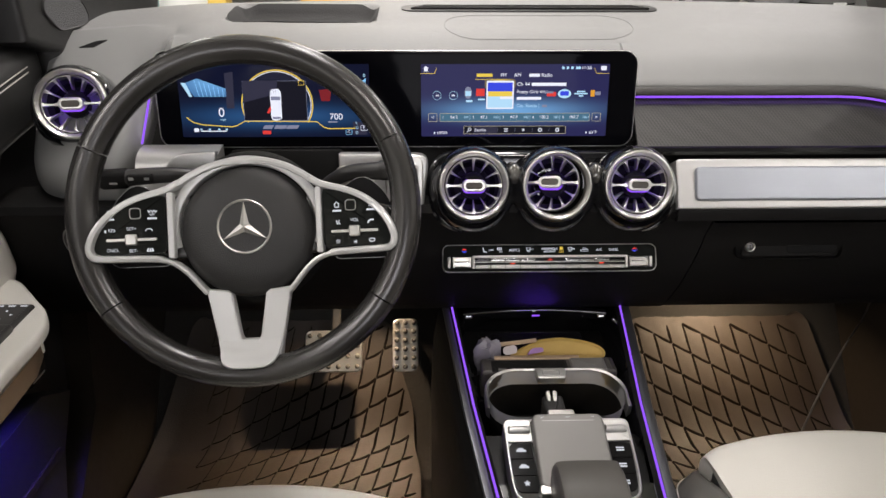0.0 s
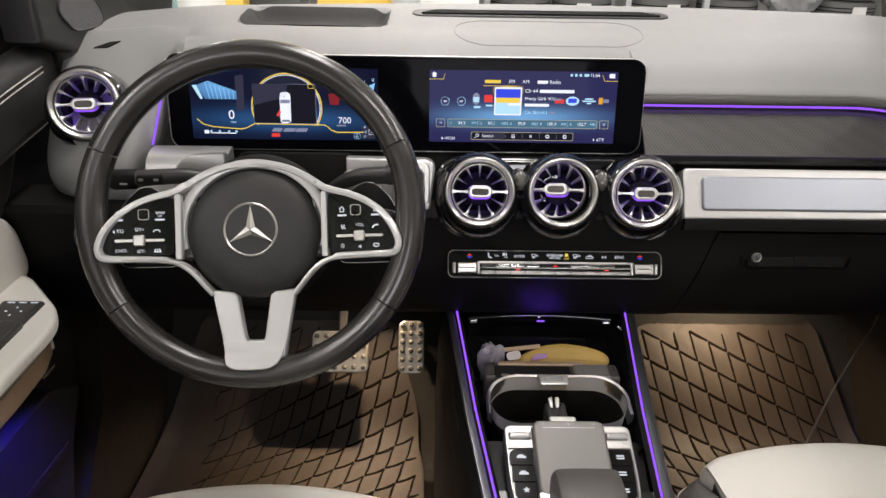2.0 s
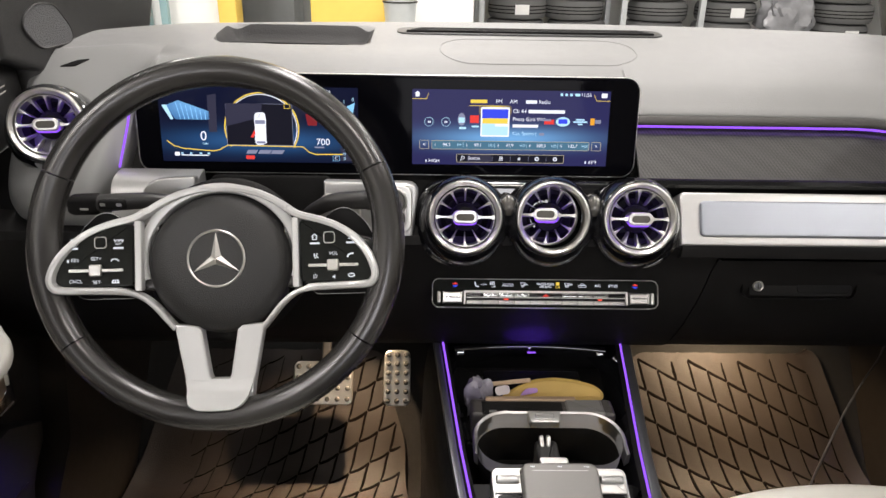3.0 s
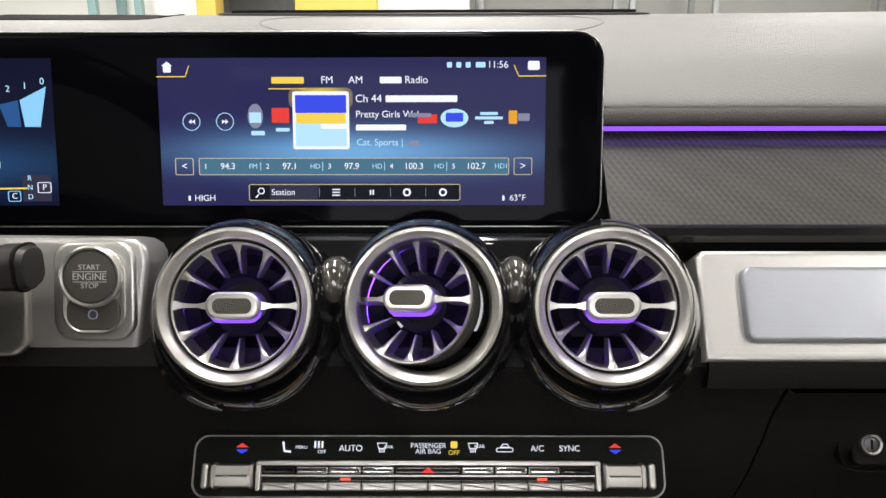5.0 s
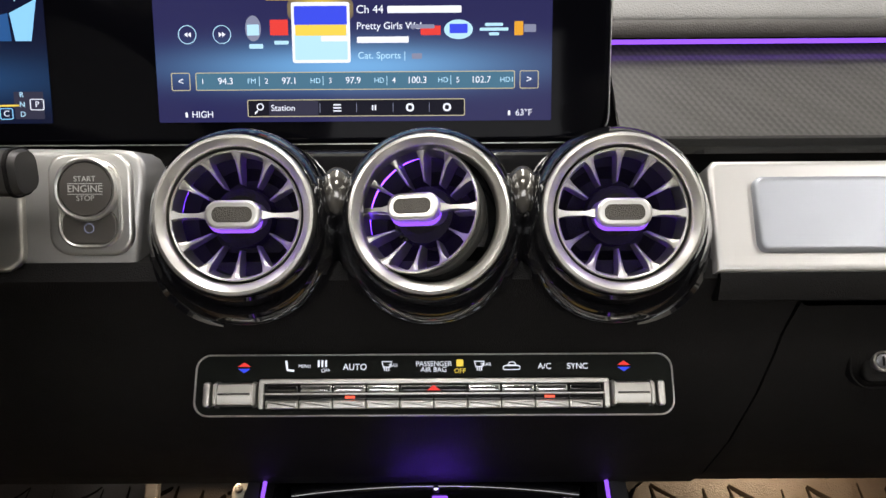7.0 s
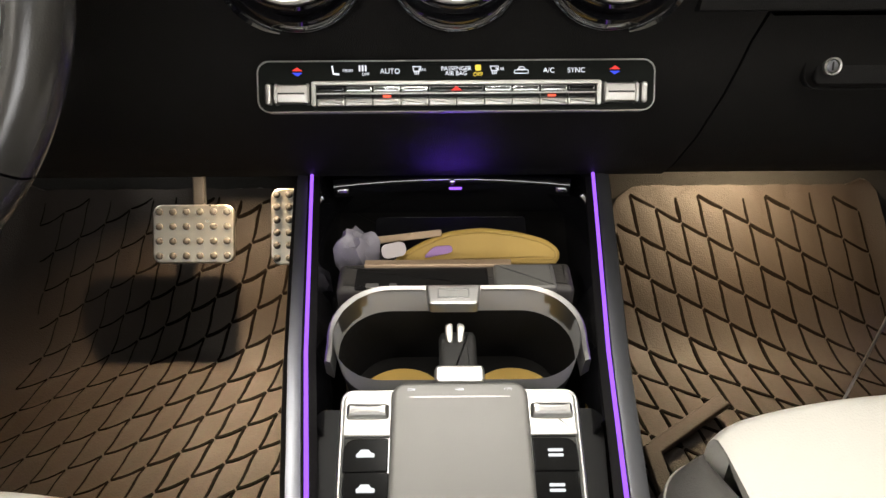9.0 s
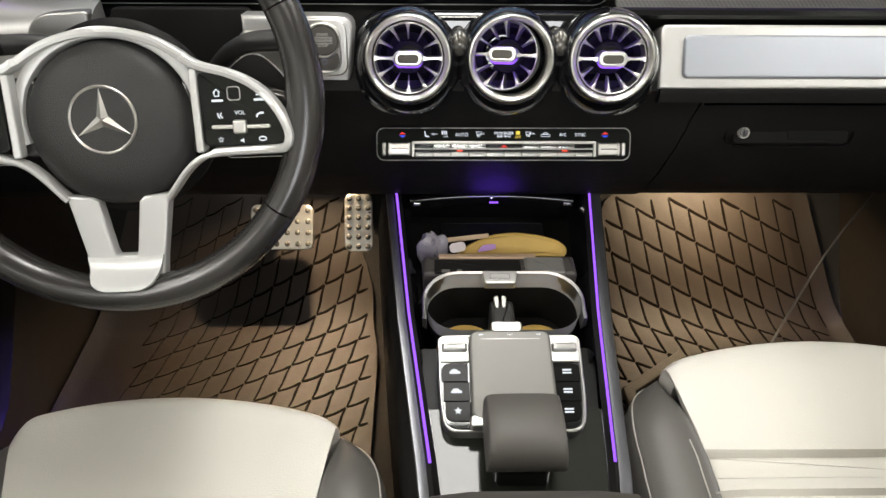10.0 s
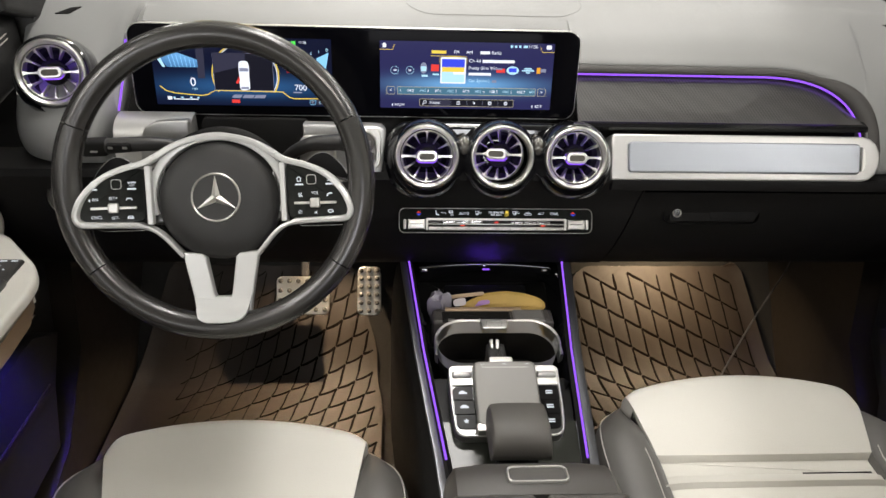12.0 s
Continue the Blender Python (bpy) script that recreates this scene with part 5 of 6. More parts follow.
def floor_mat(side, x_node, s_node, u, v, x_last, label):
    """side: -1 the driver's, 1 the passenger's; the two are mirrored. A node of the quilting lies at x_node, s_node, its steps are u and v."""
    t = thing("floor_mat", (side * 0.42, 1.0, 0.275), label, "floor mat", "floor mats")
    top = 0.862
    ease = lambda s, r: r - math.sqrt(max(0, r * r - max(0, s - (top - r)) ** 2))
    u, v = Vector(u), Vector(v)
    det = u.x * v.y - u.y * v.x

    def pillow(x, s):
        """Height of the padding between the stitched lines."""
        dx, ds = x - x_node, s - s_node
        a, b = (dx * v.y - ds * v.x) / det, (ds * u.x - dx * u.y) / det
        fade = smooth((min(x_last, mat_outer(side, s) - 0.03) - x) / 0.02) * smooth((x - mat_inner(side, s)) / 0.01)
        return 0.0022 * fade * math.sqrt(abs(math.sin(math.pi * a) * math.sin(math.pi * b)))

    rows = []
    for k in range(151):
        s = top * (k / 150 if k < 148 else 1 - 0.002 * (150 - k))
        a, b = mat_inner(side, s) + ease(s, 0.045), mat_outer(side, s) - ease(s, 0.018)
        rows.append([mat_point(side * lerp(a, b, j / 90), s, 0.010 * max(0, (j - 84) / 6) ** 1.6 + pillow(lerp(a, b, j / 90), s) + 0.0008 * noise.noise(Vector((j * 0.15, s * 14, side)))) for j in range(91)][::side])
    part("mat", sheet(rows, 0.006), RUBBER, t, "brown quilted leatherette mat")
    bm = bmesh.new()
    rnd = random.Random(5 + side)

    def groove(pts, w):
        loops = []
        for i, (x, s) in enumerate(pts):
            a, b = Vector(pts[max(0, i - 1)]), Vector(pts[min(len(pts) - 1, i + 1)])
            d = (b - a).normalized()
            q = Vector((-d.y, d.x)) * w * (0.35 + 0.65 * math.sin(math.pi * (0.08 + 0.84 * i / (len(pts) - 1))))
            loops.append([mat_point(side * (x + k * q.x), s + k * q.y, h) for k, h in ((1, 0.0006), (-1, 0.0006), (-0.6, 0.0023), (0.6, 0.0023))])
        stack(loops, bm)

    inside = lambda p: mat_inner(side, p.y) + 0.006 < p.x < min(x_last, mat_outer(side, p.y) - 0.028) and 0.02 < p.y < top - 0.012
    for i in range(-22, 34):
        for j in range(-12, 16):
            n = Vector((x_node, s_node)) + i * u + j * v
            for d, bend, w in ((u, Vector((0, -0.0036 if side < 0 else -0.0015)), 0.0034 if side < 0 else 0.0034), (v, Vector((0.0012 if side < 0 else 0.0006, 0)), 0.0026 if side < 0 else 0.0030)):
                w *= rnd.uniform(0.8, 1.15) * (0.16 + 0.84 * smooth((0.52 - n.x) / 0.24) if side < 0 else 1 - 0.45 * smooth((n.x - 0.42) / 0.18))
                f = 1 if d is u else 2
                pts = [n + d * q + bend * math.sin(f * math.pi * q) * (1.25 - 0.5 * q) for q in (0.04, 0.14, 0.28, 0.43, 0.58, 0.73, 0.87, 0.98)]
                pts = [p for p in pts if inside(p)]
                if len(pts) > 3:
                    groove(pts, w)
    tagged(part("stitch_groove", bm, GROOVE, t, "dark stitched diamond groove pattern"), kind="stuff")
    return t


floor_mat(-1, 0.273, 0.591, (0.037, -0.0205), (0.0148, -0.058), 0.60, "brown quilted leatherette driver's floor mat")
floor_mat(1, 0.3045, 0.829, (0.038, -0.0215), (0.0146, -0.0628), 0.66, "brown quilted leatherette passenger floor mat")

# ---- pedals ----


def pedal(name, m, w, h, nx, ny, arm, label):
    t = thing(name, m.translation, label, "pedal", "pedals")
    part("plate", slab(w, h, 0.006, 0.012, 0.002, m), STEEL, t, "brushed steel plate")
    for i in range(nx):
        for j in range(ny):
            part("stud", lathe([(0.0048, -0.001), (0.0046, 0.0022), (0.003, 0.0032), (0.0001, 0.0034)], m @ Matrix.Translation(((i - (nx - 1) / 2) * w / nx, (j - (ny - 1) / 2) * h / ny, 0)), 12), NUB, t)
    part("arm", sweep([m @ Vector((0, 0, -0.005)), m @ Vector((0, 0.02, -0.03)), Vector(arm)], rr(0.016, 0.012, 0.003), up=(0, -1, 0.3)), SATIN, t)
    return t


pedal("brake_pedal", basis((-0.340, 1.210, 0.476), SX, (0, 0.6, 0.8)), 0.108, 0.078, 6, 4, (-0.33, 1.33, 0.68), "brushed steel brake pedal with black rubber studs")
pedal("accelerator_pedal", basis((-0.203, 1.18, 0.508), SX, (0, 0.6, 0.8)), 0.047, 0.097, 3, 6, (-0.203, 1.34, 0.44), "tall brushed steel accelerator with black rubber studs")

# ---- centre console ----
def con_z(y):
    return 0.635 + (y - 0.62) * (0.056 / 0.37)


def con_w(y):
    return 0.0875 + (y - 0.62) * (0.038 / 0.37)


def con_shift(y):
    return 0.0055 * max(0, min(1, (0.80 - y) / 0.18))


console = thing("centre_console", (0, 0.8, 0.28), "gloss black centre console with lit purple edges", "console")
for s in (-1, 1):
    rows = []
    for k in range(13):
        y = lerp(0.50, 1.01, k / 12)
        w, z = con_w(y), con_z(y)
        prof = [(w - 0.006, z - 0.004), (w, z), (w + 0.010, z - 0.004), (w + 0.020, z - 0.02), (w + 0.026, z - 0.06), (w + 0.03, z - 0.16), (w + 0.03, 0.28)]
        rows.append([(s * a + con_shift(y), y, b) for a, b in prof])
    part("side_panel", sheet(rows if s > 0 else rows[::-1], 0.004), BLACK, console, "black side panel")
    pts = [(s * (con_w(y) + 0.0005) + con_shift(y), y, con_z(y) + 0.0015) for y in (0.625, 0.7, 0.8, 0.9, 1.0)]
    part("ambient_strip", sweep(pts, circle(0.0015, 8)), PURPLE, console, "glowing purple ambient light strip")
    pts = [(s * (con_w(y) + 0.0085) + con_shift(y), y, con_z(y) - 0.002) for y in (0.56, 0.625, 0.7, 0.8, 0.9, 1.0)]
    part("edge_trim", sweep(pts, [(-0.006, -0.003), (0.007, -0.006), (0.007, -0.001), (0.0, 0.002), (-0.005, 0.002)]), EDGE, console, "dark satin edge trim")
# deck: gloss black surface with the storage bay and the cup holders let into it
zf = lambda y: con_z(y) - 0.006
bm = bmesh.new()
for y0, y1, in ((0.55, 0.686),):
    sheet([[(s * con_w(y) * 0.97 + con_shift(y), y, zf(y)) for s in (-1, -0.5, 0, 0.5, 1)] for y in (y0, lerp(y0, y1, 0.5), y1)], 0.01, bm)
part("deck", bm, CDECK, console, "gloss black deck tinted olive for its reflection")
part("deck_recess", sheet([[(s * con_w(y) * 0.97, y, zf(y) - 0.013) for s in (-1, -0.5, 0, 0.5, 1)] for y in (0.68, 0.72, 0.77)], 0.006), KEYB, console, "gloss black recess round the touchpad")
for s in (-1, 1):
    pts = [(s * (con_w(y) * 0.935) + con_shift(y), y, zf(y) + 0.0012) for y in (0.560, 0.60, 0.64, 0.684)]
    part("deck_bead", sweep(pts, circle(0.0008, 6)), EDGE, console, "thin chrome bead of the sliding cover")
# unseen block, added so neither footwell lamp lights the other side
part("tunnel", box(-0.112, 0.112, 1.045, 1.62, 0.26, 0.695, 0.02), DOORP, console, "unseen tunnel block that keeps lamplight in each footwell")
part("bay_floor", box(-0.115, 0.115, 0.86, 1.05, 0.60, 0.625, 0.004), BLACK, console)
part("bay_lip", sweep([(x, 1.004 + 0.012 * (1 - (x / 0.11) ** 2), 0.6725) for x in [-0.110 + 0.0137 * k for k in range(17)]], rounded([(-0.006, -0.008), (0.006, -0.008), (0.006, 0.008), (-0.006, 0.008)], 0.005)), GLOSS, console, "gloss black lip of the bay")
for s in (-1, 1):
    part("lip_cap", slab(0.012, 0.007, 0.006, 0.002, 0.002, basis((s * 0.101, 0.9985, 0.673), SX, (0, 0.3, 1))), CHROME, console)
part("lip_stud", lathe([(0.0001, 0.002), (0.0022, 0.0014), (0.003, 0)], basis((0.0, 1.0095, 0.676), SX, (0, 0.3, 1)), 12), CHROME, console)
part("bay_light", slab(0.012, 0.0022, 0.002, 0.001, 0.0004, basis((0.003, 1.0085, 0.669), SX, (0, 0.2, 1))), PURPLE, console, "small purple bay light")
part("bay_back", box(-0.12, 0.12, 1.035, 1.06, 0.62, 0.70, 0.004), GLOSS, console, "gloss black back of the storage bay")
for s in (-1, 1):
    part("bay_side", sheet([[(s * con_w(y) * 0.97, y, zf(y)), (s * con_w(y) * 0.90, y, zf(y) - 0.02), (s * con_w(y) * 0.86, y, 0.56)][::s] for y in (0.75, 0.85, 0.95, 1.05)], 0.003), GLOSS, console)
part("bay_shelf", box(-0.092, 0.092, 0.8585, 0.893, 0.63, 0.672, 0.005), RIDGE, console, "grey-brown ridge with socket")
part("ridge_edge", box(-0.072, 0.045, 0.886, 0.8935, 0.668, 0.6745, 0.001), WOODT, console, "tan strip along the ridge")
for k in range(2):
    part("socket_mark", slab(0.010 - 0.004 * k, 0.005, 0.001, 0.001, 0.0002, basis((-0.064 + 0.016 * k, 0.863, 0.6732), SX, (0, 1, 0))), GREY, console)
part("socket_lid", box(0.03, 0.078, 0.8575, 0.888, 0.665, 0.6745, 0.003), GREY, console, "grey socket lid")
part("ridge_slot", box(-0.078, 0.026, 0.860, 0.885, 0.66, 0.6728, 0.002), BLACK, console)
# cup holders: a wide oval cup frame with a divider
CU = basis((0, 0.812, 0.6710), SX, (0, 1, 0.15))
oval = rr(0.184, 0.088, 0.042, 10)
band = [p for p in oval if p[1] > -0.012]
band = sorted(band, key=lambda p: math.atan2(p[1] + 0.05, p[0]))
band = [(0.0915, -0.025)] + band + [(-0.0915, -0.025)]
part("cup_frame", stack([[CU @ Vector((x * k, (y + 0.03) * k2 - 0.03, z)) for k, k2, z in ((1.0, 1.0, -0.012), (1.0, 1.0, 0.001), (0.985, 0.985, 0.0025), (0.955, 0.95, 0.001), (0.945, 0.94, -0.018))] for x, y in band]), SATIND, console, "satin silver cup holder frame")
io = inset(oval, 0.0045)
part("cup_wall", stack([[(x, y, 0.0) for x, y in io], [(x * 0.985, y * 0.97, -0.022) for x, y in io]], None, CU, (False, False)), CUPW, console, "satin silver inner wall of the cup holder")
io2 = [(x * 0.985, y * 0.97) for x, y in io]
part("cup_well", stack([[(x, y, -0.0215) for x, y in io2], [(x * 0.985, y * 0.97, -0.035) for x, y in io2], [(x * 0.92, y * 0.88, -0.075) for x, y in io2]], None, CU, (False, True)), BLACK, console)
part("cup_latch", plate(rounded([(0.021, 0.010), (-0.021, 0.010), (-0.018, -0.009), (0.018, -0.009)], 0.003), -0.01, 0, 0.0015, CU @ Matrix.Translation((-0.002, 0.033, 0.004))), SATINS, console, "silver latch")
part("cup_divider", box(-0.013, 0.015, 0.775, 0.84, 0.60, 0.648, 0.005), SATIN, console)
part("latch_frame", ringplate(rr(0.0235, 0.009, 0.001), rr(0.0215, 0.007, 0.0006), 0, 0.0006, 0.0001, CU @ Matrix.Translation((-0.002, 0.034, 0.004))), SATIND, console)
for s in (-1, 1):
    for y0, z0, h in ((0.8315, 0.652, 0.016), (0.8065, 0.642, 0.011)):
        part("cup_clip", plate(rounded([(s * 0.0078, h * 0.45), (s * 0.0016, h * 0.55), (s * 0.0016, -h * 0.5), (s * 0.0062, -h * 0.42)][::s], 0.003), -0.004, 0, 0.0012, basis((-0.001, y0, z0), SX, (0, 0.85, 0.5))), SATINS, console)
part("lower_clip", slab(0.034, 0.014, 0.008, 0.004, 0.002, CU @ Matrix.Translation((0.001, -0.034, 0.0))), SATINS, console)

# touchpad island with its key panels and palm rest
pad = thing("touchpad_unit", (0, 0.70, 0.64), "silver-framed console touchpad with black keys and palm rest", "touchpad")
PM = basis((0, 0.705, 0.668), SX, (0, 1, 0.27))
kp = [(0.0755, 0.0500), (0.0735, -0.026), (0.0690, -0.0575), (-0.0690, -0.0575), (-0.0735, -0.026), (-0.0755, 0.0500)][::-1]
kp = rounded(kp, [0.010, 0.02, 0.016, 0.016, 0.02, 0.010], 6)
part("key_base", plate(inset(kp, 0.001), -0.03, -0.0065, 0.001, PM), GLOSS, pad, "gloss black key base")
part("key_frame", ringplate(kp, inset(kp, 0.0034), -0.03, -0.0040, 0.0012, PM), SATIND, pad, "thin satin silver key frame")


def small_icon(kind, m, parent):
    """Pale marks of the console keys: a car, a star, or two lines of a switch."""
    if kind == "star":
        o = [((0.0042 if k % 2 == 0 else 0.0019) * math.sin(k * math.pi / 5), (0.0042 if k % 2 == 0 else 0.0019) * math.cos(k * math.pi / 5)) for k in range(10)][::-1]
        part("key_mark", plate(o, 0, 0.0004, 0, m), mark_mat, parent)
    elif kind == "car":
        o = [(-0.0055, -0.0022), (0.0055, -0.0022), (0.0055, 0.0002), (0.0034, 0.0006), (0.0020, 0.0026), (-0.0030, 0.0026), (-0.0045, 0.0004), (-0.0055, 0.0)]
        part("key_mark", plate(o, 0, 0.0004, 0, m), mark_mat, parent)
    else:
        for d in (-1, 1):
            part("key_mark", slab(0.0092, 0.0018, 0.001, 0.0006, 0.0002, m @ Matrix.Translation((0, d * 0.0016, 0.0004))), mark_mat, parent)


for s in (-1, 1):
    o = rounded([(s * 0.0425, 0.0480), (s * 0.0425, 0.0185), (s * 0.0725, 0.0185), (s * 0.0728, 0.0480)][::s], [0.001, 0.001, 0.001, 0.006] if s > 0 else [0.006, 0.001, 0.001, 0.001])
    part("roller_bracket", plate(o, -0.02, -0.0044, 0.001, PM), SATIND, pad, "satin silver roller surround")
    part("roller", slab(0.0265, 0.0095, 0.012, 0.002, 0.004, PM @ Matrix.Translation((s * 0.0575, 0.0345, 0.0005))), SATIND, pad, "satin silver roller bar")
    for k in range(3):
        o = rr(0.0272 - 0.0008 * k, 0.0208, 0.001)
        if k == 0:
            o = rounded([(0.0136, 0.0104), (-0.0136, 0.0104), (-0.0136, -0.0104), (0.0136, -0.0104)], [0.009, 0.001, 0.001, 0.001] if s > 0 else [0.001, 0.009, 0.001, 0.001])
        if k == 2:
            o = rounded([(0.0128, 0.0104), (-0.0128, 0.0104), (-0.0128, -0.0104), (0.0128, -0.0104)], [0.001, 0.001, 0.001, 0.010] if s > 0 else [0.001, 0.001, 0.010, 0.001])
        km = PM @ Matrix.Translation((s * (0.0575 - 0.0012 * k), 0.0070 - 0.0213 * k, -0.0052))
        key = part("key", plate(o, -0.004, 0, 0.0006, km), KEYG, pad, "black key")
        small_icon(("car", "car", "star")[k] if s < 0 else "lines", km @ Matrix.Translation((0, 0.0006, 0.0001)), key)
for k in (-1, 0, 1):
    part("pad_mark", slab(0.0055, 0.0020, 0.001, 0.0008, 0.0002, PM @ Matrix.Translation((0.030 * k, 0.0435, 0.0080))), mark_mat, pad)
part("pad_groove", slab(0.062, 0.0006, 0.001, 0.0002, 0.0001, PM @ Matrix.Translation((0, 0.0385, 0.0081))), SATIND, pad)
part("touchpad", slab(0.0845, 0.098, 0.02, 0.009, 0.003, PM @ Matrix.Translation((0.0, 0.0, 0.008))), GREY, pad, "grey touch surface")
part("pad_lip", slab(0.088, 0.012, 0.02, 0.004, 0.002, PM @ Matrix.Translation((0.0, -0.050, 0.0075))), SATINS, pad)
prof = [(0.662, 0.690), (0.655, 0.7015), (0.64, 0.7055), (0.62, 0.7068), (0.606, 0.7045), (0.5965, 0.699), (0.591, 0.690), (0.590, 0.679), (0.594, 0.668), (0.604, 0.660), (0.66, 0.655)]
bm = bmesh.new()
loops = []
for x, k in ((-0.0355, 0.76), (-0.0348, 0.88), (-0.033, 0.95), (-0.029, 0.985), (-0.018, 1.0), (0, 1.004), (0.018, 1.0), (0.029, 0.985), (0.033, 0.95), (0.0348, 0.88), (0.0355, 0.76)):
    loops.append([(x + 0.003, lerp(0.62, y, 0.8 + 0.2 * k), lerp(0.66, z, k)) for y, z in prof])
part("palm_stand", box(-0.024, 0.030, 0.606, 0.668, 0.615, 0.668, 0.006), GLOSS, pad, "gloss black stand")
part("palm_rest", stack(loops), PALM, pad, "dark grey padded palm rest")

rest = thing("armrest_box", (0, 0.35, 0.5), "dark grey leather armrest box with silver release latch", "armrest")
prof = [(0.546, 0.655), (0.549, 0.700), (0.541, 0.722), (0.528, 0.731), (0.50, 0.736), (0.490, 0.734), (0.490, 0.66)]
bm = bmesh.new()
stack([[(x, lerp(0.50, y, k2), z - dz) for y, z in prof] for x, dz, k2 in ((-0.093, 0.034, 0.7), (-0.0905, 0.016, 0.85), (-0.082, 0.004, 0.97), (-0.05, 0, 1), (0.05, 0, 1), (0.082, 0.004, 0.97), (0.0905, 0.016, 0.85), (0.093, 0.034, 0.7))], bm)
part("front_roll", bm, ARMB, rest, "black leather front edge")
part("latch", slab(0.060, 0.020, 0.004, 0.005, 0.001, basis((0.002, 0.514, 0.7362), SX, (0, 1, -0.14))), ARMB, rest)
part("latch_frame", ringplate(rr(0.064, 0.024, 0.007), rr(0.0595, 0.0195, 0.005), -0.003, 0.0022, 0.0008, basis((0.002, 0.514, 0.7355), SX, (0, 1, -0.14))), SATINS, rest, "silver latch frame")
for x0, x1 in ((-0.090, -0.003), (0.005, 0.092)):
    part("lid", box(x0, x1, 0.12, 0.4885, 0.60, 0.740, 0.007), ARMB, rest, "black leather armrest lid")
part("box_body", box(-0.092, 0.092, 0.12, 0.55, 0.29, 0.66, 0.01), SATIN, rest)

# ---- seats ----


def seat(cx, yf, zf0, out, label):
    """out: -1 where the door lies on the left, 1 where it lies on the right."""
    t = thing("front_seat", (cx, yf - 0.25, 0.29), label, "car seat", "front seats")

    def edge(side, d):
        """Half width of the cushion on one side, d behind its front."""
        k = min(1, max(0, d) / 0.125)
        return lerp(0.178, 0.141, k) if side == out else lerp(0.178, 0.160, k)

    def cushion(y_front, y_back, zt, name, roll, lab):
        rows = []
        for k in range(31):
            u = math.sin(math.pi / 2 * (k / 15 - 1))
            side = 1 if u > 0 else -1
            bow, dz = 0.024 * (1 - u * u) * roll, (0.010 * (1 - u * u) * roll - 0.005 * abs(u) ** 12)
            bow -= 0.022 * max(0, (abs(u) - 0.86) / 0.14) ** 2 * roll * (1 if side == out else 0.25)
            yf2, z2, yb = yf + y_front + bow, zf0 + zt, yf + y_back
            slope = 0.10 * (yf + y_front - yb)
            prof = [(yf2 - 0.03, z2 - 0.13 + dz), (yf2 - 0.008, z2 - 0.07 + dz), (yf2 - 0.001, z2 - 0.026 + dz), (yf2 - 0.005, z2 - 0.007 + dz), (yf2 - 0.018, z2 + dz), (lerp(yf2, yb, 0.5), z2 - slope * 0.35 + dz * 0.6), (yb + 0.014, z2 - slope), (yb + 0.004, z2 - slope - 0.008), (yb, z2 - slope - 0.05)]
            rows.append([(cx + u * edge(side, yf - q[1]), q[1], q[2]) for q in spline([(0, a, b) for a, b in prof], 4)])
        part(name, sheet(rows, 0.02), SEATW, t, lab)

    cushion(0.0, -0.125, 0.0, "thigh_support", 1, "off-white leather thigh support")
    cushion(-0.150, -0.55, -0.018, "cushion", 0, "off-white leather cushion")
    part("support_gap", box(cx - (0.141 if out < 0 else 0.160), cx + (0.141 if out > 0 else 0.160), yf - 0.15, yf - 0.118, zf0 - 0.10, zf0 - 0.026, 0.003), SEATW, t)
    part("support_slot", box(cx + 0.035, cx + 0.132, yf - 0.1455, yf - 0.1425, zf0 - 0.03, zf0 - 0.0252, 0.0005), BLACK, t)
    for s in (-1, 1):
        rows = []
        for k in range(25):
            d = 0.53 * (k / 24) ** 1.7
            y = yf - 0.008 - d
            f = min(1, (d + 0.0015) / 0.14)
            w = 0.078 * math.sqrt(1 - (1 - f) ** 2)
            zt = zf0 - 0.040 + 0.030 * smooth((d + 0.02) / 0.10) - 0.03 * d
            xi = edge(s, yf - y) - 0.003
            prof = [(xi, zf0 - 0.14), (xi, zt - 0.014), (xi + 0.12 * w, zt - 0.002), (xi + 0.45 * w, zt + 0.003), (xi + 0.80 * w, zt - 0.004), (xi + w, zt - 0.022), (xi + w + 0.004, zt - 0.09), (xi + 0.9 * w, zf0 - 0.25)]
            rows.append([(cx + s * q[1], y, q[2]) for q in spline([(0, a, b) for a, b in prof], 4)][::s])
        b = part("bolster", sheet(rows[::-1], 0.008), SEATB, t, "grey leather side bolster with pale seam")
        for at, first in ((18, 0), (9, 9)):
            pts = [Vector(r[at if s > 0 else len(r) - 1 - at]) + Vector((s * 0.0006, 0, 0.0008)) for r in rows[first:]]
            part("piping", sweep(pts, circle(0.0009, 6)), THREAD, b, "pale stitched seam")
    # unseen backrest and headrest, added to keep rear light off the footwells
    lean = lambda k: (yf - 0.545 - 0.26 * k, zf0 - 0.02 + 0.58 * k)
    rows = []
    for k in range(11):
        y, z = lean(k / 10)
        w = lerp(0.165, 0.130, smooth(k / 10))
        rows.append([(cx + w * u, y + 0.03 * abs(u) ** 3 - 0.02 * (k == 10), z) for u in (-1, -0.85, -0.5, 0, 0.5, 0.85, 1)])
    part("backrest", sheet(rows, 0.09), SEATW, t, "unseen off-white backrest that blocks light from behind")
    part("headrest", box(cx - 0.11, cx + 0.11, yf - 0.92, yf - 0.83, zf0 + 0.60, zf0 + 0.76, 0.03), SEATB, t, "unseen grey headrest that blocks light from behind")
    part("base", box(cx - 0.19, cx + 0.19, yf - 0.55, yf - 0.06, 0.29, zf0 - 0.10, 0.02), BLACK, t)
    return t


seat(-0.362, 0.725, 0.585, -1, "off-white leather driver's seat with grey bolsters")
seat(0.3695, 0.795, 0.597, 1, "off-white leather passenger seat with grey bolsters")

# ---- doors ----


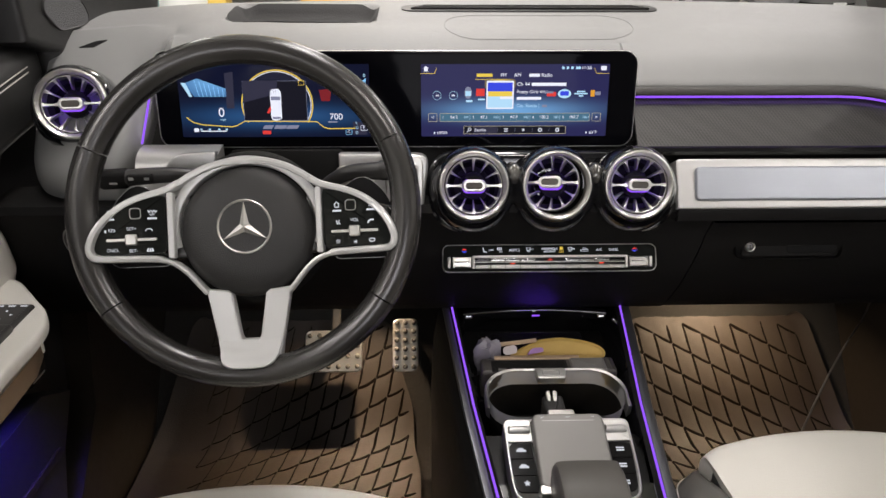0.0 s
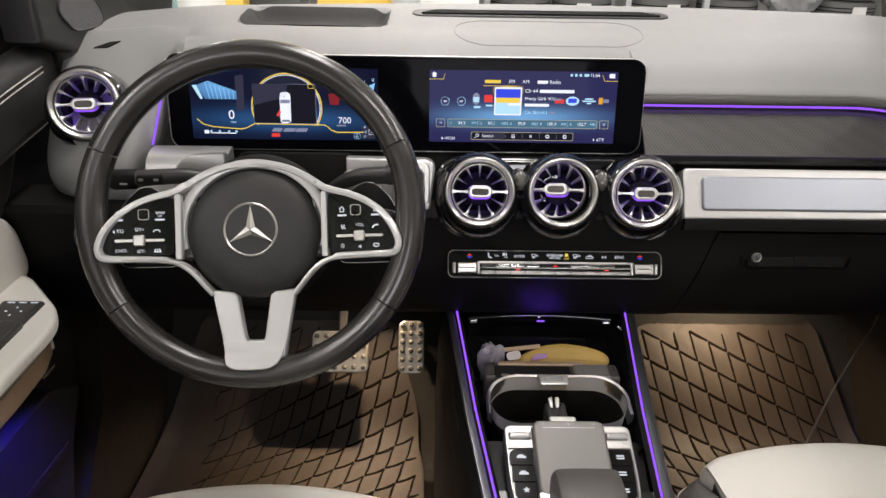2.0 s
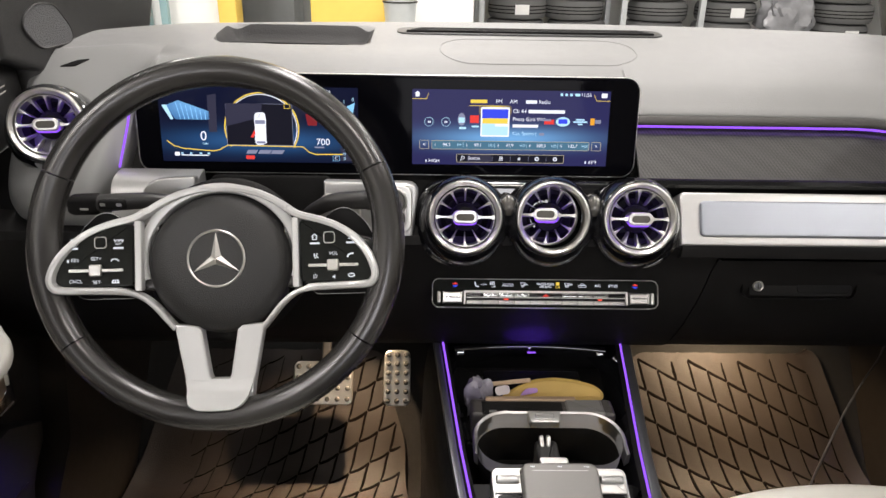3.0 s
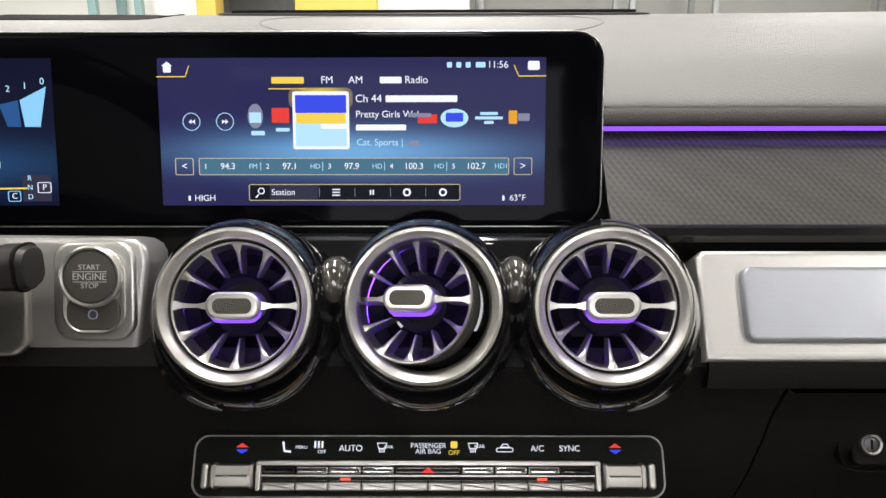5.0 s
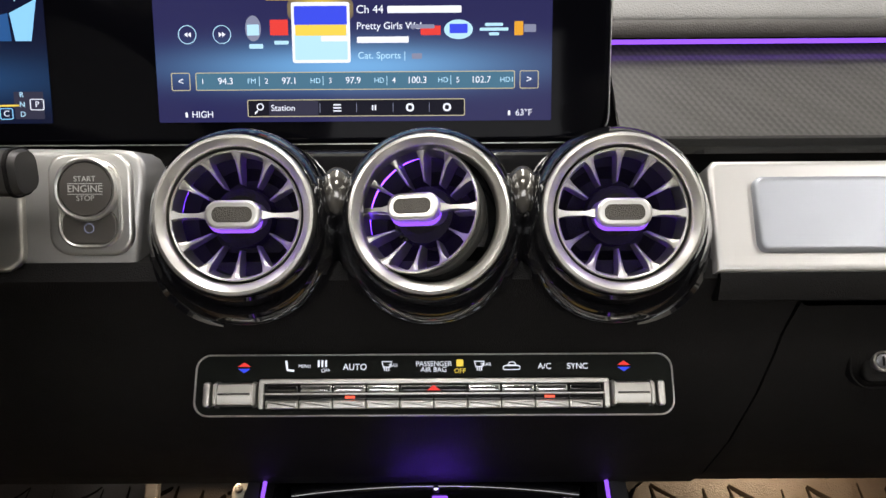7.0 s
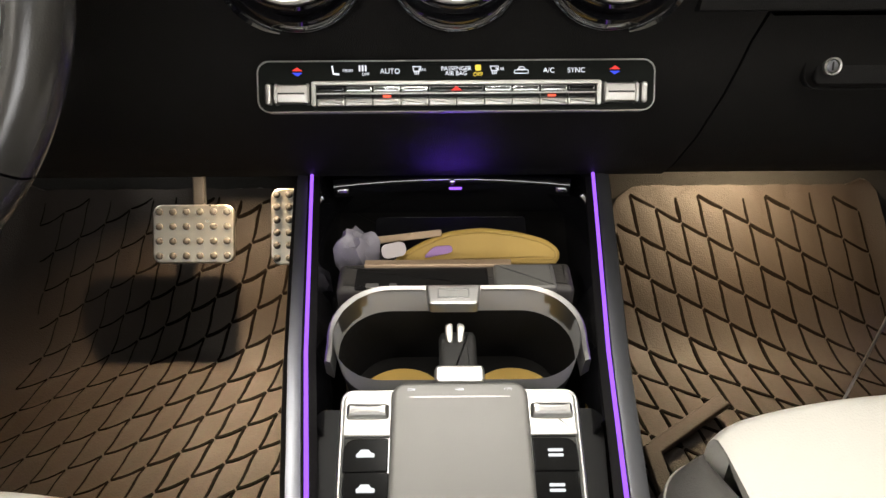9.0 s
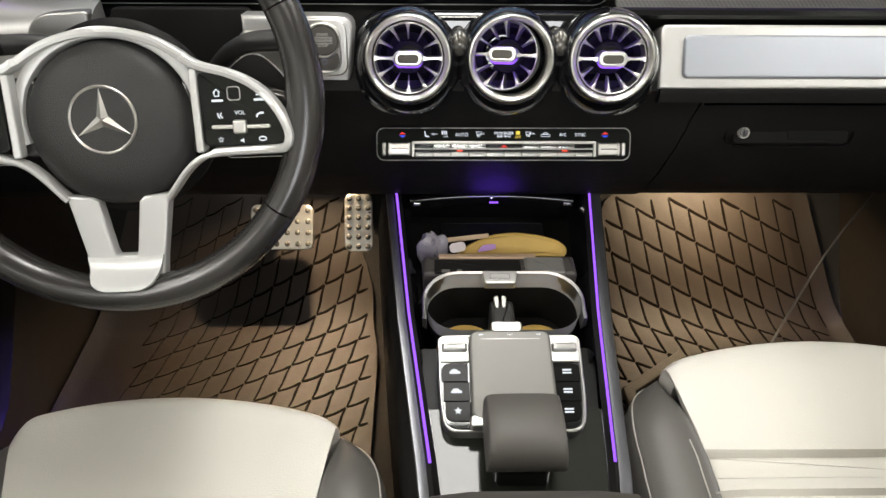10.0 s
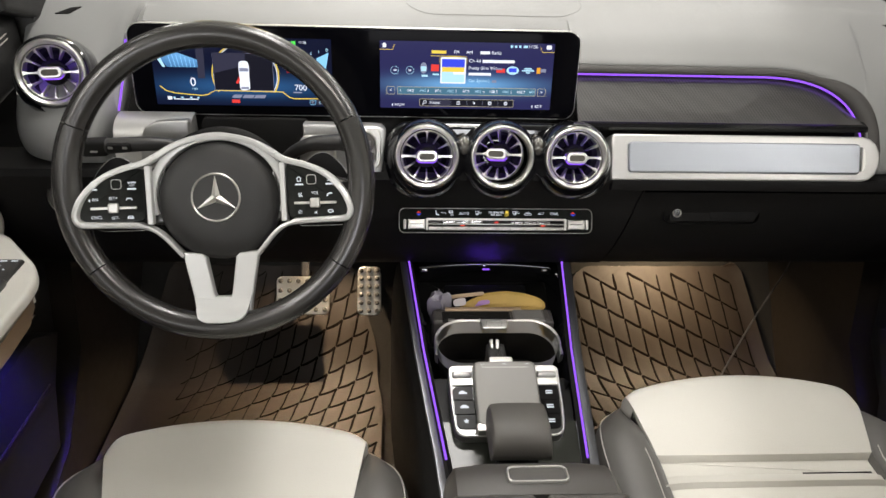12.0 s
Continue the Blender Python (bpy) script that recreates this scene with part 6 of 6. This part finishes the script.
def door(s, name):
    d = thing(name, (s * 0.75, 0.5, 0.3), "black and off-white car door with armrest", "door", kind="structure")
    part("shell", extrude_yz([(-0.9, 0.26), (1.12, 0.26), (1.14, 0.6), (1.12, 1.03), (-0.9, 1.06)], s * 0.745, s * 0.80), DOORP, d)
    top = lambda y: 0.997 + 0.147 * max(0, y - 0.60) * smooth((y - 0.55) / 0.2) - 0.062 * smooth((y - 0.55) / 0.2) + 0.02 + 0.012 * smooth((y - 0.6) / 0.3)
    part("upper_roll", sweep([(s * 0.710, y, top(y) - 0.018) for y in (-0.9, 0.2, 0.5, 0.6, 0.7, 0.8, 0.95, 1.03)] + [(s * 0.711, 1.062, top(1.062) - 0.019), (s * 0.715, 1.072, top(1.072) - 0.022), (s * 0.721, 1.077, top(1.077) - 0.028)], rr(0.05, 0.104, 0.022)), HUB, d, "dark grey leather door top with stitched seam")
    for dz in (0.0, 0.007):
        part("seam", sweep([(s * 0.6845, y, top(y) + 0.011 - dz) for y in (-0.9, 0.2, 0.5, 0.6, 0.7, 0.8, 0.95, 1.03)], circle(0.0009, 6)), THREAD, d)
    o = rounded([(-0.9, 0.87), (0.925, 0.87), (0.952, 0.896), (1.022, 0.988), (1.03, 1.0), (-0.9, 1.0)], 0.01)
    part("upper_panel", plate([(y * -s, z) for y, z in o][::-s], 0, 0.030, 0.010, basis((s * 0.745, 0, 0), (0, -s, 0), (0, 0, 1))), HUB, d, "dark grey leather upper door panel")
    o = rounded([(-0.9, 0.772), (0.922, 0.772), (0.942, 0.795), (0.932, 0.850), (0.912, 0.876), (-0.9, 0.884)], 0.012)
    part("inlay", plate([(y * -s, z) for y, z in o][::-s], 0, 0.036, 0.010, basis((s * 0.745, 0, 0), (0, -s, 0), (0, 0, 1))), SEATW, d, "off-white leather door inlay")
    arm = [(-0.9, -0.0), (0.72, 0.0)] + [tuple(p)[:2] for p in spline([(0.76, -0.001, 0), (0.79, 0.002, 0), (0.814, 0.010, 0), (0.838, 0.024, 0), (0.858, 0.042, 0), (0.885, 0.066, 0), (0.915, 0.098, 0), (0.918, 0.14, 0)], 3)] + [(-0.9, 0.14)]
    bm = bmesh.new()
    o = [(y, x) for y, x in arm]
    m = Matrix(((0, s, 0, s * 0.605), (1, 0, 0, 0), (0, 0, 1, 0), (0, 0, 0, 1)))
    plate(o, 0.777, 0.79, 0.006, m, bm)
    part("armrest", bm, SEATW, d, "off-white leather armrest")
    part("armrest_trim", sweep([(s * 0.611, y, 0.757) for y in (-0.9, 0.3, 0.70)] + [(s * 0.614, 0.76, 0.757), (s * 0.626, 0.80, 0.757), (s * 0.66, 0.85, 0.757), (s * 0.71, 0.88, 0.757)], rr(0.006, 0.032, 0.003)), WOODT, d, "tan metallic trim along the armrest")
    part("trim_rail", sweep([(s * 0.6085, y, 0.7745) for y in (-0.9, 0.3, 0.70)] + [(s * 0.6115, 0.76, 0.7745), (s * 0.6235, 0.80, 0.7745), (s * 0.642, 0.829, 0.7745)], rr(0.006, 0.008, 0.002)), SATINS, d, "silver rail over the tan trim")
    part("trim_end", sweep([(s * 0.636, 0.818, 0.757), (s * 0.646, 0.834, 0.757), (s * 0.664, 0.853, 0.757), (s * 0.71, 0.882, 0.757)], rr(0.010, 0.042, 0.003)), SATINS, d, "silver end of the trim")
    part("switch_panel", box(*sorted((s * 0.640, s * 0.692)), 0.40, 0.840, 0.786, 0.7945, 0.004), SATIN, d, "dark grey switch panel")
    for k in range(3):
        part("switch_mark", slab(0.009, 0.0028, 0.001, 0.001, 0.0002, pose(s * (0.650 + 0.014 * k), 0.833, 0.7948)), mark_mat, d)
    for k in range(4):
        part("switch_mark", slab(0.0028, 0.0028, 0.001, 0.0012, 0.0002, pose(s * (0.664 + 0.009 * math.cos(k * 1.57)), 0.812 + 0.009 * math.sin(k * 1.57), 0.7948)), mark_mat, d)
    for k in range(4):
        part("switch", box(*sorted((s * 0.638, s * 0.664)), 0.50 + 0.075 * k, 0.56 + 0.075 * k, 0.79, 0.799, 0.003), SATIN, d)
    part("pocket", extrude_yz([(-0.9, 0.34), (0.88, 0.40), (0.92, 0.50), (0.97, 0.57), (0.90, 0.61), (-0.9, 0.63)], s * 0.705, s * 0.745), DOORP, d, "black door pocket")
    part("pocket_rim", sweep([(s * 0.7035, y, 0.517 - 0.009 * smooth((y - 0.6) / 0.4)) for y in (-0.9, 0.3, 0.6, 0.75, 0.85, 0.905)], rr(0.004, 0.013, 0.0015)), SILL, d, "worn grey rim of the door pocket")
    part("latch_button", box(*sorted((s * 0.70, s * 0.746)), 0.875, 0.925, 0.640, 0.682, 0.006), GLOSS, d, "black boot release button")
    part("button_symbol", slab(0.010, 0.006, 0.001, 0.001, 0.0002, basis((s * 0.6996, 0.90, 0.668), (0, -s, 0), (0, 0, 1))), mark_mat, d)
    part("button_lip", slab(0.032, 0.0022, 0.002, 0.001, 0.0003, basis((s * 0.6996, 0.90, 0.644), (0, -s, 0), (0, 0, 1))), SATINS, d)
    return d


door(-1, "door_1")
door(1, "door_2")

# mirror corner with tweeter, beside the dashboard end
for s in (-1, 1):
    sail = thing("corner_trim", (s * 0.70, 1.1, 1.05), "black window corner trim with grey speaker grille", "trim", kind="structure")
    m = basis((s * 0.665, 1.024, 0), (0.11, -s * 0.994, 0), (0, 0, 1))
    o = [(0.052, 0.96), (0.30, 0.96), (0.40, 1.15), (0.42, 1.22), (0.24, 1.36), (0.04, 1.46), (-0.015, 1.46), (-0.015, 1.075), (0.052, 1.052)]
    part("cover", plate([(a * -s, z) for a, z in o][::-s], -0.05, 0.0, 0.008, m), HUB, sail, "dark grey corner cover")
    part("side_pane", plate([(y * -s, z) for y, z in ((0.70, 1.03), (1.14, 1.03), (1.14, 1.26), (0.90, 1.46), (0.70, 1.56))][::-s], -0.01, -0.004, 0.0, basis((s * 0.735, 0, 0), (0, -s, 0), (0, 0, 1))), TRAY, sail, "dark tinted quarter window")
    g = rounded([(0.031, 1.108), (0.040, 1.124), (0.066, 1.134), (0.102, 1.131), (0.129, 1.101), (0.133, 1.086), (0.122, 1.0805), (0.070, 1.0795), (0.056, 1.083)], 0.010)
    g = [(a * -s, z) for a, z in g][::-s]
    part("grille", plate(g, 0.0, 0.0022, 0.001, m), MESH, sail, "grey mesh speaker grille")
    part("grille_frame", ringplate(g, inset(g, 0.002), 0.0, 0.0032, 0.0006, m), SATIN, sail)
    solid("sill_trim", extrude_yz([(-0.9, 0.25), (1.40, 0.25), (1.40, 0.80), (1.10, 0.80), (1.02, 0.50), (0.90, 0.38), (0.75, 0.33), (-0.9, 0.32)], s * 0.702, s * 0.744), SILL, "black plastic sill trim", "trim", kind="structure")

# roof, pillars and rear of the cabin, with the windows open to the workshop
roof = thing("roof", (0, -0.2, 1.62), "grey fabric roof lining of the car", "roof", kind="structure")
part("lining", box(-0.68, 0.68, -0.95, 0.78, 1.60, 1.64, 0.01), LINING, roof)
for s in (-1, 1):
    part("pillar", sweep([(s * 0.80, 1.22, 1.06), (s * 0.765, 0.99, 1.36), (s * 0.68, 0.76, 1.60)], rr(0.09, 0.05, 0.02)), SATIN, roof)
solid("rear_wall", box(-0.80, 0.80, -0.95, -0.90, 0.26, 1.04, 0.01), SATIN, "dark rear of the cabin", "wall", kind="structure")

# ---- workshop around the car ----
CONC = mk("workshop_concrete", (0.42, 0.42, 0.40), 0.6, var=0.15, vscale=1.5)
WALLP = mk("workshop_wall_paint", (0.78, 0.78, 0.75), 0.7, var=0.05, vscale=1)
YEL = mk("yellow_paint", (0.75, 0.52, 0.10), 0.5, var=0.08)
TYRE = mk("tyre_rubber", (0.13, 0.13, 0.127), 0.75, var=0.2)
TANEDGE = mk("pressed_tan_paper", (0.34, 0.22, 0.05), 0.6, var=0.2, vscale=40)
TAN = mk("tan_paper", (0.42, 0.27, 0.06), 0.55, var=0.15, vscale=30)
RACK = mk("grey_rack_steel", (0.5, 0.52, 0.52), 0.5, 0.3)
TEAL = mk("teal_rack_paint", (0.22, 0.34, 0.35), 0.5)
CARD = mk("brown_cardboard", (0.36, 0.25, 0.15), 0.8, var=0.15, vscale=4)
FILM = mk("clear_plastic_wrap", (0.30, 0.30, 0.31), 0.18, var=0.3, vscale=9)
LABEL = mk("white_tyre_label", (0.8, 0.8, 0.78), 0.6)
solid("ground", sheet([[(x, y, 0.0) for x in (-6, 0, 6)] for y in (-5, 2, 10)], 0.05), CONC, "pale concrete workshop floor", "floor", kind="structure")
solid("wall_north", box(-6, 6, 9.3, 9.5, 0, 3.6, 0.01), WALLP, "white workshop wall", "wall", kind="structure")
solid("wall_south", box(-6, 6, -4.2, -4.0, 0, 1.1, 0.01), WALLP, "white workshop wall below the rear fill lamp", "wall", kind="structure")
solid("wall_south_top", box(-6, 6, -4.2, -4.0, 2.7, 3.6, 0.01), WALLP, "white workshop wall above the rear fill lamp", "wall", kind="structure")
# unseen painted panel that closes the wall behind the added fill lamp
solid("wall_south_filler", box(-6, 6, -4.2, -4.15, 1.1, 2.7, 0.01), WALLP, "pale unseen panel behind the rear fill lamp", "window", kind="structure")
solid("wall_west", box(-5.2, -5.0, -4, 9.3, 0, 3.6, 0.01), WALLP, "white workshop wall", "wall", kind="structure")
solid("wall_east", box(5.0, 5.2, -4, 9.3, 0, 3.6, 0.01), WALLP, "white workshop wall", "wall", kind="structure")
solid("ceiling", box(-6, 6, -4.2, 9.5, 3.6, 3.7, 0.01), WALLP, "white workshop ceiling", "ceiling", kind="structure")
# partition with a doorway between yellow piers
solid("wall_partition", box(-5.0, -1.985, 6.50, 6.62, 0, 3.6, 0.01), WALLP, "white workshop partition wall", "wall", kind="structure")
solid("wall_partition_end", box(-0.55, 0.19, 6.50, 6.62, 0, 3.6, 0.01), WALLP, "white end of the workshop partition", "wall", kind="structure")
solid("wall_partition_top", box(-1.83, -1.20, 6.50, 6.62, 2.15, 3.6, 0.01), WALLP, "white wall over the doorway", "wall", kind="structure")
for x0, x1, label in ((-1.985, -1.83, "narrow yellow painted pier beside the doorway"), (-1.20, -0.55, "wide yellow painted pier beside the doorway")):
    solid("trim", box(x0, x1, 6.42, 6.64, 0, 3.6, 0.01), YEL, label, "pier", kind="structure")
cupboard = thing("cupboard", (-2.35, 8.8, 0), "pale grey steel cupboard standing in the office", "cupboard")
part("body", box(-2.95, -1.75, 8.6, 9.2, 0, 1.9, 0.01), RACK, cupboard)
for x in (-2.93, -2.33):
    part("door", box(x, x + 0.56, 8.585, 8.60, 0.1, 1.86, 0.004), RACK, cupboard)


def tyre_stack(x, y, z, n, label):
    for k in range(n):
        bm = bmesh.new()
        dx = 0.02 * ((k * 7 + int(x * 10)) % 3 - 1)
        lathe([(0.19, -0.098), (0.26, -0.104), (0.300, -0.092), (0.318, -0.060), (0.322, -0.02), (0.322, 0.02), (0.318, 0.060), (0.300, 0.092), (0.26, 0.104), (0.19, 0.098), (0.18, 0.0)], pose(x + dx, y, z + 0.106 + 0.213 * k), 36, bm, close=True)
        tyre = solid("tyre", bm, TYRE, label, "tyre", "stacked tyres")
        for h in (-0.035, 0.0, 0.035):
            part("tread_groove", lathe([(0.3225, h - 0.005), (0.3235, h), (0.3225, h + 0.005)], pose(x + dx, y, z + 0.106 + 0.213 * k), 36, caps=False), GROOVE, tyre)
        if (k + int(x * 4)) % 2:
            a = radians(255 + 9 * ((k * 5 + int(x * 7)) % 4))
            m = basis((x + dx + 0.325 * math.cos(a), y + 0.325 * math.sin(a), z + 0.11 + 0.213 * k), (-math.sin(a), math.cos(a), 0), (0, 0, 1))
            part("paper_label", slab(0.15, 0.10, 0.004, 0.004, 0.001, m), LABEL, tyre, "white paper label")


for x in (0.74, 1.40, 2.28, 3.05, 4.32):
    tyre_stack(x, 8.25, 0.255, 5, "black tyre lying in a stack on a rack shelf")
bm = bmesh.new()
bmesh.ops.create_icosphere(bm, subdivisions=4, radius=1)
for v in bm.verts:
    k = 1 + 0.25 * noise.noise(v.co * 2.2) + 0.22 * abs(noise.noise(v.co * 5.0))
    v.co = Vector((3.68 + v.co.x * 0.27 * k, 8.12 + v.co.y * 0.25 * k, 0.55 + v.co.z * 0.29 * k))
solid("wrapped_tyre", bm, FILM, "tyre wrapped in crumpled clear plastic on the rack", "tyre")
rack = thing("tyre_rack", (2.6, 8.2, 0), "pale steel rack holding stacked black tyres", "rack")
for x in (0.345, 1.84, 2.665, 4.72):
    for y in (7.88, 8.62):
        part("post", box(x - 0.03, x + 0.03, y - 0.03, y + 0.03, 0, 2.4, 0.004), RACK, rack)
for z in (0.215, 1.5):
    part("shelf", box(0.30, 4.76, 7.86, 8.64, z, z + 0.04, 0.004), RACK, rack)
waste_bin = thing("waste_bin", (-0.43, 6.2, 0.0), "grey waste bin standing on a low table", "bin")
part("shell", lathe([(0.0001, 0), (0.11, 0), (0.135, 0.28), (0.14, 0.30), (0.128, 0.30), (0.10, 0.02)], pose(-0.43, 6.2, 0.47), 24), RACK, waste_bin)
part("rim", lathe([(0.128, 0.292), (0.145, 0.292), (0.146, 0.305), (0.128, 0.305)], pose(-0.43, 6.2, 0.47), 24, close=True), SATIN, waste_bin)
low_table = thing("low_table", (-0.43, 6.2, 0.0), "white low table under the bin", "table")
part("tabletop", box(-0.70, -0.16, 5.95, 6.40, 0.44, 0.47, 0.006), WALLP, low_table)
for x in (-0.67, -0.19):
    for y in (5.98, 6.37):
        part("leg", box(x - 0.02, x + 0.02, y - 0.02, y + 0.02, 0, 0.44, 0.004), WALLP, low_table)
shelf = thing("parts_shelf", (-3.4, 6.2, 0), "teal workshop shelf with boxes on its boards", "shelf")
for x in (-4.4, -2.58):
    for y in (5.95, 6.42):
        part("post", box(x - 0.03, x + 0.03, y - 0.03, y + 0.03, 0, 2.3, 0.004), TEAL, shelf)
part("brace", box(-2.43, -2.37, 6.30, 6.36, 0, 2.3, 0.004), TEAL, shelf)
for z in (0.25, 0.60, 1.35, 2.0):
    part("board", box(-4.43, -2.55, 5.92, 6.45, z, z + 0.03, 0.004), WALLP, shelf)
for x, w, h, m in ((-4.2, 0.45, 0.34, TYRE), (-3.32, 0.34, 0.20, CARD), (-2.92, 0.26, 0.16, TYRE)):
    carton = thing("carton", (x + w / 2, 6.18, 0.63), "carton standing on the workshop shelf", "carton", "shelf cartons")
    part("body", box(x, x + w, 6.0, 6.36, 0.63, 0.63 + h, 0.01), m, carton)
    part("tape", box(x + w * 0.44, x + w * 0.56, 5.998, 6.362, 0.63 + h, 0.632 + h, 0.001), LABEL, carton)

# ---- things lying in the console bay and about ----
LILAC = mk("crumpled_film", (0.24, 0.225, 0.26), 0.25, var=0.3, vscale=60)
bm = bmesh.new()
bmesh.ops.create_icosphere(bm, subdivisions=3, radius=1)
for v in bm.verts:
    k = 1 + 0.55 * noise.noise(v.co * 1.7 + Vector((3, 1, 2))) + 0.45 * (abs(noise.noise(v.co * 3.1)) - 0.25)
    v.co = Vector((-0.080 + v.co.x * 0.017 * k, 0.912 + v.co.y * 0.012 * k, 0.664 + v.co.z * 0.028 * k))
solid("tissue_packet", bm, LILAC, "crumpled grey plastic packet lying in the console bay", "packet")
o = [(-0.054, 0.0), (0.086, 0.0), (0.088, 0.012), (0.076, 0.021), (0.052, 0.0275), (0.022, 0.031), (-0.006, 0.028), (-0.030, 0.018), (-0.046, 0.008)]
o = rounded(o, 0.008)
pouch = thing("paper_pouch", (0.016, 0.903, 0.661), "mustard yellow paper pouch leaning in the console bay", "pouch")
PP = basis((0.0, 0.903, 0.661), SX, (0, 0.62, 0.78))
part("body", plate(o, -0.009, 0.0, 0.003, PP), TAN, pouch)
part("seam", sweep([PP @ Vector((x, y, 0.0002)) for x, y in inset(o, 0.004)[2:-2]], circle(0.0005, 5)), TANEDGE, pouch, "paler pressed seam")
part("fold", plate(rounded([(-0.050, 0.0005), (0.084, 0.0005), (0.084, 0.0035), (-0.046, 0.0045)], 0.001), -0.002, 0.0012, 0.0006, PP), TANEDGE, pouch, "folded lower edge")
bm = bmesh.new()
slab(0.135, 0.055, 0.008, 0.005, 0.002, basis((-0.002, 0.945, 0.6565), SX, (0, 1, 0.25)), bm)
solid("black_wallet", bm, GLOSS, "black wallet lying in the console bay", "wallet")
bm = bmesh.new()
slab(0.060, 0.006, 0.003, 0.002, 0.001, basis((-0.040, 0.916, 0.6805), (1, 0.05, 0.10), (0, 0.6, 0.8)), bm)
solid("wood_stick", bm, WOODT, "thin tan stick lying behind the pouch", "stick")
for s in (-1, 1):
    bm = bmesh.new()
    lathe([(0.0001, -0.004), (0.034, -0.004), (0.035, -0.002), (0.034, 0.0), (0.0001, 0.0005)], pose(s * 0.042 + 0.001, 0.800, 0.612), 32, bm)
    solid("coaster", bm, TAN, "tan round coaster at the bottom of a cup holder", "coaster", "cup holder coasters")
cable = spline([(0.40, 0.93, 0.38), (0.463, 1.0, 0.443), (0.552, 1.1, 0.486), (0.597, 1.14, 0.528), (0.60, 1.12, 0.602), (0.59, 1.10, 0.70)], 8)
solid("charging_cable", sweep(cable, circle(0.0016, 6)), EDGE, "thin dark cable hanging in front of the seat", "cable")
rail = thing("seat_rail", (0.30, 0.95, 0.29), "brown metal rail in front of the passenger seat", "seat rail")
part("rail_front", sweep([(0.245, 0.985, 0.305), (0.355, 1.06, 0.308)], rr(0.02, 0.012, 0.003)), RUBBER, rail)
part("rail_side", sweep([(0.245, 0.99, 0.305), (0.255, 0.70, 0.305)], rr(0.02, 0.012, 0.003)), RUBBER, rail)
bm = bmesh.new()
slab(0.020, 0.012, 0.0012, 0.005, 0.0004, basis((-0.049, 0.9015, 0.678), (1, 0.2, 0.1), (0, 0.7, 0.7)), bm)
solid("paper_scrap", bm, mk("white_paper", (0.42, 0.38, 0.38), 0.7), "small white paper scrap lying on the pouch", "paper")
bm = bmesh.new()
plate(rounded([(-0.013, -0.005), (0.012, 0.0), (0.011, 0.006), (-0.004, 0.005)], 0.004), -0.001, 0.0004, 0.0003, basis((-0.013, 0.9065, 0.6715), SX, (0, 0.62, 0.78)), bm)
solid("sweet_wrapper", bm, mk("lilac_foil", (0.38, 0.22, 0.48), 0.3, 0.3), "small lilac wrapper lying on the pouch", "wrapper")
